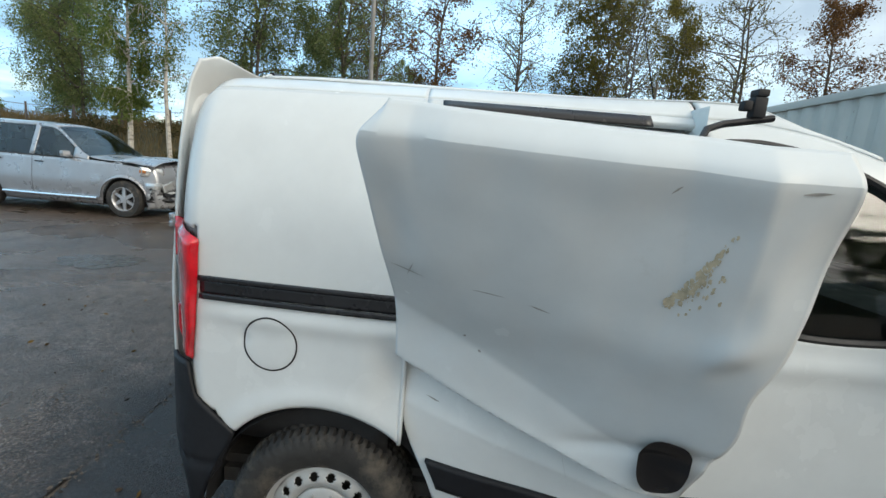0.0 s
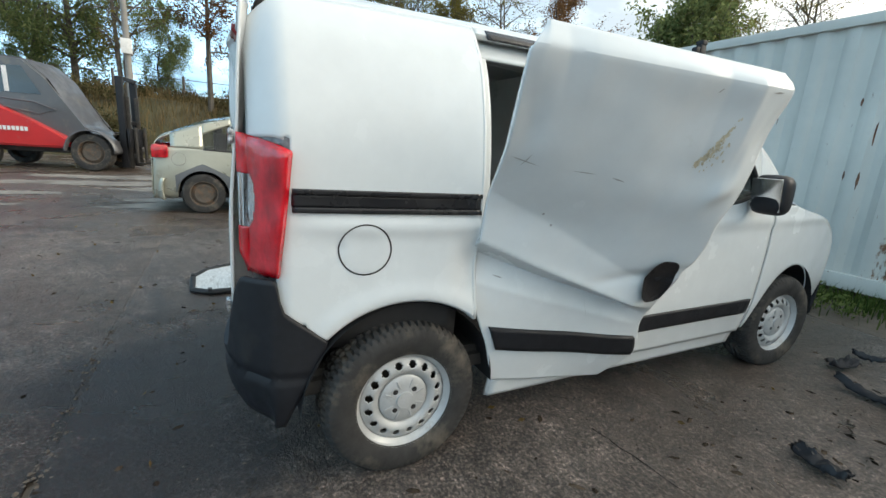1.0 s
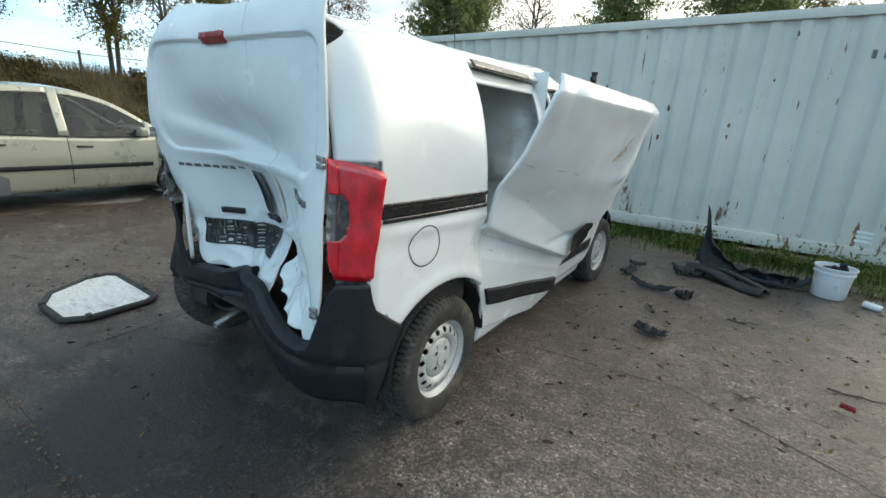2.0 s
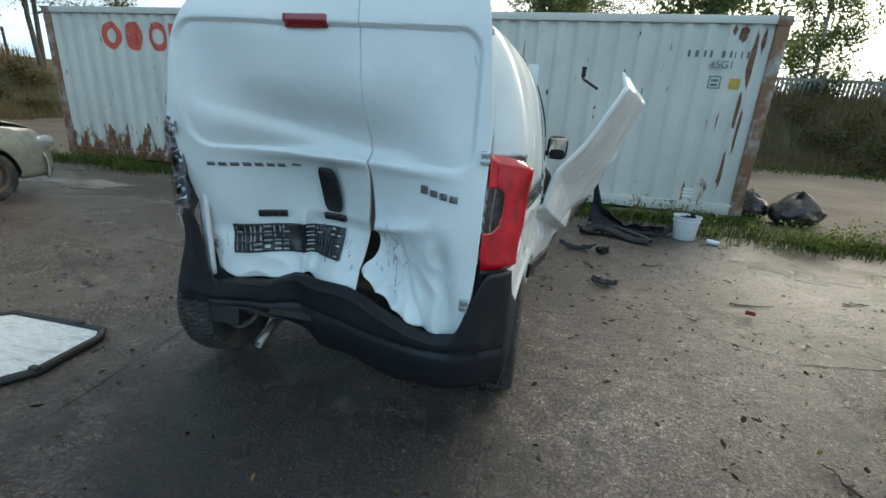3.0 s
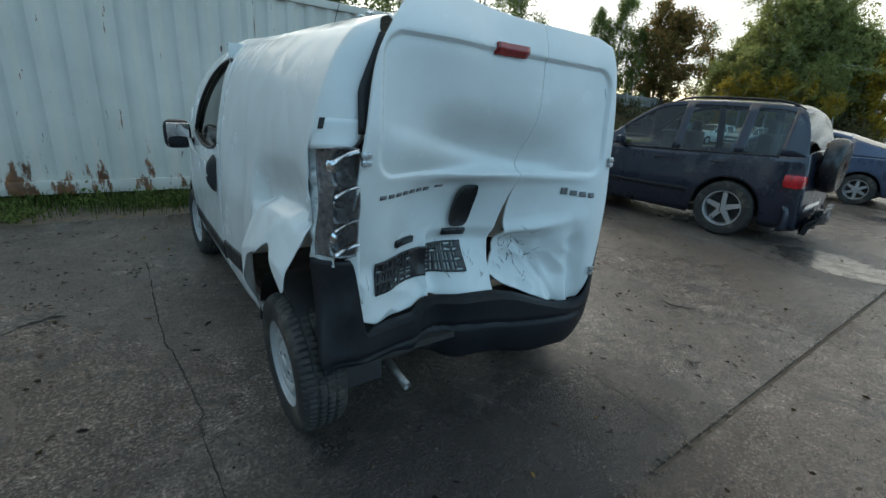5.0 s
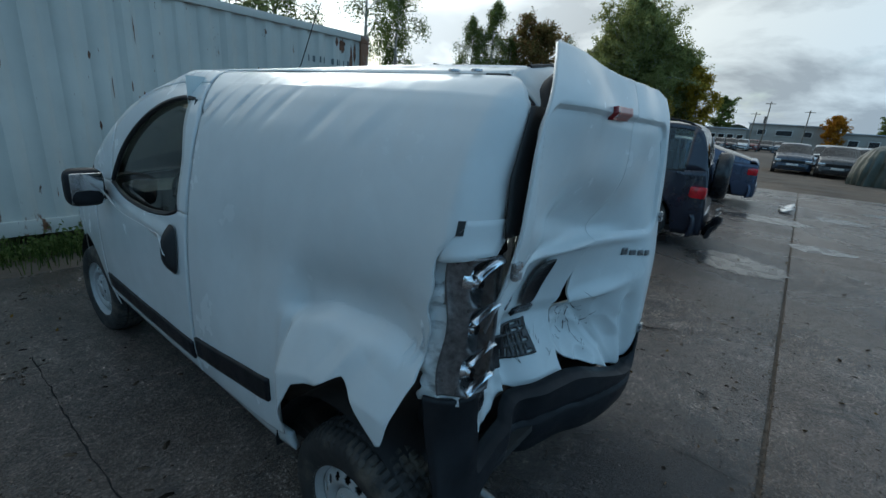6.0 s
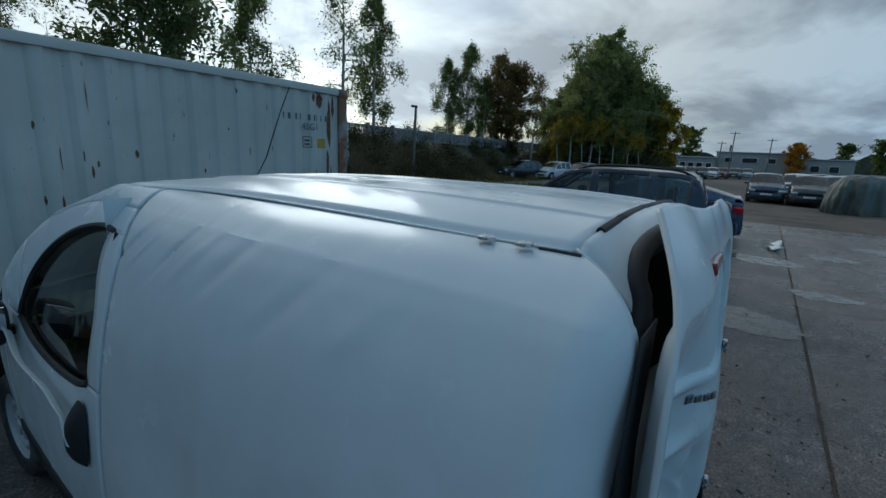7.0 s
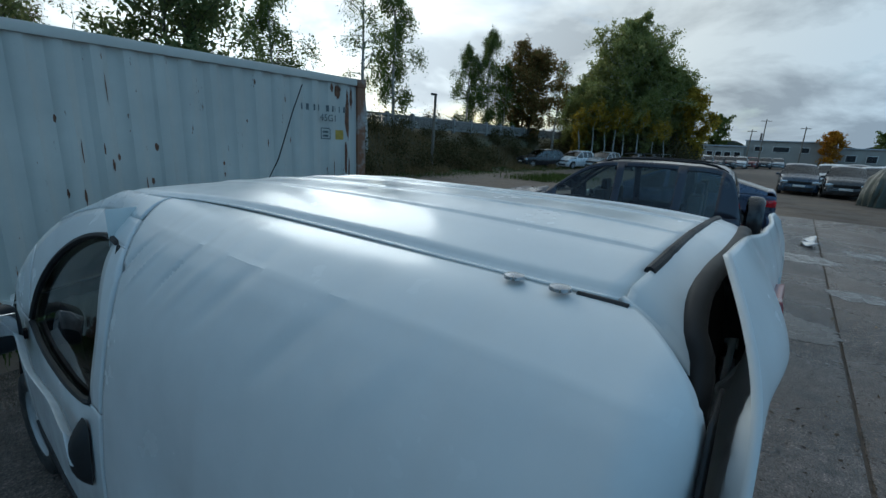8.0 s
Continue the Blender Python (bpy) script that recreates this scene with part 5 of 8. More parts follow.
    def line(u):
        return spl(u, [(k, p[0]) for k, p in zip(ks, path)]), spl(u, [(k, p[1]) for k, p in zip(ks, path)])

    def ztop(x):
        z = float(np.interp(x, (-0.58, -0.34, -0.24, -0.14, 0.08, 0.17, 0.28, 0.41, 0.52, 0.58), (0.535, 0.545, 0.580, 0.585, 0.592, 0.580, 0.546, 0.508, 0.495, 0.510)))
        return lerp(z, 0.775, sm(0.56, 0.70, x)) if x > 0 else lerp(z, 0.86, sm(-0.58, -0.66, x))

    def bump(u, v):
        x, y = line(u)
        zt = ztop(x)
        if x > 0.755:
            zt = float(np.interp(y, (-0.455, -0.440, -0.425, -0.37, -0.285), (0.775, 0.770, 0.672, 0.628, 0.560)))
        zb = 0.255 + 0.02 * nz((x, 0, 0), 5) + 0.165 * sm(-0.05, -0.50, x)
        if x < -0.68:
            y -= 0.10 * (1 - v) ** 1.2 * sm(-0.46, -0.36, y)
        if x > 0.70:
            y -= 0.17 * (1 - v) ** 1.3 * sm(-0.52, -0.285, y)
        z = lerp(zb, zt, v)
        inn = 0.055 * (1 - v) ** 2 * sm(0.5, 0.2, z) + 0.06 * sm(0.93, 1.0, v) * sm(0.60, 0.54, abs(x)) + 0.012 * gauss(z - 0.44, 0.012)
        nx, ny = (x / 0.85) ** 3, -1.0
        ln = math.hypot(nx, ny)
        w = 0.02 * nz((x, z, 2), 6) * sm(0.3, -0.1, x)
        return Vector((x - nx / ln * (inn + w), y - ny / ln * (inn + w), z))
    bm = bmesh.new()
    patch(bm, bump, 150, 26)
    part("rear_bumper", bm, PLASTIC, van, "black plastic rear bumper, buckled", solid=0.012)
    bm = bmesh.new()
    box(bm, (0.05, -0.24, 0.46), (1.10, 0.08, 0.14), 0.02)
    part("crash_beam", bm, DARKMETAL, van)
    # exhaust
    bm = bmesh.new()
    tube(bm, [(-0.40, 0.25, 0.27), (-0.40, -0.10, 0.26), (-0.395, -0.28, 0.265), (-0.383, -0.435, 0.225)], 0.020, 14, False)
    part("exhaust_pipe", bm, EXHAUST, van, "bent grey exhaust tail pipe", solid=0.003)
    # right tail lamp: red with a clear window
    lamp = part("tail_lamp", bmesh.new(), REDLENS, van, "red tail lamp with a clear reversing window")
    rear_lo = lambda z: spl(z, ((0.777, -0.425), (1.0, -0.400), (1.175, -0.386), (1.21, -0.386)))

    def lens(u, v, off=0.024):
        z = lerp(0.780 , 1.190, v)
        ya, yb = rear_lo(z) - 0.004, -0.532 + 0.022 * sm(0.86, 0.78, z)
        y = lerp(ya, yb, u)
        z += 0.024 * u * sm(0.3, 1.0, v) - 0.022 * (1 - u) ** 2 * sm(0.85, 1.0, v)
        edge = min(u, 1 - u, v * 2, (1 - v) * 2)
        return flank(y, z, 1, off * sm(0, 0.12, edge) + 0.002 + 0.002 * math.sin(z * 34 + 3 * u) * sm(0, 0.2, edge) + 0.004 * abs(u - 0.42) / 0.5 * sm(0.05, 0.2, edge) * (off > 0.005))
    clear = lambda u, v: u > 0.66 + 0.12 * abs((v - 0.55) / 0.19) ** 4 and 0.36 < v < 0.74 and abs(v - 0.55) > 0.008
    bm = bmesh.new(); patch(bm, lens, 40, 60, keep=lambda u, v: not clear(u, v))
    part("red_lens", bm, REDLENS, lamp, solid=0.004)
    bm = bmesh.new(); patch(bm, lens, 40, 60, keep=clear)
    part("clear_lens", bm, CLEARLENS, lamp)
    def bowls(u, v):
        row, colm = (v * 9) % 1 - 0.5, (u * 3) % 1 - 0.5
        return lens(u, v, -0.010) - Vector((1, -0.35, 0)) * (0.008 + 0.012 * (1 - 2 * abs(row)) + 0.008 * (1 - 2 * abs(colm)))
    bm = bmesh.new(); patch(bm, lambda u, v: bowls(lerp(0.06, 0.90, u), lerp(0.04, 0.96, v)), 36, 108)
    part("reflector", bm, FACET, lamp, "bright faceted reflector", angle=12)
    bm = bmesh.new()
    patch(bm, lambda u, v: flank(lerp(-0.37, -0.50, u), lerp(0.76, 1.215, v), 1, -0.006), 12, 24)
    part("lamp_recess", bm, LAMPINNER, lamp)
    # left lamp without its lens: bare reflector bowls
    lampl = part("tail_lamp", bmesh.new(), SILVERTRIM, van, "broken tail lamp with bare silver reflectors")
    bm = bmesh.new()

    def tray(u, v):
        z = lerp(0.885, 1.255, v)
        x = lerp(-0.757, -0.637, u) - 0.012 * sm(0.5, 0, v)
        y = -0.405 - 0.055 * sm(0, 0.45, u) - 0.02 * u
        k = abs((v * 3) % 1 - 0.5)
        y += 0.055 * (0.25 - k * k) * 4 * sm(0.25, 0.5, u) * sm(1.0, 0.8, u) + 0.008 * math.sin(v * 9) * sm(0.45, 0.2, u)
        return Vector((x, y, z))
    patch(bm, tray, 30, 64)
    part("reflector", bm, LAMPINNER, lampl, "smoky grey lamp housing", solid=0.006, angle=25)
    bm = bmesh.new()
    patch(bm, lambda u, v: flank(lerp(-0.380, -0.470, u), lerp(1.243 + 0.012 * u, 1.345, v), -1, -0.007), 10, 6, flip=True)
    part("lamp_surround", bm, VAN_WHITE, van, solid=0.004)
    bm = bmesh.new()
    patch(bm, lambda u, v: flank(lerp(-0.412, -0.424, u), lerp(1.310, 1.345, v), -1, 0.002), 2, 4, flip=True)
    part("panel_slot", bm, SEAL, van, "small dark slot in the panel")
    for zc, w in ((1.232, 0.030), (1.118, 0.020), (1.005, 0.012), (0.915, 0.022)):
        bm = bmesh.new()
        patch(bm, lambda u, v: Vector((lerp(-0.722, -0.640, u), -0.470 - 0.020 * math.sin(math.pi * v) + 0.018 * (1 - u), zc + w * (v - 0.5) - 0.028 * (1 - u) ** 2 + 0.012 * u)), 16, 6)
        part("reflector_band", bm, CHROME, lampl, "bright curved chrome band", solid=0.003)
    for k in range(3):
        bm = bmesh.new()
        z = lerp(0.885, 1.255, (k + 0.5) / 3)
        lathe(bm, ((0.014, -0.462), (0.016, -0.45), (0.030, -0.440), (0.036, -0.43)), 18, "y", (-0.70, 0, z))
        part("bulb_bowl", bm, CHROME, lampl)
    bm = bmesh.new()
    patch(bm, lambda u, v: Vector((lerp(-0.715, -0.64, u), -0.475 - 0.006 * math.sin(math.pi * u), lerp(0.90, 1.24, v))), 8, 20)
    part("clear_cover", bm, CLEARLENS, lampl)
    # torn inner sheet beside the lamp
    bm = bmesh.new()
    patch(bm, lambda u, v: Vector((-0.765 + 0.05 * u + 0.015 * nz((u, v * 3, 0), 3), lerp(-0.34, -0.44, u) + 0.02 * nz((v * 4, u, 0), 4), lerp(0.84, 1.28, v))), 8, 40)
    part("torn_sheet", bm, VAN_SCUFF, van, "torn folded white sheet metal", solid=0.003)
    bm = bmesh.new()
    patch(bm, lambda u, v: Vector((-0.60 - 0.05 * u, -0.40 + 0.02 * u, lerp(0.55, 1.58 - 0.06 * u, v))), 4, 30)
    part("door_frame", bm, VAN_WHITE, van, solid=0.02)
    bm = bmesh.new()
    patch(bm, lambda u, v: Vector((0.60 + 0.05 * u, -0.44, lerp(0.55, 1.58 - 0.06 * u, v))), 4, 30)
    part("door_frame", bm, VAN_WHITE, van, solid=0.02)


rear_end()


# loose white plastic strip stretched below the left door window
bm = bmesh.new()


def strip_line(u, v):
    y, z = lerp(1.80, 0.985, u), lerp(1.075, 1.0, u) - 0.030 * math.sin(math.pi * u)
    if u > 0.94:
        y, z = y + 0.0 * u, z - 1.3 * (u - 0.94)
    return flank(y, z + (v - 0.5) * (0.034 + 0.008 * math.sin(9 * u)), -1, 0.022 + 0.010 * math.sin(7 * u) * math.sin(math.pi * u) + 0.030 * v)


patch(bm, strip_line, 50, 3)
tagged(part("plastic_strip", bm, WHITEMARK, None, solid=0.0015), "loose crumpled white plastic strip on a van door", "plastic strip")


# ---- other vehicles ----
def paint(name, col, metal=0.3, dirt=(0.16, 0.14, 0.11), amt=0.25, rough=0.32):
    return mat(name, col, rough, metal=metal, var=0.05, scale=5, dirt=dirt, dirt_amt=amt, dirt_scale=2.5, coat=0.6)


def alloy(parent, m, r=0.33, w=0.21, spokes=5, steel=False, low=False):
    wh = part("wheel", bmesh.new(), DARKMETAL, parent)
    wh.matrix_basis = m
    bm = bmesh.new()
    h, n = w / 2, 24 if low else 44
    lathe(bm, ((r * 0.63, -h * 0.9), (r * 0.75, -h), (r * 0.94, -h * 0.9), (r, -h * 0.6), (r, h * 0.6), (r * 0.94, h * 0.9), (r * 0.75, h), (r * 0.63, h * 0.9)), n, "x")
    part("tyre", bm, RUBBER, wh)
    bm = bmesh.new()
    lathe(bm, ((r * 0.64, -h), (r * 0.58, -h * 0.7), (r * 0.57, h * 0.4), (r * 0.61, h * 0.75), (r * 0.65, h * 0.92), (r * 0.62, h * 0.92)), n, "x")
    k = h * 0.62
    if steel:
        lathe(bm, ((r * 0.58, k * 0.6), (r * 0.42, k), (r * 0.25, k * 0.8), (r * 0.10, k), (0.0005, k * 1.02)), n, "x")
        part("rim", bm, mat_rusty_rim, wh)
    else:
        for i in range(spokes):
            q = Matrix.Rotation(2 * math.pi * i / spokes, 4, "X")
            v = [bm.verts.new(q @ Vector(p)) for p in ((k, -r * 0.10, r * 0.10), (k, r * 0.10, r * 0.10), (k * 0.9, r * 0.075, r * 0.61), (k * 0.9, -r * 0.075, r * 0.61),
                                                      (k - 0.03, -r * 0.10, r * 0.10), (k - 0.03, r * 0.10, r * 0.10), (k - 0.03, r * 0.075, r * 0.61), (k - 0.03, -r * 0.075, r * 0.61))]
            for f in ((0, 1, 2, 3), (1, 5, 6, 2), (0, 3, 7, 4), (2, 6, 7, 3)):
                bm.faces.new([v[j] for j in f])
        lathe(bm, ((r * 0.17, k - 0.02), (r * 0.15, k + 0.004), (0.0005, k + 0.006)), 16, "x")
        part("rim", bm, ALLOY, wh)
    bm = bmesh.new()
    lathe(bm, ((r * 0.56, -h * 0.2), (0.0005, -h * 0.2)), 20, "x")
    part("brake_disc", bm, DARKMETAL, wh)
    return wh


ALLOY = mat("alloy_rim", (0.50, 0.50, 0.51), 0.35, metal=0.7, var=0.08, dirt=(0.2, 0.17, 0.13), dirt_amt=0.25, dirt_scale=9)
mat_rusty_rim = mat("rusty_steel_rim", (0.10, 0.085, 0.07), 0.7, metal=0.2, var=0.3, scale=15, dirt=(0.20, 0.11, 0.06), dirt_amt=0.5, dirt_scale=10)
AMBER = mat("amber_lens", (0.5, 0.16, 0.02), 0.15, var=0.2, coat=0.8)
LAMPGLASS = mat("lamp_glass", (0.55, 0.57, 0.58), 0.12, metal=0.6, var=0.15, scale=20, coat=0.8)


def car(name, label, category, body_paint, m, wb, rear, front, hw, top, belt, screen, back, windows, r=0.31, rt=None, low=False, steel=False, spokes=5,
        strip=True, group="", tail=None, rear_wheels=True, roof_rails=False, lower=None, glazing=None, glass_top=None):
    """A car with its rear axle over its origin and its front towards +y."""
    c = tagged(root(name, m), label, category, group)
    ya, yb = -rear, wb + front
    gl = glazing or PANE_DARK
    nu = 40 if low else 90

    def zt(y):
        return spl(y, top)

    gt = glass_top or (lambda y: zt(y) - 0.055)

    def hx(y, z):
        t = (2 * (y - ya) / (yb - ya) - 1)
        p = hw * (1 - 0.13 * abs(t) ** 5 - 0.03 * t * t)
        b = belt(y)
        if z <= b:
            return p * spl(z, ((0.15, 0.90), (0.35, 0.97), (0.60, 1.0), (0.80, 0.985), (1.3, 0.93)))
        return p * spl(b, ((0.60, 1.0), (0.80, 0.985), (1.3, 0.93))) - (z - b) * 0.36

    def fl(y, z, s, off=0.0):
        return Vector((s * (hx(y, z) + off), y, z))

    def zb(y):
        for q in (0.0, wb):
            if abs(y - q) < r * 1.16:
                return r + math.sqrt((r * 1.16) ** 2 - (y - q) ** 2)
        return 0.22

    def sheet(bm, s, y0, y1, lo, hi, n, k, off=0.0):
        patch(bm, lambda u, v: fl(lerp(y0, y1, u), lerp(lo(lerp(y0, y1, u)), max(lo(lerp(y0, y1, u)), hi(lerp(y0, y1, u))), v), s, off), n, k, flip=s < 0)
    # equal steps along the outline from tail to nose
    ys = np.linspace(ya, yb, 500)
    zs = np.array([zt(y) for y in ys])
    run = np.concatenate(([0], np.cumsum(np.hypot(np.diff(ys), np.diff(zs)))))

    def over(y0, y1, bm, n, k, crown=0.05, off=0.0):
        a, b = np.interp([y0, y1], ys, run)

        def fn(u, v):
            y = float(np.interp(lerp(a, b, v), run, ys))
            z = zt(y)
            w = hx(y, z) + off
            return Vector((w * (2 * u - 1), y + off * 0.5, z + crown * (1 - (2 * u - 1) ** 2) + off))
        patch(bm, fn, k, n)
    body = part("body", bmesh.new(), body_paint, c)
    bm = bmesh.new()
    for s in (1, -1):
        sheet(bm, s, ya, yb, zb, lambda y: min(belt(y), zt(y)), nu, 12)
    over(ya, back[0], bm, 20 if low else 40, 14)
    over(back[1], screen[0], bm, 14, 14)
    over(screen[1], yb, bm, 24 if low else 50, 14)
    part("shell", bm, body_paint, body, solid=0.012, angle=45)
    ends = sorted(windows)
    for s in (1, -1):
        bm = bmesh.new()
        y = max(back[0], ya)
        for a, b in ends + [(min(screen[1], yb), None)]:
            if a > y:
                sheet(bm, s, y, a, belt, zt, 6, 6)
            y = b if b is not None else y
        for a, b in ends:
            sheet(bm, s, a, b, lambda q: max(belt(q), gt(q)), zt, 16, 4)
        part("pillar_frame", bm, body_paint, body, solid=0.02)
        for a, b in ends:
            bm = bmesh.new()
            sheet(bm, s, a - 0.01, b + 0.01, lambda q: belt(q) - 0.01, lambda q: gt(q) + 0.005, 14, 6, -0.012)
            part("side_window", bm, gl, body)
        if not low:
            bm = bmesh.new()
            sheet(bm, s, ends[0][0], ends[-1][1], lambda q: belt(q) - 0.008, lambda q: belt(q) + 0.012, 30, 2, 0.006)
            part("belt_trim", bm, SEAL, body, solid=0.008)
            if strip:
                bm = bmesh.new()
                sheet(bm, s, r * 1.3, wb - r * 1.3, const(0.50), const(0.555), 24, 3, 0.012)
                part("rubbing_strip", bm, PLASTIC, body, solid=0.014)
            for a, b in ends[-2:]:
                bm = bmesh.new()
                tube(bm, [fl(y, belt(y) - 0.12, s, 0.012 + 0.02 * math.sin(math.pi * t)) for t, y in zip(np.linspace(0, 1, 7), np.linspace(a + 0.05, a + 0.22, 7))], 0.012, 8)
                part("door_handle", bm, SEAL, body)
                bm = bmesh.new()
                tube(bm, [fl(a - 0.03, z, s, 0.002) for z in np.linspace(0.30, belt(a) , 8)], 0.004, 4)
                part("door_gap", bm, SEAL, body)
            bm = bmesh.new()
            ym = min(screen[1] - 0.35, ends[-1][1] - 0.06)
            box(bm, (s * (hx(ym, belt(ym)) + 0.10), ym, belt(ym) + 0.075), (0.17, 0.09, 0.12), 0.03)
            box(bm, (s * (hx(ym, belt(ym)) + 0.01), ym, belt(ym) + 0.03), (0.10, 0.05, 0.04), 0.01)
            part("door_mirror", bm, body_paint, body)
        bm = bmesh.new()
        box(bm, (s * hw * 0.74, yb - 0.10, 0.66), (hw * 0.36, 0.22, 0.15), 0.05)
        part("headlight", bm, LAMPGLASS, body)
        bm = bmesh.new()
        zl, hl = tail or (min(belt(0) - 0.10, 0.86) - 0.04, 0.17)
        box(bm, (s * hw * 0.83, ya + 0.13, zl), (hw * 0.24, 0.22, hl), 0.05)
        part("tail_light", bm, REDLENS, body, "red tail light")
    bm = bmesh.new(); over(screen[0], screen[1], bm, 12, 14)
    part("windscreen", bm, gl, body)
    bm = bmesh.new(); over(back[0], back[1], bm, 12, 14)
    part("rear_window", bm, gl, body)
    for name_, y, d in (("rear_bumper", ya, -1), ("front_bumper", yb, 1)):
        bm = bmesh.new()
        patch(bm, lambda u, v: Vector(((2 * u - 1) * hw * 0.93, y + d * (0.035 - 0.16 * abs(2 * u - 1) ** 4 - 0.03 * (2 * v - 1) ** 2), lerp(0.20, 0.52, v))), 24, 6, flip=d > 0)
        part(name_, bm, lower or body_paint, body, solid=0.02)
    bm = bmesh.new()
    box(bm, (0, (ya + yb) / 2, 0.27), (hw * 1.6, (yb - ya) * 0.9, 0.10), 0.03)
    part("underbody", bm, DARKMETAL, body)
    if not low:
        for y in (ends[0][0] + 0.25, ends[-1][0] + 0.20):
            for x in (-hw * 0.42, hw * 0.42):
                bm = bmesh.new()
                box(bm, (x, y, belt(y) - 0.05), (hw * 0.55, 0.16, 0.62), 0.05)
                box(bm, (x, y - 0.02, belt(y) + 0.33), (0.24, 0.10, 0.17), 0.04)
                part("seat", bm, SEAL, body)
        for s in (1, -1):
            for q in (0.0, wb):
                bm = bmesh.new()
                patch(bm, lambda u, v: Vector((s * lerp(hw * 0.6, hx(q, 0.5) - 0.02, v), q - r * 1.15 * math.cos(math.pi * u), r + r * 1.15 * math.sin(math.pi * u))), 16, 3)
                patch(bm, lambda u, v: Vector((s * hw * 0.6, q - v * r * 1.15 * math.cos(math.pi * u), r + v * r * 1.15 * math.sin(math.pi * u))), 16, 2)
                part("wheel_housing", bm, SEAL, body)
        if roof_rails:
            for s in (1, -1):
                bm = bmesh.new()
                rr = np.linspace(back[1] + 0.05, screen[0] - 0.05, 12)
                tube(bm, [Vector((s * (hx(y, zt(y)) - 0.10), y, zt(y) + 0.055 - 0.055 * abs(2 * k / 11 - 1) ** 6)) for k, y in enumerate(rr)], 0.016, 8)
                part("roof_rail", bm, PLASTIC, body)
    for s in (1, -1):
        for q in (0.0, wb):
            if q == 0.0 and not rear_wheels:
                continue
            alloy(c, pose(s * (hw - 0.115), q, rt or r, 0, 0, 0 if s > 0 else 180), r, 0.2, spokes, steel, low)
    return c, body, fl, belt, zt, hx


BEIGE = paint("champagne_paint", (0.40, 0.40, 0.33), 0.45)
NAVY = paint("dark_blue_paint", (0.012, 0.016, 0.032), 0.2, amt=0.2)
BLUE = paint("slate_blue_paint", (0.055, 0.075, 0.13), 0.4)
SILVER = paint("silver_paint", (0.36, 0.37, 0.39), 0.6)
CLAD = mat("grey_cladding", (0.13, 0.14, 0.15), 0.55, var=0.1, scale=6, dirt=(0.25, 0.23, 0.2), dirt_amt=0.3)

# champagne hatchback, its front away behind the van
hatch_top = ((-0.66, 0.30), (-0.655, 0.52), (-0.64, 0.84), (-0.58, 1.04), (-0.44, 1.13), (0.0, 1.32), (0.45, 1.43), (0.9, 1.48), (1.4, 1.47), (1.8, 1.36), (2.35, 1.03), (2.6, 0.96), (3.1, 0.86), (3.3, 0.70), (3.38, 0.50), (3.40, 0.30))
hatch_belt = lambda y: spl(y, ((-0.8, 0.97), (0.0, 0.95), (1.5, 0.90), (2.4, 0.90), (3.4, 0.80)))
hb, hbb, hfl, _, _, _ = car("hatchback_car", "champagne five-door hatchback with grey patched wheel arch", "car", BEIGE, pose(-6.15, -0.85, 0, 0, 0, 2), 2.58, 0.66, 0.82, 0.85, hatch_top,
                            hatch_belt, (1.62, 2.42), (-0.40, 0.34), [(0.02, 0.40), (0.43, 1.17), (1.27, 2.18)], 0.295, steel=True, glazing=PANE, tail=(0.90, 0.20),
                            glass_top=lambda y: lerp(hatch_belt(y), spl(y, hatch_top) - 0.065, sm(-0.30, 0.95, y + 0.3) ** 0.5))
for s in (1,):
    bm = bmesh.new()
    patch(bm, lambda u, v: hfl(lerp(-0.36, 0.62, u), lerp(0.295 + math.sqrt(max(0, 0.343 ** 2 - lerp(-0.36, 0.62, u) ** 2)) if lerp(-0.36, 0.62, u) < 0.34 else 0.22,
                                                         max(0.24, 0.74 - 0.55 * abs(lerp(-0.36, 0.62, u) - 0.0) ** 1.1), v), s, 0.004), 30, 6)
    part("wheel_arch_patch", bm, CLAD, hbb, "grey unpainted arch panel")
    bm = bmesh.new()
    lathe(bm, ((0.088, 0), (0.092, 0.002), (0.088, 0.004)), 32, "x", (0.832, -0.30, 0.80))
    part("fuel_flap", bm, CLAD, hbb)

# dark off-road car with a spare wheel on its back
suv_top = ((-0.80, 0.42), (-0.78, 0.70), (-0.74, 1.05), (-0.62, 1.50), (-0.50, 1.66), (0.0, 1.71), (0.8, 1.71), (1.15, 1.66), (1.45, 1.48), (1.85, 1.16), (2.1, 1.08), (2.7, 1.00), (2.85, 0.85), (2.92, 0.60), (2.93, 0.40))
suv_belt = lambda y: spl(y, ((-0.8, 1.12), (0.0, 1.08), (1.3, 1.04), (2.0, 1.03), (2.9, 0.90)))
sv, svb, sfl, _, _, _ = car("offroad_car", "dark blue off-road car with crumpled front and hanging bumper", "car", NAVY, pose(6.02, 0.72, 0, 0, 0, 4.5), 2.29, 0.80, 0.64, 0.89, suv_top, suv_belt,
                            (1.12, 1.90), (-0.72, -0.56), [(-0.45, -0.06), (0.05, 0.72), (0.82, 1.62)], 0.36, roof_rails=True, glazing=PANE)
bm = bmesh.new()
lathe(bm, ((0.05, -0.98), (0.30, -0.975), (0.335, -0.94), (0.345, -0.88), (0.335, -0.80), (0.30, -0.78)), 36, "y", (-0.05, 0, 1.02))
part("spare_wheel_cover", bm, GLOSSBLACK, sv, "black spare wheel cover")
bm = bmesh.new()
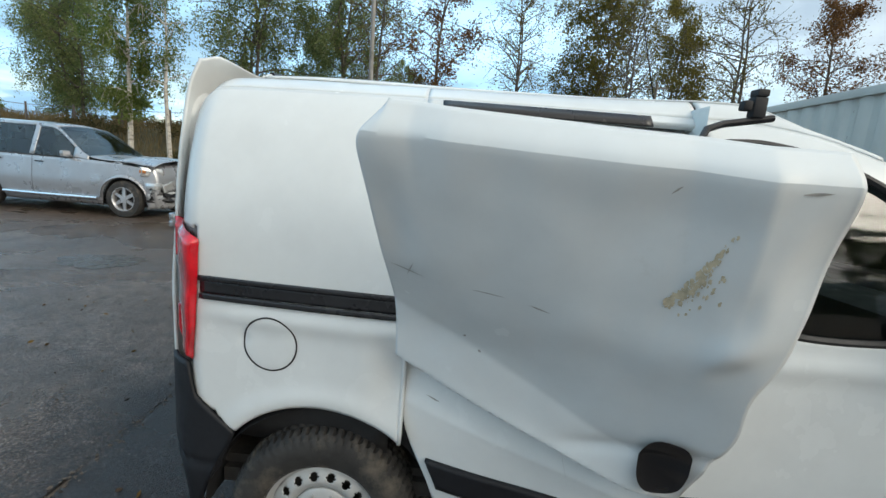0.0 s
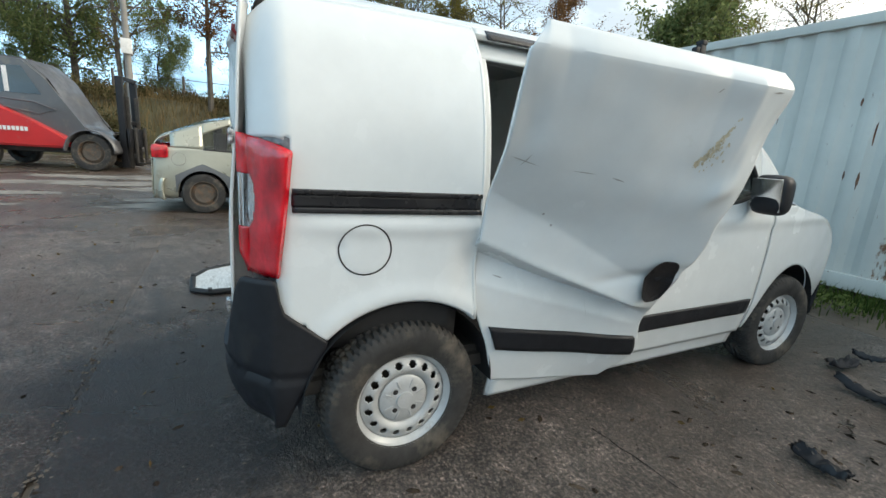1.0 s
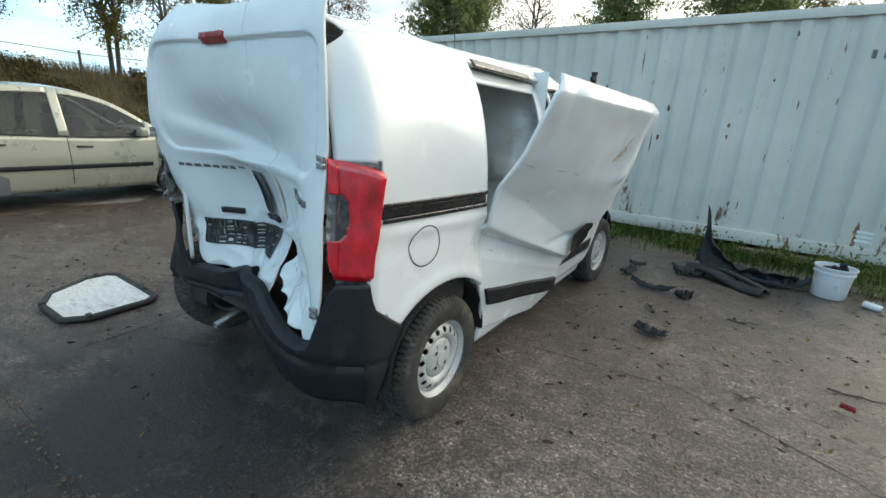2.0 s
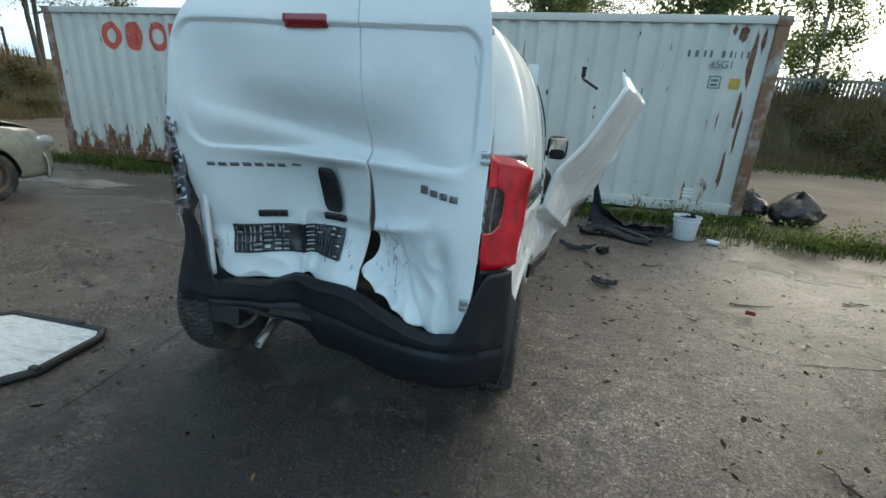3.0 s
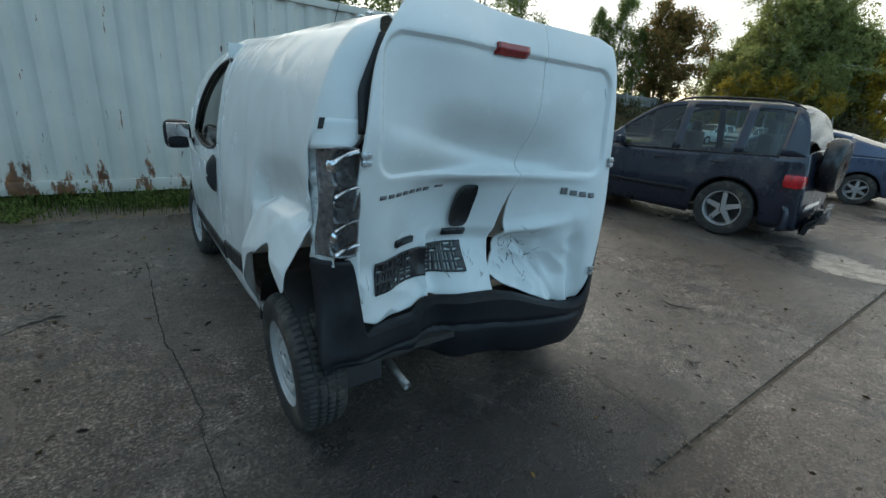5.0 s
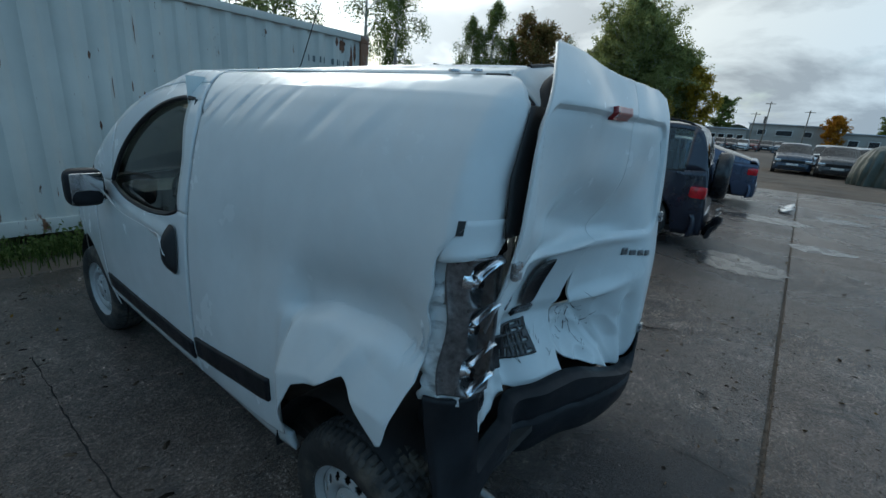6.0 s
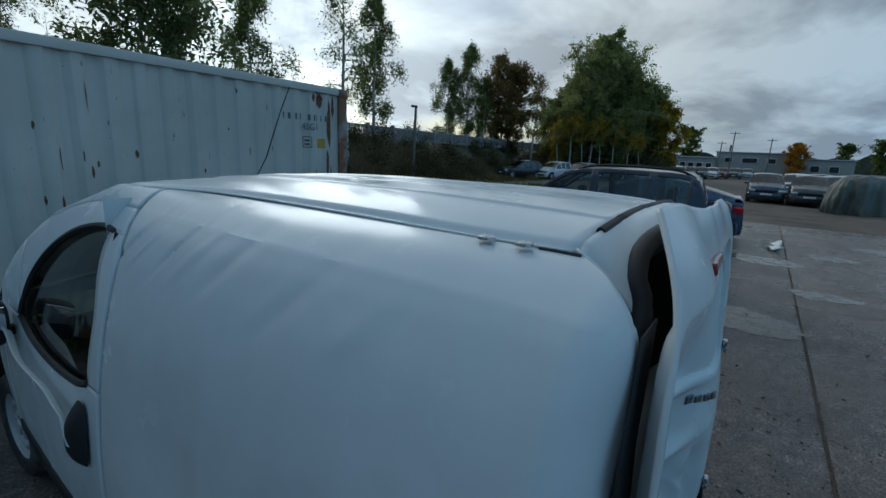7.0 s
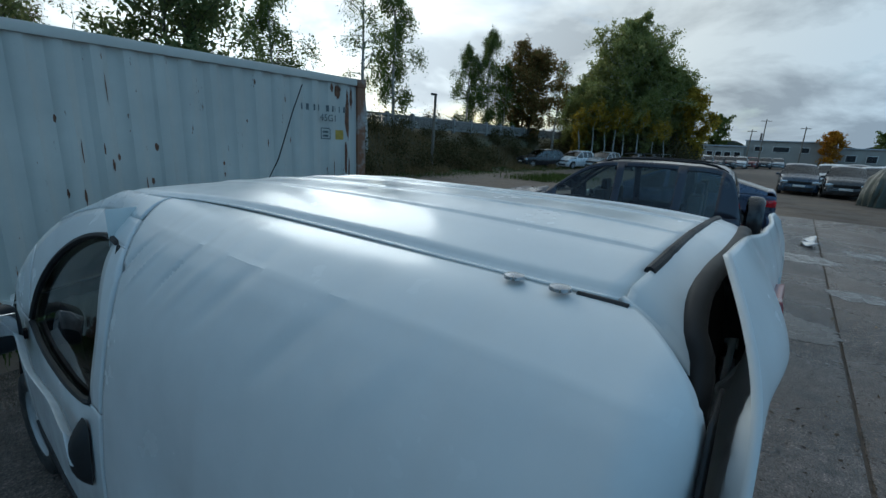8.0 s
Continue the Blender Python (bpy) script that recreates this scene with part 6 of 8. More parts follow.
patch(bm, lambda u, v: Vector((lerp(-0.72, 0.45, u), -0.86 - 0.10 * nz((u * 4, v, 0), 1.6) - 0.12 * v, 0.20 + 0.28 * v + 0.08 * nz((u * 3, v * 2, 4), 2))), 20, 6)
part("hanging_bumper", bm, GLOSSBLACK, sv, "torn hanging rear bumper", solid=0.02)
bm = bmesh.new()
patch(bm, lambda u, v: Vector((lerp(-0.86, 0.30, u), lerp(2.10, 3.02, v), 1.08 + 0.10 * math.sin(2.6 * v + u) + 0.05 * nz((u * 3, v * 3, 0), 2) - 0.10 * v * v)), 16, 14)
part("crumpled_bonnet", bm, NAVY, sv, "buckled bonnet", solid=0.012)
bm = bmesh.new()
patch(bm, lambda u, v: sfl(lerp(1.86, 2.78, u), 0.36 + (0.42 + 0.05 * v) * math.sin(math.pi * lerp(0.22, 0.95, u)) + 0.03, -1, 0.01 + 0.07 * v), 20, 4)
part("torn_wing", bm, GLOSSBLACK, sv, "torn black wing edge", solid=0.01)

# slate blue liftback behind it
lift_top = ((-0.85, 0.30), (-0.84, 0.60), (-0.80, 0.98), (-0.60, 1.08), (0.0, 1.25), (0.6, 1.42), (1.2, 1.48), (1.7, 1.40), (2.5, 1.05), (2.8, 0.95), (3.3, 0.78), (3.45, 0.50), (3.47, 0.30))
lift_belt = lambda y: spl(y, ((-0.85, 1.0), (0.5, 0.98), (2.5, 0.92), (3.4, 0.75)))
lc, lcb, *_ = car("liftback_car", "slate blue liftback with a broken rear bumper", "car", BLUE, pose(12.05, 0.58, 0, 0, 0, 3), 2.70, 0.85, 0.80, 0.87, lift_top, lift_belt, (1.6, 2.55), (-0.62, 0.35),
                  [(0.35, 0.75), (0.82, 1.45), (1.55, 2.25)], 0.32, steel=False, spokes=6, strip=False)
bm = bmesh.new()
patch(bm, lambda u, v: Vector((lerp(-0.75, 0.4, u), -1.30 - 0.25 * v + 0.05 * math.sin(5 * u), 0.02 + 0.10 * abs(math.sin(3 * u + 2 * v)) * v)), 14, 4)
tagged(part("fallen_bumper", bm, LAMPGLASS, None, solid=0.012), "pale torn bumper piece lying on the ground", "debris").matrix_world = pose(11.65, 0.42, 0.0, 0, 0, 5)

# silver pick-up with smashed nose
pick_top = ((-1.10, 0.45), (-1.08, 0.80), (-1.02, 1.10), (-0.90, 1.66), (-0.75, 1.74), (0.2, 1.76), (1.2, 1.75), (1.55, 1.68), (2.2, 1.22), (2.45, 1.14), (3.2, 1.10), (3.55, 1.02), (3.62, 0.80), (3.64, 0.50))
pick_belt = lambda y: spl(y, ((-1.1, 1.15), (1.0, 1.12), (2.4, 1.10), (3.6, 1.0)))
pk, pkb, pfl, *_ = car("pickup_car", "silver pick-up with a smashed front and flat tyre", "car", SILVER, pose(-7.62, -9.12, 0, 0, 0, -3), 3.0, 1.10, 0.64, 0.89, pick_top, pick_belt, (1.52, 2.30), (-0.98, -0.88),
                       [(-0.7, 0.15), (0.25, 1.05), (1.15, 1.98)], 0.37, strip=False, spokes=6, glazing=PANE)
bm = bmesh.new()
patch(bm, lambda u, v: Vector((lerp(-0.82, 0.82, u), lerp(2.35, 3.66, v), 1.13 + 0.11 * sm(0.0, 0.55, v) - 0.05 * sm(0.6, 1.0, v) + 0.022 * nz((u * 3, v * 3, 1), 2) - 0.13 * abs(2 * u - 1) ** 3 - 0.06 * max(0.0, 1 - abs(v - 0.62 + 0.15 * u) / 0.06))), 30, 30)
part("buckled_bonnet", bm, SILVER, pk, "buckled bonnet standing open", solid=0.012, angle=25)
bm = bmesh.new(); box(bm, (0.0, 3.42, 0.74), (1.25, 0.06, 0.46), 0.01)
part("radiator", bm, DARKMETAL, pk, "bent dark radiator")
bm = bmesh.new(); tube(bm, [(-0.70, 3.46, 0.55), (-0.2, 3.58, 0.56), (0.35, 3.62, 0.50), (0.78, 3.52, 0.58)], 0.045, 8)
part("bumper_beam", bm, STEEL, pk, "bent bare bumper beam")
bm = bmesh.new()
patch(bm, lambda u, v: Vector((lerp(-0.85, 0.86, u), 3.52 + 0.16 * math.sin(math.pi * u) + 0.14 * nz((u * 5, v * 2, 3), 1.8), lerp(0.34, 0.62 + 0.06 * nz((u * 6, 0, 2), 1.5), v))), 40, 8, keep=lambda u, v: nz((u * 6, v * 2, 9), 1.6) < 0.22)
part("torn_bumper", bm, PLASTIC, pk, "torn dark front bumper", solid=0.012, angle=20)
for k in range(7):
    rr = random.Random(40 + k)
    bm = bmesh.new()
    pts = [Vector((rr.uniform(-0.7, 0.8), rr.uniform(3.45, 3.68), rr.uniform(0.45, 0.95)))]
    for _ in range(4):
        pts.append(pts[-1] + Vector((rr.uniform(-0.14, 0.14), rr.uniform(-0.05, 0.06), rr.uniform(-0.12, 0.05))))
    tube(bm, pts, rr.uniform(0.008, 0.022), 6)
    part("hanging_hose", bm, SEAL, pk)
for sx_ in (1, -1):
    bm = bmesh.new()
    patch(bm, lambda u, v: Vector((sx_ * lerp(0.50, 0.86, u), 3.60 - 0.20 * u ** 2 - 0.03 * (2 * v - 1) ** 2, lerp(0.84, 1.02, v) + 0.02 * u)), 12, 8, flip=sx_ < 0)
    part("broken_headlight", bm, LAMPGLASS, pk, "loose clear headlight", solid=0.02)
bm = bmesh.new(); box(bm, (0.84, 3.42, 0.95), (0.04, 0.12, 0.07), 0.015)
part("indicator", bm, AMBER, pk, "amber indicator lens")
bm = bmesh.new(); box(bm, (0.50, 3.70, 0.66), (0.34, 0.03, 0.16), 0.02, Matrix.Rotation(0.3, 4, "Y"))
part("bumper_piece", bm, LAMPGLASS, pk)
for sx_ in (1, -1):
    bm = bmesh.new()
    patch(bm, lambda u, v: pfl(3.0 - 0.47 * math.cos(math.pi * u), 0.37 + (0.43 + 0.06 * v) * math.sin(math.pi * u), sx_, 0.035 - 0.03 * v), 24, 4, flip=sx_ < 0)
    part("wheel_arch_flare", bm, SILVER, pk, solid=0.015)
bm = bmesh.new(); tube(bm, [(0.90, 0.5, 0.36), (0.93, 1.2, 0.36), (0.93, 1.9, 0.36), (0.90, 2.5, 0.36)], 0.035, 10)
part("side_step", bm, CHROME, pk, "chrome side step")


# rough-terrain fork-lift truck
def forklift():
    red = paint("forklift_red", (0.52, 0.02, 0.02), 0.0, amt=0.3, rough=0.4)
    gry = paint("forklift_grey", (0.085, 0.085, 0.09), 0.0, amt=0.3, rough=0.45)
    c = tagged(root("forklift_truck", pose(-13.85, -5.75, 0, 0, 0, -13)), "red and grey rough-terrain forklift truck with a black mast", "forklift")
    bm = bmesh.new()
    prof = [(-0.75, 0.55), (-0.75, 1.45), (-0.55, 1.62), (0.35, 1.60), (1.10, 1.25), (1.95, 0.80), (1.95, 0.55)]
    for s in (0.95, -0.95):
        vs = [bm.verts.new((s, y, z)) for y, z in prof]
        bm.faces.new(vs if s > 0 else vs[::-1])
    vs = list(bm.verts)
    n = len(prof)
    for k in range(n):
        bm.faces.new((vs[k], vs[n + k], vs[n + (k + 1) % n], vs[(k + 1) % n]))
    bmesh.ops.bevel(bm, geom=list(bm.edges), offset=0.05, segments=3, affect="EDGES")
    part("engine_hood", bm, red, c, "red engine hood")
    bm = bmesh.new()
    prof = [(0.05, 1.55), (0.10, 2.62), (0.35, 2.74), (1.05, 2.70), (1.50, 2.30), (2.15, 1.15), (2.45, 0.90), (1.80, 0.72), (1.10, 1.25)]
    for s in (0.72, -0.72):
        vs = [bm.verts.new((s, y, z)) for y, z in prof]
        bm.faces.new(vs if s > 0 else vs[::-1])
    vs = list(bm.verts); n = len(prof)
    for k in range(n):
        bm.faces.new((vs[k], vs[n + k], vs[n + (k + 1) % n], vs[(k + 1) % n]))
    bmesh.ops.bevel(bm, geom=list(bm.edges), offset=0.05, segments=3, affect="EDGES")
    cab = part("cab", bm, gry, c, "grey cab")
    for s in (0.735, -0.735):
        bm = bmesh.new()
        vs = [bm.verts.new((s, y, z)) for y, z in ((0.28, 1.85), (0.28, 2.50), (1.02, 2.50), (1.38, 1.85))]
        bm.faces.new(vs if s > 0 else vs[::-1])
        part("cab_window", bm, PANE_DARK, cab)
        bm = bmesh.new()
        box(bm, (s, 0.66, 2.17), (0.012, 0.10, 0.60), 0.004)
        part("window_bar", bm, WHITEMARK, cab)
        bm = bmesh.new()
        tube(bm, [(s, 0.38, 1.72), (s, 1.2, 1.66), (s, 1.65, 1.50), (s, 1.3, 1.38), (s, 0.45, 1.52), (s, 0.38, 1.72)], 0.02, 6)
        part("door_pressing", bm, gry, cab)
    bm = bmesh.new()
    for k in range(8):
        box(bm, (0.965, 0.45 + 0.09 * k, 0.98), (0.006, 0.065, 0.10))
    part("white_lettering", bm, WHITEMARK, c, "white brand lettering as bars")
    for s in (1, -1):
        alloy(c, pose(s * 0.80, 0.0, 0.40, 0, 0, 0 if s > 0 else 180), 0.40, 0.26, steel=True)
        alloy(c, pose(s * 0.85, 2.45, 0.48, 0, 0, 0 if s > 0 else 180), 0.48, 0.34, steel=True)
        bm = bmesh.new()
        patch(bm, lambda u, v: Vector((s * lerp(0.62, 1.06, v), 2.45 - 0.55 * math.cos(math.pi * u), 0.48 + 0.55 * math.sin(math.pi * u))), 20, 2)
        part("mudguard", bm, gry, c, solid=0.03)
        bm = bmesh.new()
        box(bm, (s * 0.42, 3.00, 1.30), (0.12, 0.16, 2.4), 0.015)
        part("mast_rail", bm, PLASTIC, c)
        bm = bmesh.new()
        box(bm, (s * 0.30, 3.10, 1.05), (0.07, 0.10, 1.9), 0.01)
        part("mast_chain", bm, DARKMETAL, c)
        bm = bmesh.new()
        box(bm, (s * 0.30, 3.25, 0.70), (0.12, 0.05, 1.0), 0.01)
        box(bm, (s * 0.30, 3.80, 0.22), (0.12, 1.1, 0.05), 0.01)
        part("fork", bm, DARKMETAL, c)
    bm = bmesh.new()
    for z in (0.4, 1.3, 2.45):
        box(bm, (0, 3.02, z), (0.9, 0.10, 0.10), 0.01)
        part("mast_crossbar", bm, PLASTIC, c)
        bm = bmesh.new()
    box(bm, (0, 3.17, 0.9), (1.1, 0.06, 0.5), 0.01)
    part("carriage", bm, PLASTIC, c)
    bm = bmesh.new()
    box(bm, (0, 1.2, 0.60), (1.5, 3.2, 0.35), 0.04)
    part("chassis", bm, DARKMETAL, c)


forklift()

# parked rows far across the yard
ROW = "parked cars across the yard"
small_top = ((-0.70, 0.30), (-0.69, 0.60), (-0.65, 1.05), (-0.45, 1.38), (0.0, 1.50), (0.9, 1.50), (1.4, 1.40), (2.1, 1.02), (2.9, 0.85), (3.1, 0.65), (3.2, 0.30))
small_belt = lambda y: spl(y, ((-0.7, 0.98), (1.5, 0.93), (3.2, 0.80)))
tones = [("black", "black parked car", (0.02, 0.02, 0.024)), ("white", "white parked car", (0.62, 0.63, 0.63)), ("grey", "dark grey parked car", (0.035, 0.038, 0.042)), ("blue", "dark blue parked car", (0.025, 0.045, 0.075)),
         ("silver", "silver parked car", (0.36, 0.37, 0.38)), ("red", "dark red parked car", (0.16, 0.02, 0.02))]
protos = {}
spots = [("blue", 30.6, -0.62, 92), ("grey", 30.2, -2.55, 89), ("white", 35.5, -2.2, 90), ("silver", 33.8, -4.0, 92), ("grey", 37.5, -2.4, 90), ("white", 38.0, -5.0, 88), ("black", 41.5, -3.8, 90), ("silver", 42.0, -6.2, 90),
         ("black", 35.2, 16.3, 60), ("white", 38.0, 14.6, 75), ("silver", 40.0, 12.9, 80), ("blue", 43.0, 11.5, 85), ("grey", 46.0, 10.9, 80), ("white", 49.0, 9.9, 80), ("white", 52.5, 9.1, 95), ("black", 56.0, 8.4, 90), ("silver", 59.5, 8.0, 90),
         ("grey", 64.0, 7.4, 90), ("black", 68.0, 6.6, 92), ("white", 72.0, 5.6, 90), ("red", 75.0, 4.6, 88), ("grey", 78.0, 3.2, 90), ("silver", 81.0, 1.8, 90), ("black", 60.0, 11.5, 90), ("silver", 66.0, 10.6, 90), ("white", 71.0, 9.8, 90)]
for tone, x, y, a in spots:
    lab, col = next((l, c) for t, l, c in tones if t == tone)
    if tone not in protos:
        protos[tone] = car("parked_car", lab + " in a row on bare soil", "car", paint(tone + "_paint", col, 0.2), pose(x, y, -0.02, 0, 0, a), 2.5, 0.70, 0.70, 0.86, small_top, small_belt,
                           (1.3, 2.15), (-0.62, -0.30), [(-0.2, 0.5), (0.58, 1.1), (1.18, 1.9)], 0.31, low=tone not in ("blue", "grey"), strip=False, group=ROW)[0]
        for nm, w, h, z, mt in (("grille", 0.95, 0.11, 0.66, SEAL), ("air_intake", 1.15, 0.13, 0.36, SEAL), ("number_plate", 0.50, 0.10, 0.49, WHITEMARK)):
            bm = bmesh.new()
            box(bm, (0, 3.215 + 0.01 * (nm == "number_plate"), z), (w, 0.05, h), 0.012)
            part(nm, bm, mt, protos[tone])
    else:
        copy_thing(protos[tone], pose(x, y, -0.02, 0, 0, a))


# ---- banks, fences, poles ----
def leafmat(name, c0, c1, trans=0.35):
    m = bpy.data.materials.new(name)
    m.use_nodes = True
    n, l = m.node_tree.nodes, m.node_tree.links
    n.clear()
    o, mx, df, tr = (n.new("ShaderNode" + k) for k in ("OutputMaterial", "MixShader", "BsdfDiffuse", "BsdfTranslucent"))
    g, r = n.new("ShaderNodeNewGeometry"), n.new("ShaderNodeValToRGB")
    r.color_ramp.elements[0].color, r.color_ramp.elements[1].color = (*c0, 1), (*c1, 1)
    l.new(g.outputs["Random Per Island"], r.inputs[0])
    l.new(r.outputs[0], df.inputs[0]); l.new(r.outputs[0], tr.inputs[0])
    mx.inputs[0].default_value = trans
    l.new(df.outputs[0], mx.inputs[1]); l.new(tr.outputs[0], mx.inputs[2]); l.new(mx.outputs[0], o.inputs[0])
    return m


LEAF_GREEN = leafmat("green_leaves", (0.08, 0.12, 0.035), (0.22, 0.26, 0.09), 0.62)
LEAF_DARK = leafmat("dark_green_leaves", (0.10, 0.145, 0.060), (0.25, 0.28, 0.12), 0.6)
LEAF_POPLAR = leafmat("pale_green_leaves", (0.20, 0.24, 0.085), (0.40, 0.40, 0.16), 0.6)
LEAF_BROWN = leafmat("brown_leaves", (0.09, 0.045, 0.022), (0.20, 0.11, 0.05))
LEAF_YELLOW = leafmat("yellow_leaves", (0.24, 0.20, 0.04), (0.50, 0.34, 0.05), 0.5)
LEAF_OLIVE = leafmat("olive_leaves", (0.08, 0.09, 0.028), (0.21, 0.17, 0.05), 0.45)
LEAF_RUSSET = leafmat("russet_leaves", (0.13, 0.13, 0.045), (0.27, 0.15, 0.06), 0.5)
LEAF_ORANGE = leafmat("orange_leaves", (0.30, 0.13, 0.02), (0.45, 0.22, 0.03))
SCRUB = leafmat("scrub_leaves", (0.045, 0.050, 0.022), (0.13, 0.105, 0.055), 0.25)
GRASS = leafmat("grass_blades", (0.03, 0.055, 0.015), (0.11, 0.14, 0.04))
DRYGRASS = leafmat("dry_grass_blades", (0.12, 0.10, 0.05), (0.24, 0.17, 0.09))
BARK = mat("grey_bark", (0.085, 0.075, 0.062), 0.85, var=0.35, scale=6, bump=0.01, bscale=25)
BIRCH = mat("birch_bark", (0.42, 0.40, 0.36), 0.8, var=0.15, scale=5, dirt=(0.05, 0.045, 0.04), dirt_amt=0.5, dirt_scale=4, stretch=(1, 1, 3.0))
BANKSOIL = mat("overgrown_bank", (0.085, 0.075, 0.042), 0.95, var=0.4, scale=1.2, dirt=(0.05, 0.055, 0.025), dirt_amt=0.55, dirt_scale=0.4, bump=0.08, bscale=4)
CONCRETE = mat("grey_concrete", (0.24, 0.235, 0.22), 0.85, var=0.15, scale=3, dirt=(0.10, 0.095, 0.085), dirt_amt=0.45, dirt_scale=1.5, bump=0.004, bscale=40)
WOOD = mat("grey_pole_wood", (0.17, 0.145, 0.115), 0.85, var=0.25, scale=4, stretch=(6, 6, 0.6), bump=0.004, bscale=20)
FENCEMETAL = mat("rusty_fence_metal", (0.09, 0.075, 0.065), 0.7, var=0.3, scale=10)
RNG = np.random.default_rng(7)


def quads(name, centres, size, material, parent=None, rng=RNG, aspect=1.6, up=0.0):
    """Many small leaf blades, each a bent four-cornered leaf, in one mesh."""
    n = len(centres)
    a = rng.normal(size=(n, 3)); a /= np.linalg.norm(a, axis=1)[:, None]
    b = rng.normal(size=(n, 3)); b -= (a * b).sum(1)[:, None] * a; b /= np.linalg.norm(b, axis=1)[:, None]
    s = size * rng.uniform(0.55, 1.4, n)[:, None]
    c = np.asarray(centres)
    co = np.stack([c - a * s * aspect, c + b * s * 0.6, c + a * s * aspect, c - b * s * 0.6], 1).reshape(-1, 3)
    me = bpy.data.meshes.new(name)
    me.from_pydata(co.tolist(), [], np.arange(4 * n).reshape(-1, 4).tolist())
    me.materials.append(material)
    ob = new(name, me)
    ob.parent = parent
    return ob


def blades(name, feet, height, material, width=0.006, rng=RNG, lean=0.35):
    n = len(feet)
    f = np.asarray(feet)
    h = height * rng.uniform(0.4, 1.3, n)[:, None]
    d = rng.normal(size=(n, 3)); d[:, 2] = 0
    d /= np.linalg.norm(d, axis=1)[:, None]
    e = np.stack([-d[:, 1], d[:, 0], 0 * d[:, 0]], 1) * width
    z = np.array([0, 0, 1.0])
    mid, tip = f + z * h * 0.6 + d * h * lean * 0.3, f + z * h + d * h * lean
    co = np.stack([f - e, f + e, mid + e * 0.8, mid - e * 0.8, tip], 1).reshape(-1, 3)
    k = np.arange(n)[:, None] * 5
    faces = (k + np.array([0, 1, 2, 3])).tolist() + (k + np.array([3, 2, 4])).tolist()
    me = bpy.data.meshes.new(name)
    me.from_pydata(co.tolist(), [], faces)
    me.materials.append(material)
    return new(name, me)


BANK = 2.7


def bank_profile(d):
    """Height of the bank d metres past its foot."""
    return BANK * sm(0.0, 4.6, d) + 0.25 * sm(4, 9, d)


def bank_h(x, y):
    dl = -20.0 - x - 0.8 * math.sin(y * 0.21)
    dr = y - (15.2 + 0.10 * max(0, x - 8) + 0.5 * math.sin(x * 0.3))
    return max(bank_profile(dl), bank_profile(dr)) + 0.12 * nz((x, y, 0), 0.7)


bm = bmesh.new()
patch(bm, lambda u, v: (lambda x, y: Vector((x, y, bank_h(x, y) - 0.10)))(-34 + 15.0 * u, -45 + 95 * v), 26, 120)
tagged(part("bank", bm, BANKSOIL), "overgrown earth bank of scrub and dry grass", "bank", kind="structure")
bm = bmesh.new()
patch(bm, lambda u, v: (lambda x, y: Vector((x, y, bank_h(x, y) - 0.10)))(-19.0 + 104 * u, 14.4 + 18 * v), 150, 36)
tagged(part("bank", bm, BANKSOIL), "overgrown earth bank of scrub and dry grass", "bank", kind="structure")

rng = np.random.default_rng(3)


def scatter(n, area):
    out = []
    while len(out) < n:
        x, y = area(rng)
        z = bank_h(x, y)
        if z > 0.02:
            out.append((x, y, z - 0.12))
    return out


left_area = lambda r: (r.uniform(-27, -19.6), r.uniform(-32, 16))
right_area = lambda r: (r.uniform(-18, 62), r.uniform(15.0, 22.5))
for area, n, nm in ((left_area, 90, "left"), (right_area, 210, "right")):
    pts = []
    for x, y, z in scatter(n, area):
        w, h = rng.uniform(0.5, 1.2), rng.uniform(0.35, 1.15) * (0.55 if nm == "left" else 1.1)
        k = int(520 * w)
        p = rng.normal(size=(k, 3)) * (w * 0.42, w * 0.42, h * 0.40) + (x, y, z + h * 0.55)
        pts.append(p[p[:, 2] > z])
    tagged(quads("scrub", np.concatenate(pts), 0.050, SCRUB, rng=rng), "dense autumn scrub growing on the bank", "bushes", kind="stuff")
tagged(blades("bank_grass", scatter(26000, left_area), 0.55, DRYGRASS, 0.012, rng), "tall dry grass on the bank", "grass", kind="stuff")
tagged(blades("bank_grass", scatter(26000, lambda r: (r.uniform(2, 48), r.uniform(15, 20))), 0.45, DRYGRASS, 0.012, rng), "tall dry grass on the bank", "grass", kind="stuff")
tagged(blades("verge_grass", [(x, y, -0.03) for x, y in zip(rng.uniform(2, 46, 16000), 14.6 + rng.normal(0, 0.5, 16000) + 0.09 * np.maximum(0, rng.uniform(-6, 38, 16000)))], 0.14, GRASS, 0.009, rng),
       "green grass verge at the foot of the bank", "grass", kind="stuff")


def post_fence():
    fc = tagged(root("wire_fence"), "rusty wire fence with steel posts on the bank", "fence")
    bm = bmesh.new(); tube(bm, [(0, 0, 0), (0, 0, 1.25)], 0.06, 6)
    me = finish(bm, "post", FENCEMETAL)
    ys = np.arange(-34, 17, 2.9)
    for y in ys:
        ob = new("post", me); ob.location = (-24.6, y, bank_h(-24.6, y) - 0.15); ob.parent = fc
    for a, b in zip(ys, ys[1:]):
        bm = bmesh.new()
        za, zb = bank_h(-24.6, a) - 0.1, bank_h(-24.6, b) - 0.1
        for k in (0.15, 0.6, 1.05):
            tube(bm, [(-24.6, a, za + k), (-24.6, b, zb + k)], 0.016 if k > 1 else 0.007, 4)
        for k in range(1, 20):
            t = k / 20
            tube(bm, [(-24.6, lerp(a, b, t), lerp(za, zb, t) + 0.1), (-24.6, lerp(a, b, t), lerp(za, zb, t) + 1.05)], 0.004, 3)
        part("mesh_panel", bm, FENCEMETAL, fc)


post_fence()


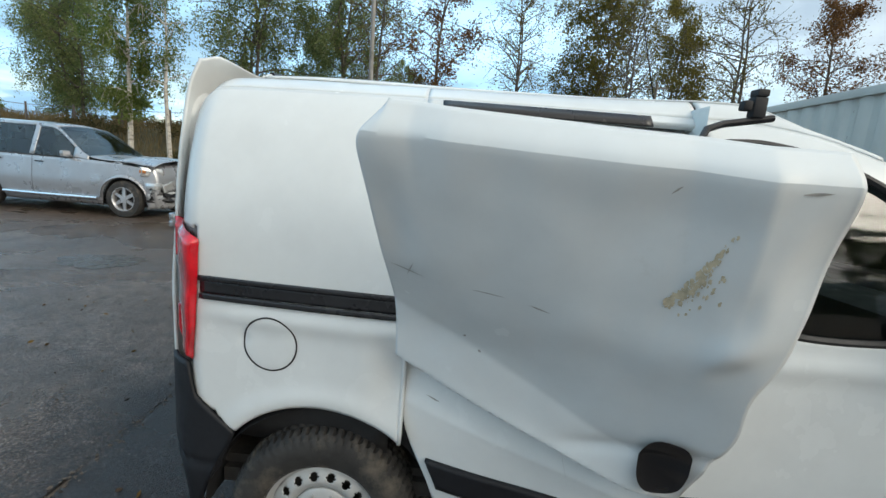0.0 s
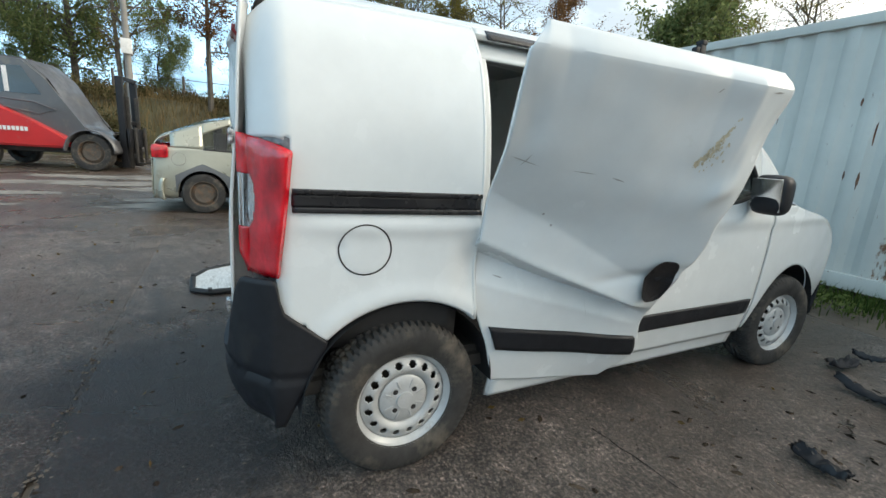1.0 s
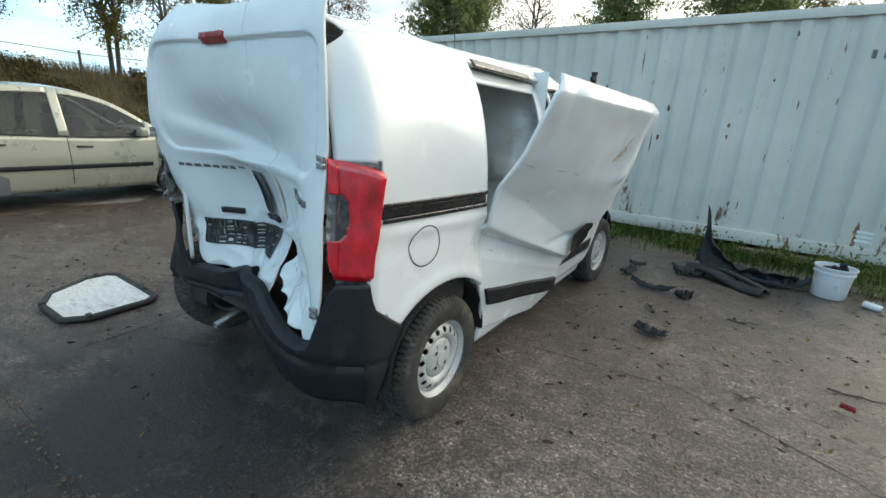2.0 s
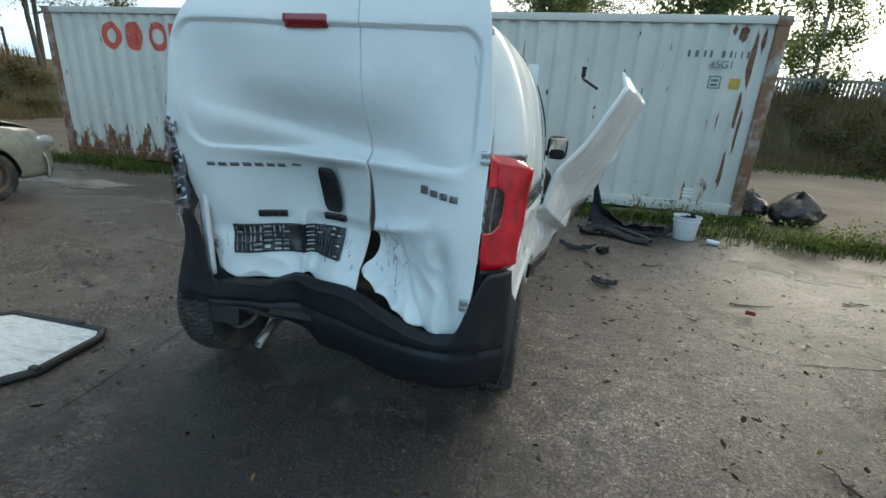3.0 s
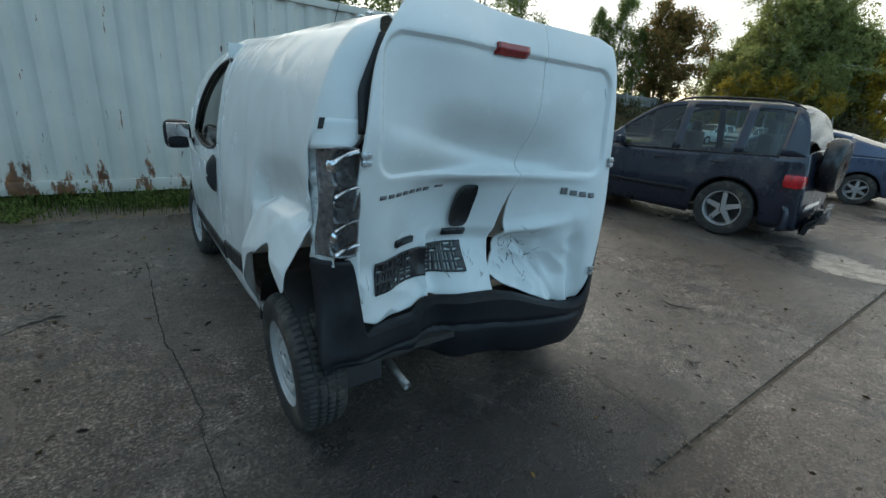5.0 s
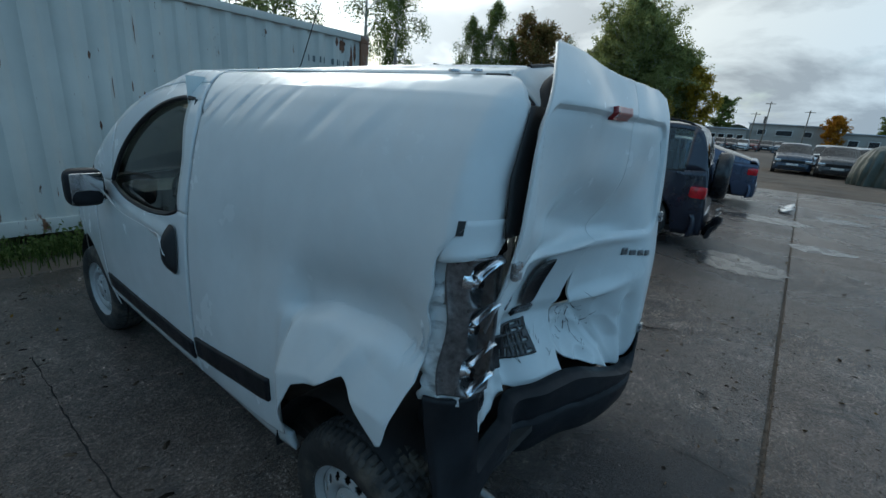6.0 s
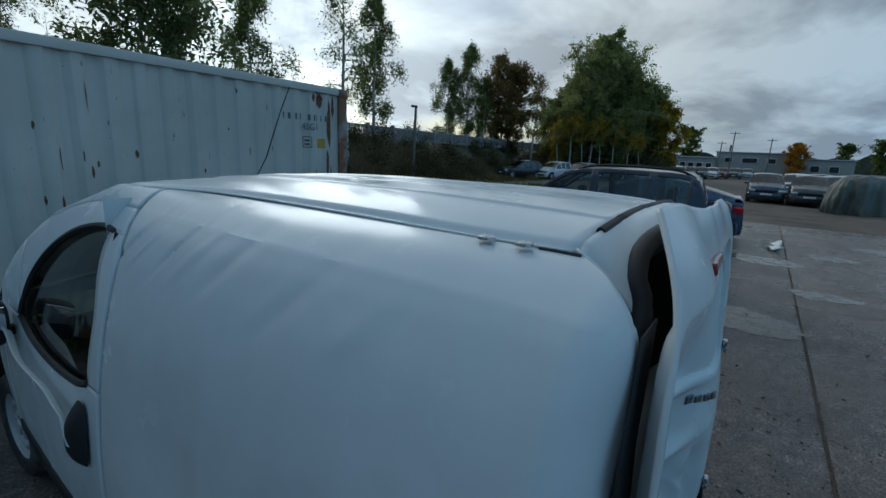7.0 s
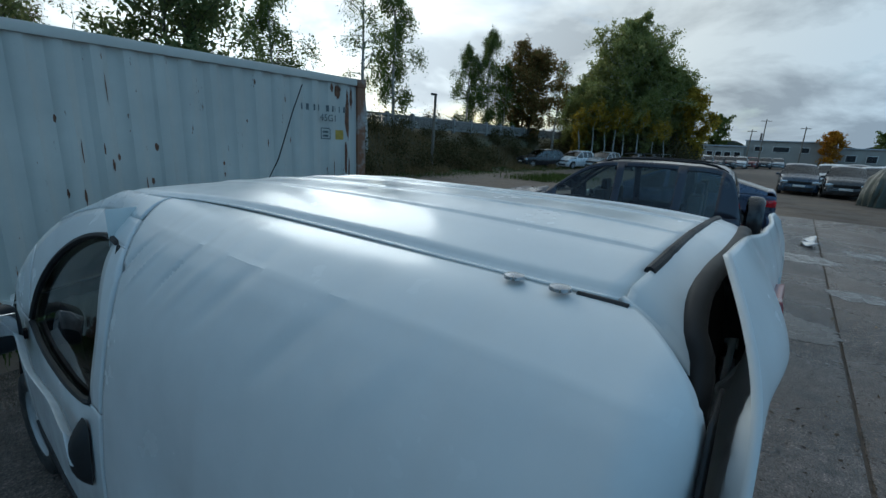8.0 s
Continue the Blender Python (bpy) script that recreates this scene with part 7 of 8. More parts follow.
def slat_wall():
    fc = tagged(root("concrete_fence"), "grey concrete baluster fence along the top of the bank", "fence")
    bm = bmesh.new(); box(bm, (0, 0, 0.45), (0.22, 0.22, 1.1), 0.02)
    post = finish(bm, "post", CONCRETE)
    bm = bmesh.new()
    box(bm, (1.25, 0, 0.80), (2.28, 0.10, 0.12), 0.01); box(bm, (1.25, 0, 0.12), (2.28, 0.10, 0.14), 0.01)
    for k in range(13):
        box(bm, (0.23 + 0.17 * k, 0, 0.46), (0.08, 0.07, 0.58))
    panel = finish(bm, "panel", CONCRETE)
    for k in range(-4, 22):
        x = 4 + 2.5 * k
        y = 19.6 + 0.06 * max(0, x - 8)
        for nm, me in (("post", post), ("panel", panel)):
            ob = new(nm, me); ob.location = (x, y, BANK - 0.18); ob.rotation_euler = (0, 0, 0.06 if x > 8 else 0); ob.parent = fc


slat_wall()


def pole(x, y, h, label, lean=0.0, top="lamp", material=WOOD):
    p = tagged(root("utility_pole", pose(x, y, 0)), label, "pole")
    bm = bmesh.new(); tube(bm, [(0, 0, -0.1), (lean * 0.5, 0, h * 0.5), (lean, 0, h)], 0.11, 10, True, 0.7)
    part("shaft", bm, material, p)
    bm = bmesh.new()
    if top == "lamp":
        box(bm, (lean - 0.15, 0, h + 0.02), (0.45, 0.16, 0.12), 0.03)
        part("lamp_head", bm, PLASTIC, p)
    else:
        box(bm, (lean, 0, h - 0.3), (0.10, 1.4, 0.10), 0.01)
        part("cross_arm", bm, material, p)
    return p


pole(20.0, 17.3, 4.5, "wooden lamp pole at the foot of the bank", 0.15)
p = pole(-16.6, -3.2, 8.5, "pale concrete pole with a white sign", 0.2, "arm", CONCRETE)
bm = bmesh.new(); box(bm, (0.20, 0, 3.78), (0.16, 0.30, 0.46), 0.01)
part("sign_box", bm, WHITEMARK, p, "small white box")
pole(90.0, 4.8, 7.6, "thin wooden pole by the distant building", 0.0, "arm")
pole(90.5, 6.6, 6.0, "thin wooden pole by the distant building", 1.4, "arm")
pole(92.0, -0.5, 6.6, "thin metal mast by the distant building", 0.0, "arm")
pole(-25, 12, 7.5, "wooden power pole behind the fence", 0.0, "arm")
bm = bmesh.new()
for dz in (0, 0.35):
    tube(bm, [Vector((-16.4, -2.9, 8.1 - dz)).lerp(Vector((-25, 12, 7.2 - dz)), t) - Vector((0, 0, 1.6 * t * (1 - t))) for t in np.linspace(0, 1, 12)], 0.012, 4)
tagged(part("power_cable", bm, SEAL), "black overhead power cables", "cable")

# low service building with a row of windows
bld = tagged(root("service_building"), "low grey service building with small windows", "building")
PLASTER = mat("grey_plaster", (0.34, 0.33, 0.30), 0.9, var=0.1, scale=0.6, dirt=(0.20, 0.19, 0.17), dirt_amt=0.4, dirt_scale=0.4)
ROOFING = mat("pale_sheet_roof", (0.42, 0.46, 0.50), 0.6, var=0.1, scale=0.5)
for nm, c, s, mt in (("wall", (98, 10.6, 1.55), (8, 6.4, 3.1), PLASTER), ("wall", (99, 1.2, 2.1), (8, 12.4, 4.2), PLASTER), ("wall", (100, -8.5, 1.7), (8, 7, 3.4), PLASTER),
                     ("roof", (98, 10.6, 3.2), (8.6, 6.9, 0.18), ROOFING), ("roof", (99, 1.2, 4.28), (8.6, 12.8, 0.16), ROOFING), ("roof", (100, -8.5, 3.5), (8.6, 7.3, 0.16), ROOFING)):
    bm = bmesh.new(); box(bm, c, s, 0.03)
    part(nm, bm, mt, bld)
for y, z, w, h in [(12.6, 1.6, 0.9, 1.1), (11.2, 1.6, 0.9, 1.1), (9.8, 1.6, 0.9, 1.1), (8.3, 1.6, 0.9, 1.1), (5.4, 2.9, 1.1, 0.8), (2.2, 2.9, 2.2, 0.8), (-1.0, 2.9, 1.1, 0.8), (-7.0, 1.9, 1.2, 1.0), (-9.5, 1.9, 1.2, 1.0)]:
    xw = 93.98 if y > 7.5 else 94.98 if y > -5 else 95.98
    bm = bmesh.new(); box(bm, (xw - 0.04, y, z), (0.10, w + 0.16, h + 0.16), 0.01)
    wnd = part("window", bm, WHITEMARK, bld)
    bm = bmesh.new(); box(bm, (xw - 0.10, y, z), (0.03, w, h))
    part("pane", bm, GLOSSBLACK, wnd)
for y, hh in ((5.5, 5.6), (-4.5, 6.0)):
    bm = bmesh.new(); tube(bm, [(97, y, 4.0), (97, y, hh)], 0.16, 10)
    part("chimney", bm, FENCEMETAL, bld)

# car under a dark cover
TARP = mat("dark_tarpaulin", (0.065, 0.072, 0.055), 0.42, var=0.25, scale=2.5, dirt=(0.13, 0.12, 0.095), dirt_amt=0.35, dirt_scale=1.4, bump=0.02, bscale=5)
bm = bmesh.new()


def cover(u, v):
    a = 2 * math.pi * u
    r = 1 + (0.05 * math.sin(9 * a) + 0.035 * math.sin(23 * a + 4 * nz((math.cos(a), v, 1), 2))) * (1 - v) + 0.07 * nz((math.cos(a), math.sin(a), v), 2.6)
    k = math.cos(v * math.pi / 2) ** 0.45
    return Vector((1.05 * r * k * math.cos(a), 2.1 * r * k * math.sin(a), 1.72 * math.sin(v * math.pi / 2) ** 0.75 + 0.06 * nz((u * 6, v * 3, 0), 2)))


patch(bm, cover, 150, 30)
t = tagged(part("tarp_cover", bm, TARP), "dark tarpaulin draped over a parked machine", "tarpaulin")
t.matrix_world = pose(25.9, -4.3, -0.03, 0, 0, 60)


# churned earth where the slabs end
bm = bmesh.new()
patch(bm, lambda u, v: (lambda x, y: Vector((x, y, (0.11 * abs(nz((x * 1.6, y * 0.35, 0), 1.0)) + 0.10 * max(0, nz((x * 0.8, y * 0.25, 4), 1.0)) + 0.03 * nz((x, y, 2), 4)) * sm(0, 0.12, u) * sm(1, 0.8, u) * sm(0, 0.05, v) * sm(1, 0.95, v) - 0.010)))(16.9 + 5.6 * u, -15 + 22 * v), 60, 190)
tagged(part("earth_ridges", bm, SOIL), "churned brown earth ridges past the slabs", "earth", kind="stuff")


# ---- trees ----
def make_tree(name, label, h, spread, base, seed, leaf, bark, n_limb=18, n_leaf=9000, size=0.09, droop=0.0, lean=0.0, density=1.0, shape="round", fork=1, where=None):
    rg = np.random.default_rng(seed)
    t = tagged(root(name, where), label, "tree")
    bm = bmesh.new()
    centres = []
    total = n_limb * fork
    for f in range(fork):
        off = rg.normal(0, 0.35, 2) * (f > 0)
        wob = rg.normal(0, 0.02 * h, (6, 2)); wob[0] = 0
        hh = h * rg.uniform(0.82, 1.0) if f else h
        tp = [Vector((off[0] * (1 + 2 * k / 5) + wob[k, 0] * k / 5 + lean * k / 5 * hh, off[1] * (1 + 2 * k / 5) + wob[k, 1] * k / 5, hh * k / 5 - (0.1 if k == 0 else 0))) for k in range(6)]
        tube(bm, tp, (0.011 if fork == 1 else 0.008) * h + 0.03, 8, True, 0.12)

        def trunk(s):
            k = min(4, int(s * 5))
            return tp[k].lerp(tp[k + 1], s * 5 - k)
        for i in range(n_limb):
            s = lerp(base, 0.97, (i + rg.uniform(0, 1)) / n_limb)
            q = (s - base) / (1 - base)
            prof = {"round": math.sin(math.pi * min(1, 0.18 + q * 0.80)), "cone": 1.05 - q * 0.85, "column": 0.55 + 0.45 * math.sin(math.pi * q)}[shape]
            ln = spread * prof * rg.uniform(0.65, 1.15)
            az = i * 2.39996 + rg.uniform(-0.5, 0.5)
            el = radians(rg.uniform(20, 60) if droop < 0.3 else rg.uniform(30, 65))
            st = trunk(s)
            pts = [st]
            d = Vector((math.cos(az) * math.cos(el), math.sin(az) * math.cos(el), math.sin(el)))
            for k in range(4):
                d = (d + Vector((rg.normal(0, 0.18), rg.normal(0, 0.18), rg.normal(0, 0.12) - droop * 0.30))).normalized()
                pts.append(pts[-1] + d * ln / 4)
            tube(bm, pts, 0.0042 * h * (1.1 - 0.6 * q) + 0.006, 5, False, 0.2)
            for j in range(7):
                w = rg.uniform(0.25, 1.0)
                k = min(3, int(w * 4))
                p0 = pts[k].lerp(pts[k + 1], w * 4 - k)
                d2 = Vector(rg.normal(size=3)).normalized() * 0.8 + d * 0.4 + Vector((0, 0, -1.6 * droop))
                d2.normalize()
                l2 = ln * rg.uniform(0.2, 0.45) + 0.25
                p1 = p0 + d2 * l2 * 0.5
                p2 = p1 + (d2 + Vector((0, 0, -0.9 * droop))).normalized() * l2 * 0.6
                tube(bm, [p0, p1, p2], 0.0011 * h + 0.003, 4, False, 0.4)
                m = max(2, int(n_leaf / (total * 7) * rg.uniform(0.3, 1.7) * density))
                tt = rg.uniform(0.1, 1.1, m)[:, None]
                a, b, c = np.array(p0), np.array(p1), np.array(p2)
                line = np.where(tt < 0.5, a + (b - a) * tt * 2, b + (c - b) * (tt - 0.5) * 2)
                sg = 0.13 + 0.05 * l2
                centres.append(line + rg.normal(0, sg, (m, 3)) * (1, 1, 1 + droop))
    part("trunk", bm, bark, t)
    quads("crown", np.concatenate(centres), size, leaf, t, rg)
    return t


birch = make_tree("birch_tree", "drooping birch tree with thin green leaves", 9.5, 1.9, 0.22, 1, LEAF_GREEN, BIRCH, 24, 15000, 0.050, 0.75, 0.02, where=pose(20.0, 20.8, 1.9))
copy_thing(birch, pose(11.6, 20.6, 0.2, 0, 0, 130))
copy_thing(birch, pose(36.2, 26.6, 1.4, 0, 0, 220) @ Matrix.Scale(1.02, 4))
copy_thing(birch, pose(36.8, 24.4, 1.4, 0, 0, 100) @ Matrix.Scale(1.16, 4))
copy_thing(birch, pose(37.6, 23.0, 1.4, 0, 0, 10) @ Matrix.Scale(0.85, 4))
copy_thing(birch, pose(-21.2, -16.6, 1.0, 0, 0, 60) @ Matrix.Scale(1.1, 4))
slim = make_tree("birch_tree", "slim leaning birch with a white trunk and few leaves", 9.0, 1.5, 0.35, 2, LEAF_GREEN, BIRCH, 16, 3200, 0.042, 0.6, -0.05, where=pose(14.9, 17.6, 1.1))
copy_thing(slim, pose(-21.0, -14.4, 0.8, 0, 0, 200))
copy_thing(slim, pose(44.0, 20.6, 1.0, 0, 0, 80) @ Matrix.Scale(1.05, 4))
willow = make_tree("willow_tree", "broad dark green tree with hanging branches", 13.5, 4.2, 0.12, 3, LEAF_DARK, BARK, 26, 40000, 0.052, 0.55, 0.0, fork=2, where=pose(-25.5, -12.2, 2.2))
for x, y, rz, k in ((-27.5, -7.0, 150, 1.05), (-29.0, -25.5, 250, 0.85), (-34.0, -30.5, 310, 0.9), (-33.5, -10.0, 200, 0.7), (-34.0, -4.0, 40, 0.55),
                    (-35.0, -20.5, 120, 0.42), (-34.5, 1.5, 330, 0.40)):
    copy_thing(willow, pose(x, y, 2.2, 0, 0, rz) @ Matrix.Scale(k, 4))
brown = make_tree("maple_tree", "thin tree with reddish brown autumn leaves", 10.0, 2.9, 0.22, 4, LEAF_BROWN, BARK, 20, 10000, 0.050, 0.1, 0.0, fork=1, where=pose(-23.2, -0.9, 2.3))
russet = make_tree("maple_tree", "round maple with russet and green autumn leaves", 10.2, 3.4, 0.12, 14, LEAF_RUSSET, BARK, 26, 26000, 0.085, 0.05, 0.0, fork=2, where=pose(40.0, 22.2, 1.2))
copy_thing(brown, pose(-24.5, 21.5, 2.5, 0, 0, 120))
olive = make_tree("poplar_tree", "yellowing green tree with a wide loose crown", 12.0, 3.8, 0.15, 5, LEAF_OLIVE, BARK, 26, 28000, 0.050, 0.15, 0.0, fork=2, where=pose(-26.5, 8.5, 2.4))
copy_thing(olive, pose(-30.5, 15.5, 2.4, 0, 0, 100))
copy_thing(olive, pose(-14.2, 22.5, 2.4, 0, 0, 50) @ Matrix.Scale(0.8, 4))
copy_thing(olive, pose(2.4, 24.5, 2.4, 0, 0, 200) @ Matrix.Scale(0.72, 4))
bare = make_tree("ash_tree", "nearly bare tree with a few yellow leaves", 10.5, 2.6, 0.2, 6, LEAF_OLIVE, BARK, 22, 3600, 0.045, 0.05, 0.0, fork=2, where=pose(-22.4, 15.2, 2.3))
copy_thing(bare, pose(-24.0, 3.6, 2.4, 0, 0, 70) @ Matrix.Scale(0.9, 4))
copy_thing(bare, pose(-22.8, -4.4, 1.9, 0, 0, 160))
copy_thing(bare, pose(-22.0, 9.4, 2.2, 0, 0, 260) @ Matrix.Scale(0.85, 4))
copy_thing(bare, pose(-9.0, 21.5, 2.3, 0, 0, 30) @ Matrix.Scale(0.8, 4))
big = make_tree("poplar_tree", "tall dense green poplar with a broad crown", 17.0, 5.4, 0.12, 8, LEAF_POPLAR, BIRCH, 30, 64000, 0.105, 0.03, 0.0, fork=4, where=pose(50.4, 15.2, 0) @ Matrix.Scale(0.91, 4))
for x, y, rz, k in ((51.4, 18.4, 90, 0.74), (52.4, 11.2, 200, 0.66), (49.6, 20.4, 300, 0.58), (52.0, 13.2, 30, 0.80), (51.8, 16.9, 140, 0.84), (48.8, 12.4, 250, 0.50), (48.4, 17.6, 10, 0.52)):
    copy_thing(big, pose(x, y, 0, 0, 0, rz) @ Matrix.Scale(k, 4))
gold = make_tree("birch_tree", "bright yellow autumn birch", 8.0, 1.9, 0.12, 9, LEAF_YELLOW, BIRCH, 18, 9500, 0.10, 0.2, 0.0, where=pose(51.5, 8.6, 0))
copy_thing(gold, pose(46.5, 18.6, 0.3, 0, 0, 50) @ Matrix.Scale(0.5, 4))
young = make_tree("birch_tree", "young leaning birch with a bare white trunk", 5.6, 0.9, 0.62, 15, LEAF_YELLOW, BIRCH, 8, 700, 0.09, 0.3, 0.12, where=pose(46.6, 12.6, 0))
for x, y, rz, k in ((46.4, 13.8, 30, 1.0), (46.2, 14.9, 340, 1.1), (46.0, 15.5, 50, 0.95), (45.6, 16.8, 10, 1.15), (45.2, 17.9, 70, 1.0), (46.8, 11.2, 350, 0.8), (47.2, 10.0, 60, 0.8)):
    copy_thing(young, pose(x, y, 0, 0, 0, rz) @ Matrix.Scale(k, 4))
pts = []
for k in range(110):
    x, y, w, h = rng.uniform(47.5, 54), rng.uniform(8.2, 22.5), rng.uniform(0.7, 1.5), rng.uniform(1.0, 2.6)
    p = rng.normal(size=(int(330 * w), 3)) * (w * 0.5, w * 0.5, h * 0.38) + (x, y, h * 0.5)
    pts.append(p[p[:, 2] > 0])
tagged(quads("undergrowth", np.concatenate(pts), 0.10, SCRUB, rng=rng), "dark bushes and saplings under the poplars", "bushes", kind="stuff")
make_tree("maple_tree", "small bright orange autumn maple", 5.6, 2.0, 0.15, 10, LEAF_ORANGE, BARK, 16, 4200, 0.12, 0.0, 0.0, where=pose(92.5, -4.2, 0))
dark = make_tree("linden_tree", "dark broadleaf tree above the container", 8.2, 3.0, 0.2, 12, LEAF_DARK, BARK, 22, 15000, 0.072, 0.1, 0.0, fork=2, where=pose(5.4, 16.8, 0.8))
copy_thing(dark, pose(0.6, 17.6, 1.0, 0, 0, 90) @ Matrix.Scale(0.82, 4))
copy_thing(dark, pose(-3.4, 18.2, 1.2, 0, 0, 140) @ Matrix.Scale(0.72, 4))
copy_thing(dark, pose(-10.2, 16.2, 0.8, 0, 0, 220) @ Matrix.Scale(0.85, 4))
far = make_tree("poplar_tree", "distant green tree on the horizon", 9.5, 3.2, 0.1, 13, LEAF_GREEN, BARK, 18, 6000, 0.16, 0.0, 0.0, where=pose(110, 14, 0))
for x, y, k in ((128, -14, 0.8), (131, -20, 0.9), (126, -27, 0.7), (120, -34, 0.8), (140, 2, 0.5), (112, 22, 0.9), (100, 28, 1.0), (85, 26, 1.1), (72, 25, 1.1), (-60, -45, 1.0), (-45, -52, 1.1), (60, -60, 1.0)):
    copy_thing(far, pose(x, y, 0, 0, 0, x * 7) @ Matrix.Scale(k, 4))
bm = bmesh.new()
patch(bm, lambda u, v: Vector((260 * math.sin(radians(55 + 120 * u)), 260 * math.cos(radians(55 + 120 * u)), v * (7 + 4 * nz((u * 60, 0, 0), 1)) - 0.2)), 300, 3, flip=True)
tagged(part("backdrop", bm, mat("far_woods", (0.055, 0.060, 0.040), 0.95, var=0.4, scale=0.25)), "far wooded horizon", "backdrop", kind="structure")


# ---- weeds and litter round the van ----
rng = np.random.default_rng(21)
n = 9500
gx = rng.uniform(-9.5, 4.0, n)
gy = 4.98 - np.abs(rng.normal(0, 0.36, n)) + 0.14 * np.sin(gx * 2.3)
keep = (gy > 3.95) & ~((gx > 2.3) & (gx < 2.95) & (gy < 3.9))
tagged(blades("weed_strip", np.stack([gx[keep], gy[keep], 0 * gx[keep] - 0.02], 1), 0.16, GRASS, 0.005, rng), "green weeds along the foot of the container", "grass", kind="stuff")
pts = []
for k in range(60):
    x = rng.uniform(-9.2, 3.9)
    y = 4.75 - abs(rng.normal(0, 0.25))
    w, h = rng.uniform(0.08, 0.24), rng.uniform(0.06, 0.24)
    p = rng.normal(size=(int(900 * w), 3)) * (w * 0.6, w * 0.5, h * 0.4) + (x, y, h * 0.5)
    pts.append(p[p[:, 2] > 0])
tagged(quads("broadleaf_weeds", np.concatenate(pts), 0.020, LEAF_GREEN, rng=rng, aspect=1.1), "low leafy weeds beside the container", "weeds", kind="stuff")
pts, feet = [], []
for k in range(20):
    x, y = rng.normal(4.55, 0.55), 3.75 + rng.normal(0, 0.18)
    h = rng.uniform(0.08, 0.34)
    p = rng.normal(size=(110, 3)) * (0.10, 0.10, h * 0.4) + (x, y, h * 0.5)
    pts.append(p[p[:, 2] > 0])
tagged(quads("broadleaf_weeds", np.concatenate(pts), 0.018, LEAF_GREEN, rng=rng, aspect=1.3), "wild weeds at the edge of the slabs", "weeds", kind="stuff")
tagged(blades("weed_strip", np.stack([rng.normal(4.5, 0.9, 1900), 3.95 + rng.normal(0, 0.22, 1900), np.full(1900, -0.02)], 1), 0.15, GRASS, 0.005, rng), "weeds along the slab edge", "grass", kind="stuff")
tagged(blades("weed_strip", np.stack([rng.uniform(20, 26, 2500), 10.5 + rng.normal(0, 0.9, 2500), np.full(2500, -0.02)], 1), 0.25, GRASS, 0.012, rng), "grass patch on the bare soil", "grass", kind="stuff")

# removed sound-proofing panel lying on the ground
PADWHITE = mat("white_fibre_pad", (0.55, 0.56, 0.55), 0.9, var=0.2, scale=22, dirt=(0.25, 0.25, 0.24), dirt_amt=0.4, dirt_scale=6, bump=0.006, bscale=30, stretch=(1, 4, 1))
pad = tagged(root("trim_panel", pose(-1.80, -0.53, 0.0, 0, 0, 0)), "white trim panel with a black rubber rim on the ground", "panel")


def outline(s=1.0):
    pts = [(-0.36, 0.25), (0.28, 0.25), (0.34, 0.18), (0.36, -0.16), (0.28, -0.28), (-0.06, -0.29), (-0.26, -0.20), (-0.42, 0.06), (-0.42, 0.20)]
    out = []
    for (a, b), (c, d) in zip(pts, pts[1:] + pts[:1]):
        for t in (0, 0.25, 0.5, 0.75):
            out.append((lerp(a, c, t) * s, lerp(b, d, t) * s))
    return out


bm = bmesh.new()
top = [bm.verts.new((x, y, 0.030 + 0.004 * nz((x, y, 0), 5))) for x, y in outline(0.96)]
bot = [bm.verts.new((x, y, 0.004)) for x, y in outline(0.96)]
bm.faces.new(top); bm.faces.new(bot[::-1])
for k in range(len(top)):
    bm.faces.new((bot[k], bot[(k + 1) % len(top)], top[(k + 1) % len(top)], top[k]))
part("pad", bm, PADWHITE, pad, smooth=False)
bm = bmesh.new()
lp_ = [Vector((x, y, 0.026)) for x, y in outline(1.0)]
tube(bm, lp_ + lp_[:1], 0.022, 8, False)
for k in (3, 12, 20, 30):
    box(bm, lp_[k] + Vector((0, 0, 0.02)), (0.05, 0.03, 0.02), 0.005)
part("rim", bm, SEAL, pad, "black rubber rim")

# white bucket with scrap in it
bucket = tagged(root("plastic_bucket", pose(2.63, 3.63, 0)), "white plastic paint bucket full of scrap", "bucket")
BUCKET = mat("white_bucket_plastic", (0.60, 0.62, 0.64), 0.45, var=0.05, scale=10, dirt=(0.3, 0.29, 0.27), dirt_amt=0.35, dirt_scale=12)
bm = bmesh.new()
lathe(bm, ((0.002, 0.006), (0.120, 0.004), (0.126, 0.012), (0.140, 0.22), (0.150, 0.225), (0.150, 0.245), (0.143, 0.247), (0.147, 0.27), (0.156, 0.275), (0.156, 0.29), (0.146, 0.29), (0.136, 0.20), (0.120, 0.02), (0.002, 0.02)), 40, "z")
part("tub", bm, BUCKET, bucket)
bm = bmesh.new()
tube(bm, [Vector((0.158 * math.cos(t), 0.158 * math.sin(t), 0.235 - 0.10 * math.sin(t) ** 2)) for t in np.linspace(0.3, math.pi - 0.3, 14)], 0.004, 6)
part("handle", bm, STEEL, bucket)
bm = bmesh.new()
for k in range(4):
    box(bm, (-0.03 + 0.03 * k, 0.0, 0.245 + 0.03 * (k % 2)), (0.05, 0.17, 0.02), 0.004, Euler((0.5 * (k - 1.5), 0.4, k)).to_matrix().to_4x4())
part("scrap", bm, PLASTIC, bucket, "dark scrap pieces")
bm = bmesh.new()
lathe(bm, ((0.028, 0.004), (0.03, 0.01), (0.03, 0.12), (0.02, 0.14)), 14, "z", (0, 0, 0))
b = tagged(part("plastic_bottle", bm, BUCKET), "small grey plastic bottle lying beside the bucket", "bottle")
b.matrix_world = pose(2.86, 3.52, 0.028, 90, 0, 50)

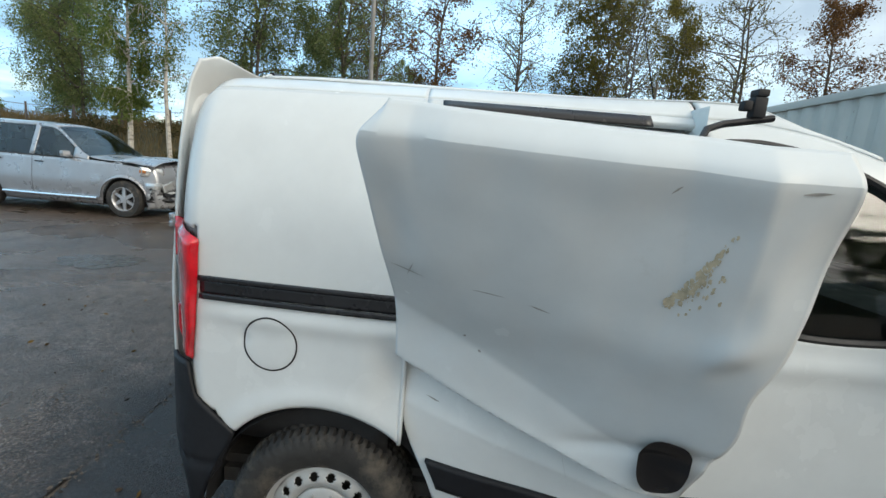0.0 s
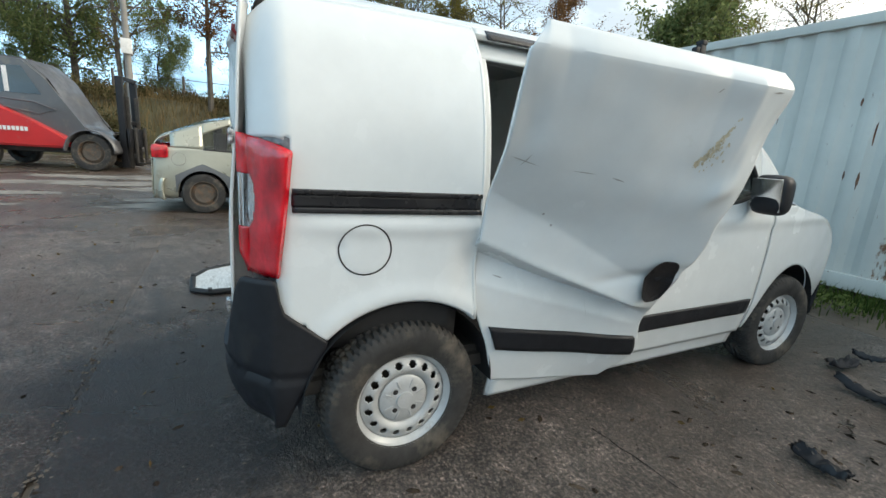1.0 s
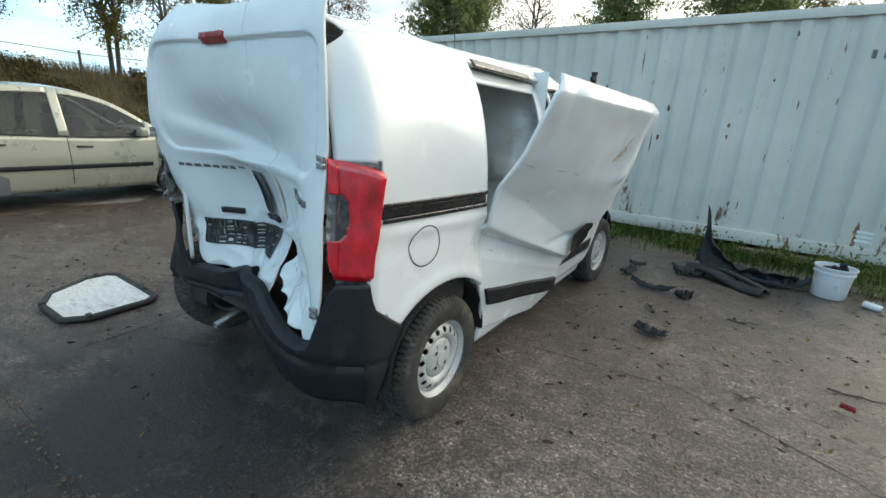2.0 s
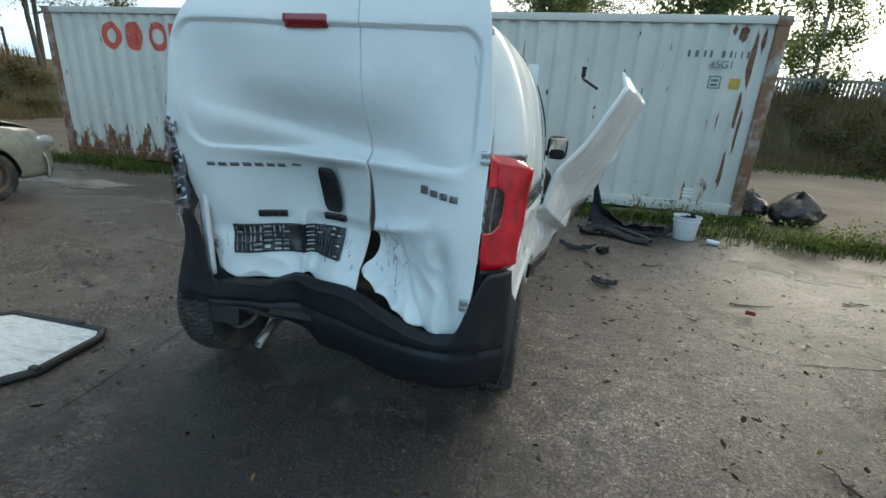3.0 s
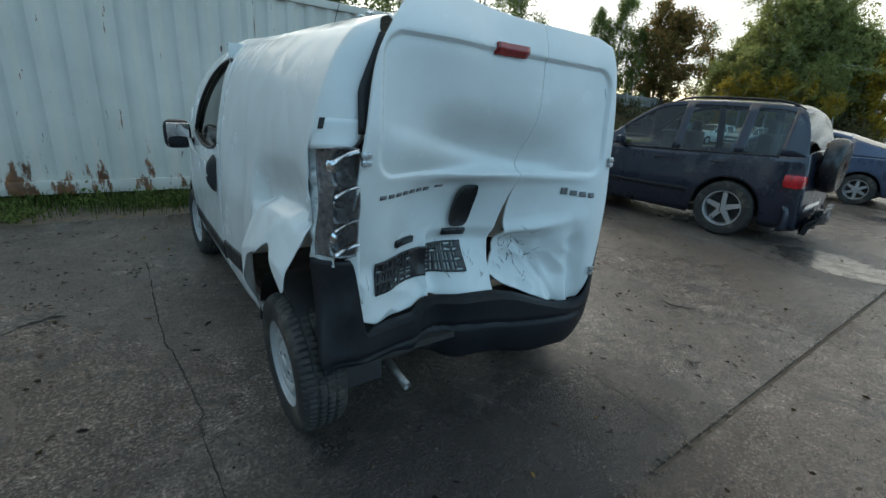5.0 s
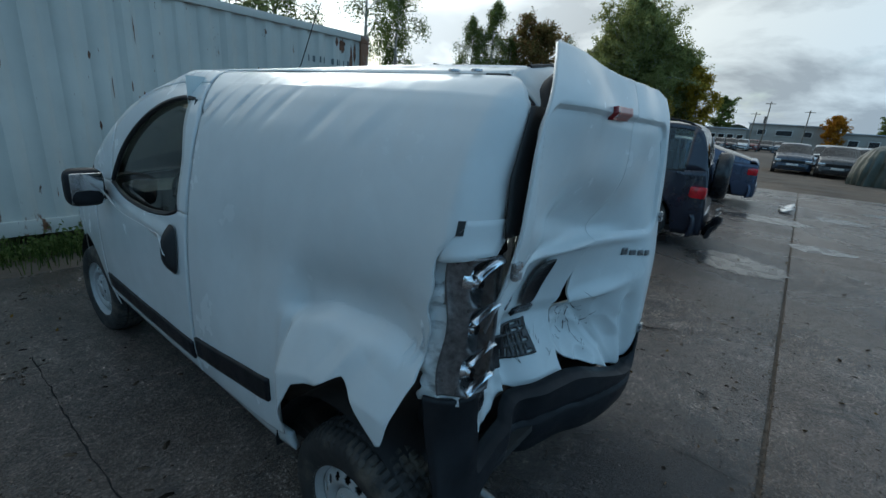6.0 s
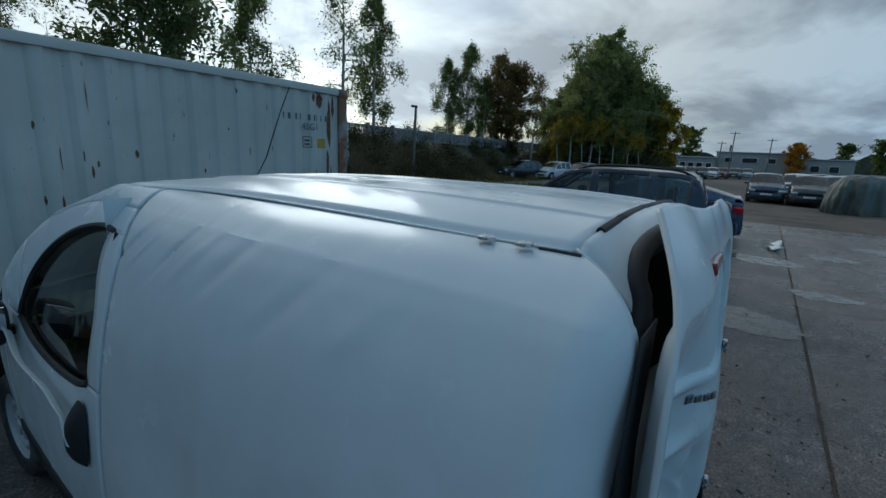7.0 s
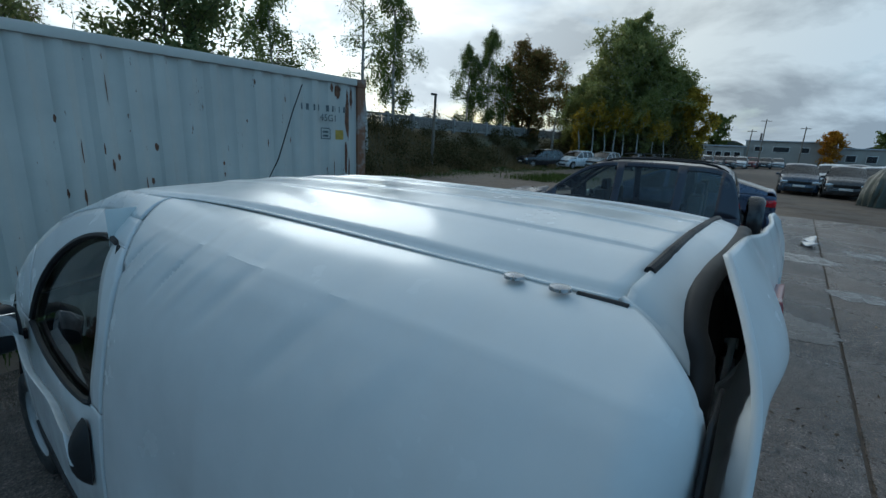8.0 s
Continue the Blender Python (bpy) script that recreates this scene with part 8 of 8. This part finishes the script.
# filled bin bags behind the container
BAG = mat("black_bag_film", (0.016, 0.018, 0.022), 0.28, var=0.3, scale=10, bump=0.01, bscale=14)


def bag(x, y, w, h, seed, label):
    bm = bmesh.new()

    def fn(u, v):
        a = 2 * math.pi * u
        k = math.sin(math.pi * (0.06 + 0.94 * v) ** 0.8) ** 0.55 if v < 0.999 else 0.02
        d = Vector((math.cos(a), math.sin(a), v * 2))
        r = 1 + 0.16 * nz(d, 1.7, seed) + 0.09 * abs(nz(d, 4, seed))
        return Vector((w * k * r * math.cos(a), w * 0.75 * k * r * math.sin(a), h * v * (0.9 + 0.25 * nz(d, 1.2, seed + 3))))
    patch(bm, fn, 60, 30)
    ob = tagged(part("rubbish_bag", bm, BAG, angle=60), label, "bag")
    ob.matrix_world = pose(x, y, -0.01, 0, 0, seed * 40)


bag(4.62, 5.35, 0.42, 0.50, 1, "full black plastic rubbish bag on the ground")
bag(4.08, 5.55, 0.30, 0.46, 2, "black plastic rubbish bag by the container")


# broken car parts
def shard(name, label, x, y, rz, w, d, seed, h=0.05, curl=0.08, material=PLASTIC, ribs=0):
    bm = bmesh.new()

    def fn(u, v):
        e = 1 + 0.25 * nz((u * 4, v * 4, seed), 1.4)
        return Vector(((u - 0.5) * w * e, (v - 0.5) * d * (0.55 + 0.45 * math.sin(math.pi * u)) * e, 0.012 + curl * (2 * u - 1) ** 2 * (1 if seed % 2 else 0.4) + h * abs(nz((u * 3, v * 3, seed), 1.6)) + 0.03 * math.sin(math.pi * v)))
    patch(bm, fn, 16, 8)
    for k in range(ribs):
        box(bm, ((k - ribs / 2 + 0.5) * w / ribs * 0.85, 0, 0.035), (0.008, d * 0.8, 0.05))
    ob = tagged(part(name, bm, material, None, solid=0.006), label, "debris")
    ob.matrix_world = pose(x, y, 0.004, 0, 0, rz)
    return ob


bm = bmesh.new()


def bum(u, v):
    t = lerp(-1, 1, u)
    return Vector((0.46 * t, 0.22 * t * t + 0.10 * math.sin(3 * v), 0.03 + 0.30 * v * (0.35 + 0.65 * sm(0.2, -0.9, t)) + 0.32 * sm(-0.55, -1.0, t) * v + 0.05 * nz((u * 4, v * 3, 0), 2)))


patch(bm, bum, 40, 12)
bb = tagged(root("broken_bumper", pose(1.86, 3.52, 0, 0, 0, -22)), "broken black front bumper lying by the weeds", "debris")
part("bumper_skin", bm, PLASTIC, bb, solid=0.008)
bm = bmesh.new()
patch(bm, lambda u, v: Vector((lerp(-0.35, 0.40, u), -0.05 - 0.16 * v - 0.12 * u, 0.03 + 0.05 * math.sin(math.pi * v) + 0.03 * math.sin(6 * u))), 24, 6)
part("lower_grille", bm, PLASTIC, bb, "black grille strip", solid=0.01)
bm = bmesh.new()
tube(bm, [(-0.2, 0.02, 0.08), (0.0, -0.10, 0.10), (0.25, -0.16, 0.07), (0.42, -0.2, 0.04)], 0.025, 8)
part("duct", bm, GLOSSBLACK, bb)
shard("plastic_shard", "broken black grille part on the ground", 1.52, 3.36, 20, 0.34, 0.16, 1, 0.06, 0.05, ribs=7)
shard("plastic_shard", "broken black trim part on the ground", 1.47, 1.62, -8, 0.20, 0.09, 2, 0.05, 0.02)
shard("plastic_shard", "long black plastic splinter on the ground", 1.30, 2.60, -5, 0.36, 0.07, 3, 0.03, 0.04)
shard("plastic_shard", "broken black clip housing on the ground", 1.56, 2.58, 40, 0.15, 0.11, 4, 0.05, 0.04, ribs=3)
shard("plastic_shard", "crumpled black bumper piece by the bucket", 2.28, 3.62, 10, 0.40, 0.18, 5, 0.10, 0.06)
shard("plastic_shard", "broken black wheel arch liner piece", 1.02, 2.95, 70, 0.22, 0.10, 6, 0.05, 0.03)
shard("plastic_shard", "small black plastic fragment", 1.05, 3.25, 20, 0.16, 0.05, 7, 0.03, 0.02)
shard("lamp_shard", "small red lens splinter on the ground", 2.48, 1.35, -20, 0.06, 0.006, 8, 0.004, 0.002, REDREFL)
BOARD = mat("old_board", (0.20, 0.15, 0.09), 0.85, var=0.25, scale=8, stretch=(1, 8, 8))
bm = bmesh.new(); box(bm, (0, 0, 0.05), (0.95, 0.10, 0.05), 0.006)
tagged(part("timber", bm, BOARD), "old brown timber lying under the container", "timber").matrix_world = pose(2.35, 4.72, 0.03, 0, 0, 3)

TWIG = mat("dark_twig", (0.045, 0.035, 0.028), 0.85, var=0.3, scale=30)


def twig(x0, y0, x1, y1, seed, r=0.006):
    rr = random.Random(seed)
    bm = bmesh.new()
    k = 7
    pts = [Vector((lerp(x0, x1, t / k) + rr.gauss(0, 0.012), lerp(y0, y1, t / k) + rr.gauss(0, 0.012), 0.008 + abs(rr.gauss(0, 0.005)))) for t in range(k + 1)]
    tube(bm, pts, r, 6, True, 0.5)
    tube(bm, [pts[3], pts[3] + Vector((rr.uniform(-0.06, 0.06), rr.uniform(-0.06, 0.06), 0.01))], r * 0.6, 5)
    tagged(part("twig", bm, TWIG), "thin dark broken twig lying on the slab", "twig", "twigs on the ground")


for k, (a, b, c, d) in enumerate(((2.17, -0.33, 2.30, -0.55), (2.19, -0.34, 2.14, -0.24), (1.39, -0.85, 1.47, -0.87), (2.42, 1.55, 2.75, 1.60), (1.9, 2.3, 2.1, 2.35), (-2.6, 1.8, -2.9, 1.9), (-1.7, 1.5, -1.9, 1.45),
                                  (1.35, 2.2, 1.43, 2.05), (2.0, 1.1, 2.1, 1.16), (-2.2, 0.2, -2.35, 0.3), (3.1, 0.6, 3.2, 0.4), (3.4, 1.9, 3.6, 1.95))):
    twig(a, b, c, d, k)

# grit, leaf litter and wet specks over the slabs
rng = np.random.default_rng(5)
GRIT = leafmat("grit", (0.03, 0.027, 0.024), (0.20, 0.18, 0.15), 0.0)
LITTER = leafmat("leaf_litter", (0.05, 0.035, 0.02), (0.24, 0.15, 0.05), 0.1)
n = 9000
x, y = rng.uniform(-4.5, 5.2, n), rng.uniform(-4.0, 4.2, n)
near = rng.random(n) < 0.55 + 0.45 * (x > 0.8)
tagged(quads("grit", np.stack([x, y, np.full(n, 0.003)], 1)[near], 0.0055, GRIT, rng=rng, aspect=1.0), "fine grit and stone chips on the slabs", "grit", kind="stuff")
n = 420
tagged(quads("leaf_litter", np.stack([rng.uniform(-5, 6, n), rng.uniform(-4, 4.2, n), np.full(n, 0.006)], 1), 0.014, LITTER, rng=rng, aspect=1.2), "scattered fallen leaves and bark on the slabs", "leaves", kind="stuff")

# dark crumbs of dirt and bark, each a small faceted lump
rnd = random.Random(91)
verts, faces = [], []
for k in range(1500):
    x, y = (rnd.uniform(0.9, 3.6), rnd.uniform(-1.2, 3.9)) if k % 3 == 0 else (rnd.uniform(-4.0, 4.5), rnd.uniform(-3.2, 4.0)) if k % 3 == 1 else (rnd.uniform(-3.4, -0.95), rnd.uniform(-0.8, 3.6))
    r, a0, st = rnd.choice((0.004, 0.005, 0.007, 0.010, 0.014)), rnd.uniform(0, 6), rnd.uniform(1.0, 2.6)
    i = len(verts)
    ca, sa = math.cos(a0), math.sin(a0)
    for j in range(5):
        a, q = j * 1.2566, r * rnd.uniform(0.6, 1.2)
        px, py = st * q * math.cos(a), q * math.sin(a)
        verts.append((x + px * ca - py * sa, y + px * sa + py * ca, 0.0))
    verts.append((x, y, r * rnd.uniform(0.3, 0.8)))
    faces += [(i + j, i + (j + 1) % 5, i + 5) for j in range(5)]
me = bpy.data.meshes.new("dirt_crumbs")
me.from_pydata(verts, [], faces)
me.materials.append(leafmat("dark_crumbs", (0.012, 0.010, 0.009), (0.10, 0.075, 0.055), 0.0))
tagged(new("dirt_crumbs", me), "dark crumbs of dirt and bark scattered on the slabs", "dirt", kind="stuff")

# hairline cracks in the slabs
CRACK = mat("crack_dirt", (0.018, 0.016, 0.015), 0.9, var=0.3, scale=20)


def crack(points, seed, w=0.006):
    rr = random.Random(seed)
    bm = bmesh.new()
    prev = None
    pts = []
    for (a, b), (c, d) in zip(points, points[1:]):
        k = max(3, int(math.hypot(c - a, d - b) / 0.05))
        sway = rr.uniform(0, 9)
        pts += [(lerp(a, c, t / k) + 0.03 * nz((a + t * 0.02, b, sway), 2.0) + rr.gauss(0, 0.003), lerp(b, d, t / k) + 0.03 * nz((a, b + t * 0.02, sway), 2.0) + rr.gauss(0, 0.003)) for t in range(k)]
    for i, (x, y) in enumerate(pts):
        dx, dy = (pts[min(i + 1, len(pts) - 1)][0] - pts[max(i - 1, 0)][0], pts[min(i + 1, len(pts) - 1)][1] - pts[max(i - 1, 0)][1])
        ln = math.hypot(dx, dy) or 1
        ww = w * rr.uniform(0.3, 1.2)
        cur = [bm.verts.new((x - dy / ln * ww * s, y + dx / ln * ww * s, 0.0025)) for s in (-1, 1)]
        if prev:
            bm.faces.new((prev[0], cur[0], cur[1], prev[1]))
        prev = cur
    ob = part("crack", bm, CRACK, pavement, smooth=False)


crack([(0.78, -0.45), (0.74, -0.8), (0.72, -1.19)], 1, 0.003)
crack([(-1.10, -0.9), (-1.14, 0.1), (-1.20, 0.8), (-1.24, 2.4)], 6, 0.004)
crack([(-1.7, 1.6), (-2.2, 1.2), (-2.9, 1.3)], 3)
crack([(0.9, 0.9), (1.7, 1.0), (2.5, 0.7), (3.6, 0.9)], 4, 0.004)
crack([(6.2, -1.2), (6.6, -3.0), (6.3, -6.3)], 5, 0.008)

# pale dried-mud patches and shallow puddles
PALE = mat("pale_dried_mud", (0.24, 0.215, 0.185), 0.7, var=0.3, scale=9, dirt=(0.09, 0.075, 0.065), dirt_amt=0.62, dirt_scale=1.6)
PUDDLE = mat("still_puddle", (0.055, 0.048, 0.043), 0.26, var=0.3, rvar=0.16, scale=5)


def blotch(x, y, w, d, seed, material, label, cat, z=0.004, rz=0):
    bm = bmesh.new()
    k = 140
    vs = []
    for i in range(k):
        a = 2 * math.pi * i / k
        q = (math.cos(a), math.sin(a), seed)
        rag = 1.0 if material is PALE else 0.45
        r = 1 + rag * (0.75 * nz(q, 1.6) + 0.30 * nz(q, 4)) + 0.14 * nz(q, 11)
        vs.append(bm.verts.new((w * r * math.cos(a), d * r * math.sin(a), 0)))
    bm.faces.new(vs)
    ob = tagged(part("mud_patch" if material is PALE else "puddle", bm, material, smooth=False), label, cat)
    ob.matrix_world = pose(x, y, z, 0, 0, rz)


for k, (x, y, w, d) in enumerate(((-7.6, -5.2, 0.55, 1.5), (-9.4, -3.6, 0.45, 2.0), (-6.3, -4.0, 0.30, 0.7), (-8.4, -1.4, 0.40, 1.1), (-10.8, -2.4, 0.55, 1.6), (-12.2, 0.6, 0.6, 1.7), (-10.2, -7.6, 0.5, 1.2), (-6.4, 0.3, 0.8, 2.3), (-6.9, 2.6, 0.5, 0.25), (-5.7, 3.1, 0.6, 0.22))):
    blotch(x, y, w, d, k, PALE, "pale dried mud smear on the slabs", "mud")
for k, (x, y, w, d, rz) in enumerate(((-3.2, -3.9, 0.35, 0.5, 0), (5.2, -0.60, 0.60, 0.48, 70), (9.6, -0.75, 0.75, 0.42, 80), (7.2, -1.55, 0.30, 0.42, 10), (13.0, -3.4, 0.6, 0.8, 4), (11.0, -2.0, 0.5, 0.35, 80))):
    blotch(x, y, w, d, k + 20, PUDDLE, "shallow puddle reflecting the sky on the slabs", "puddle", 0.003, rz)
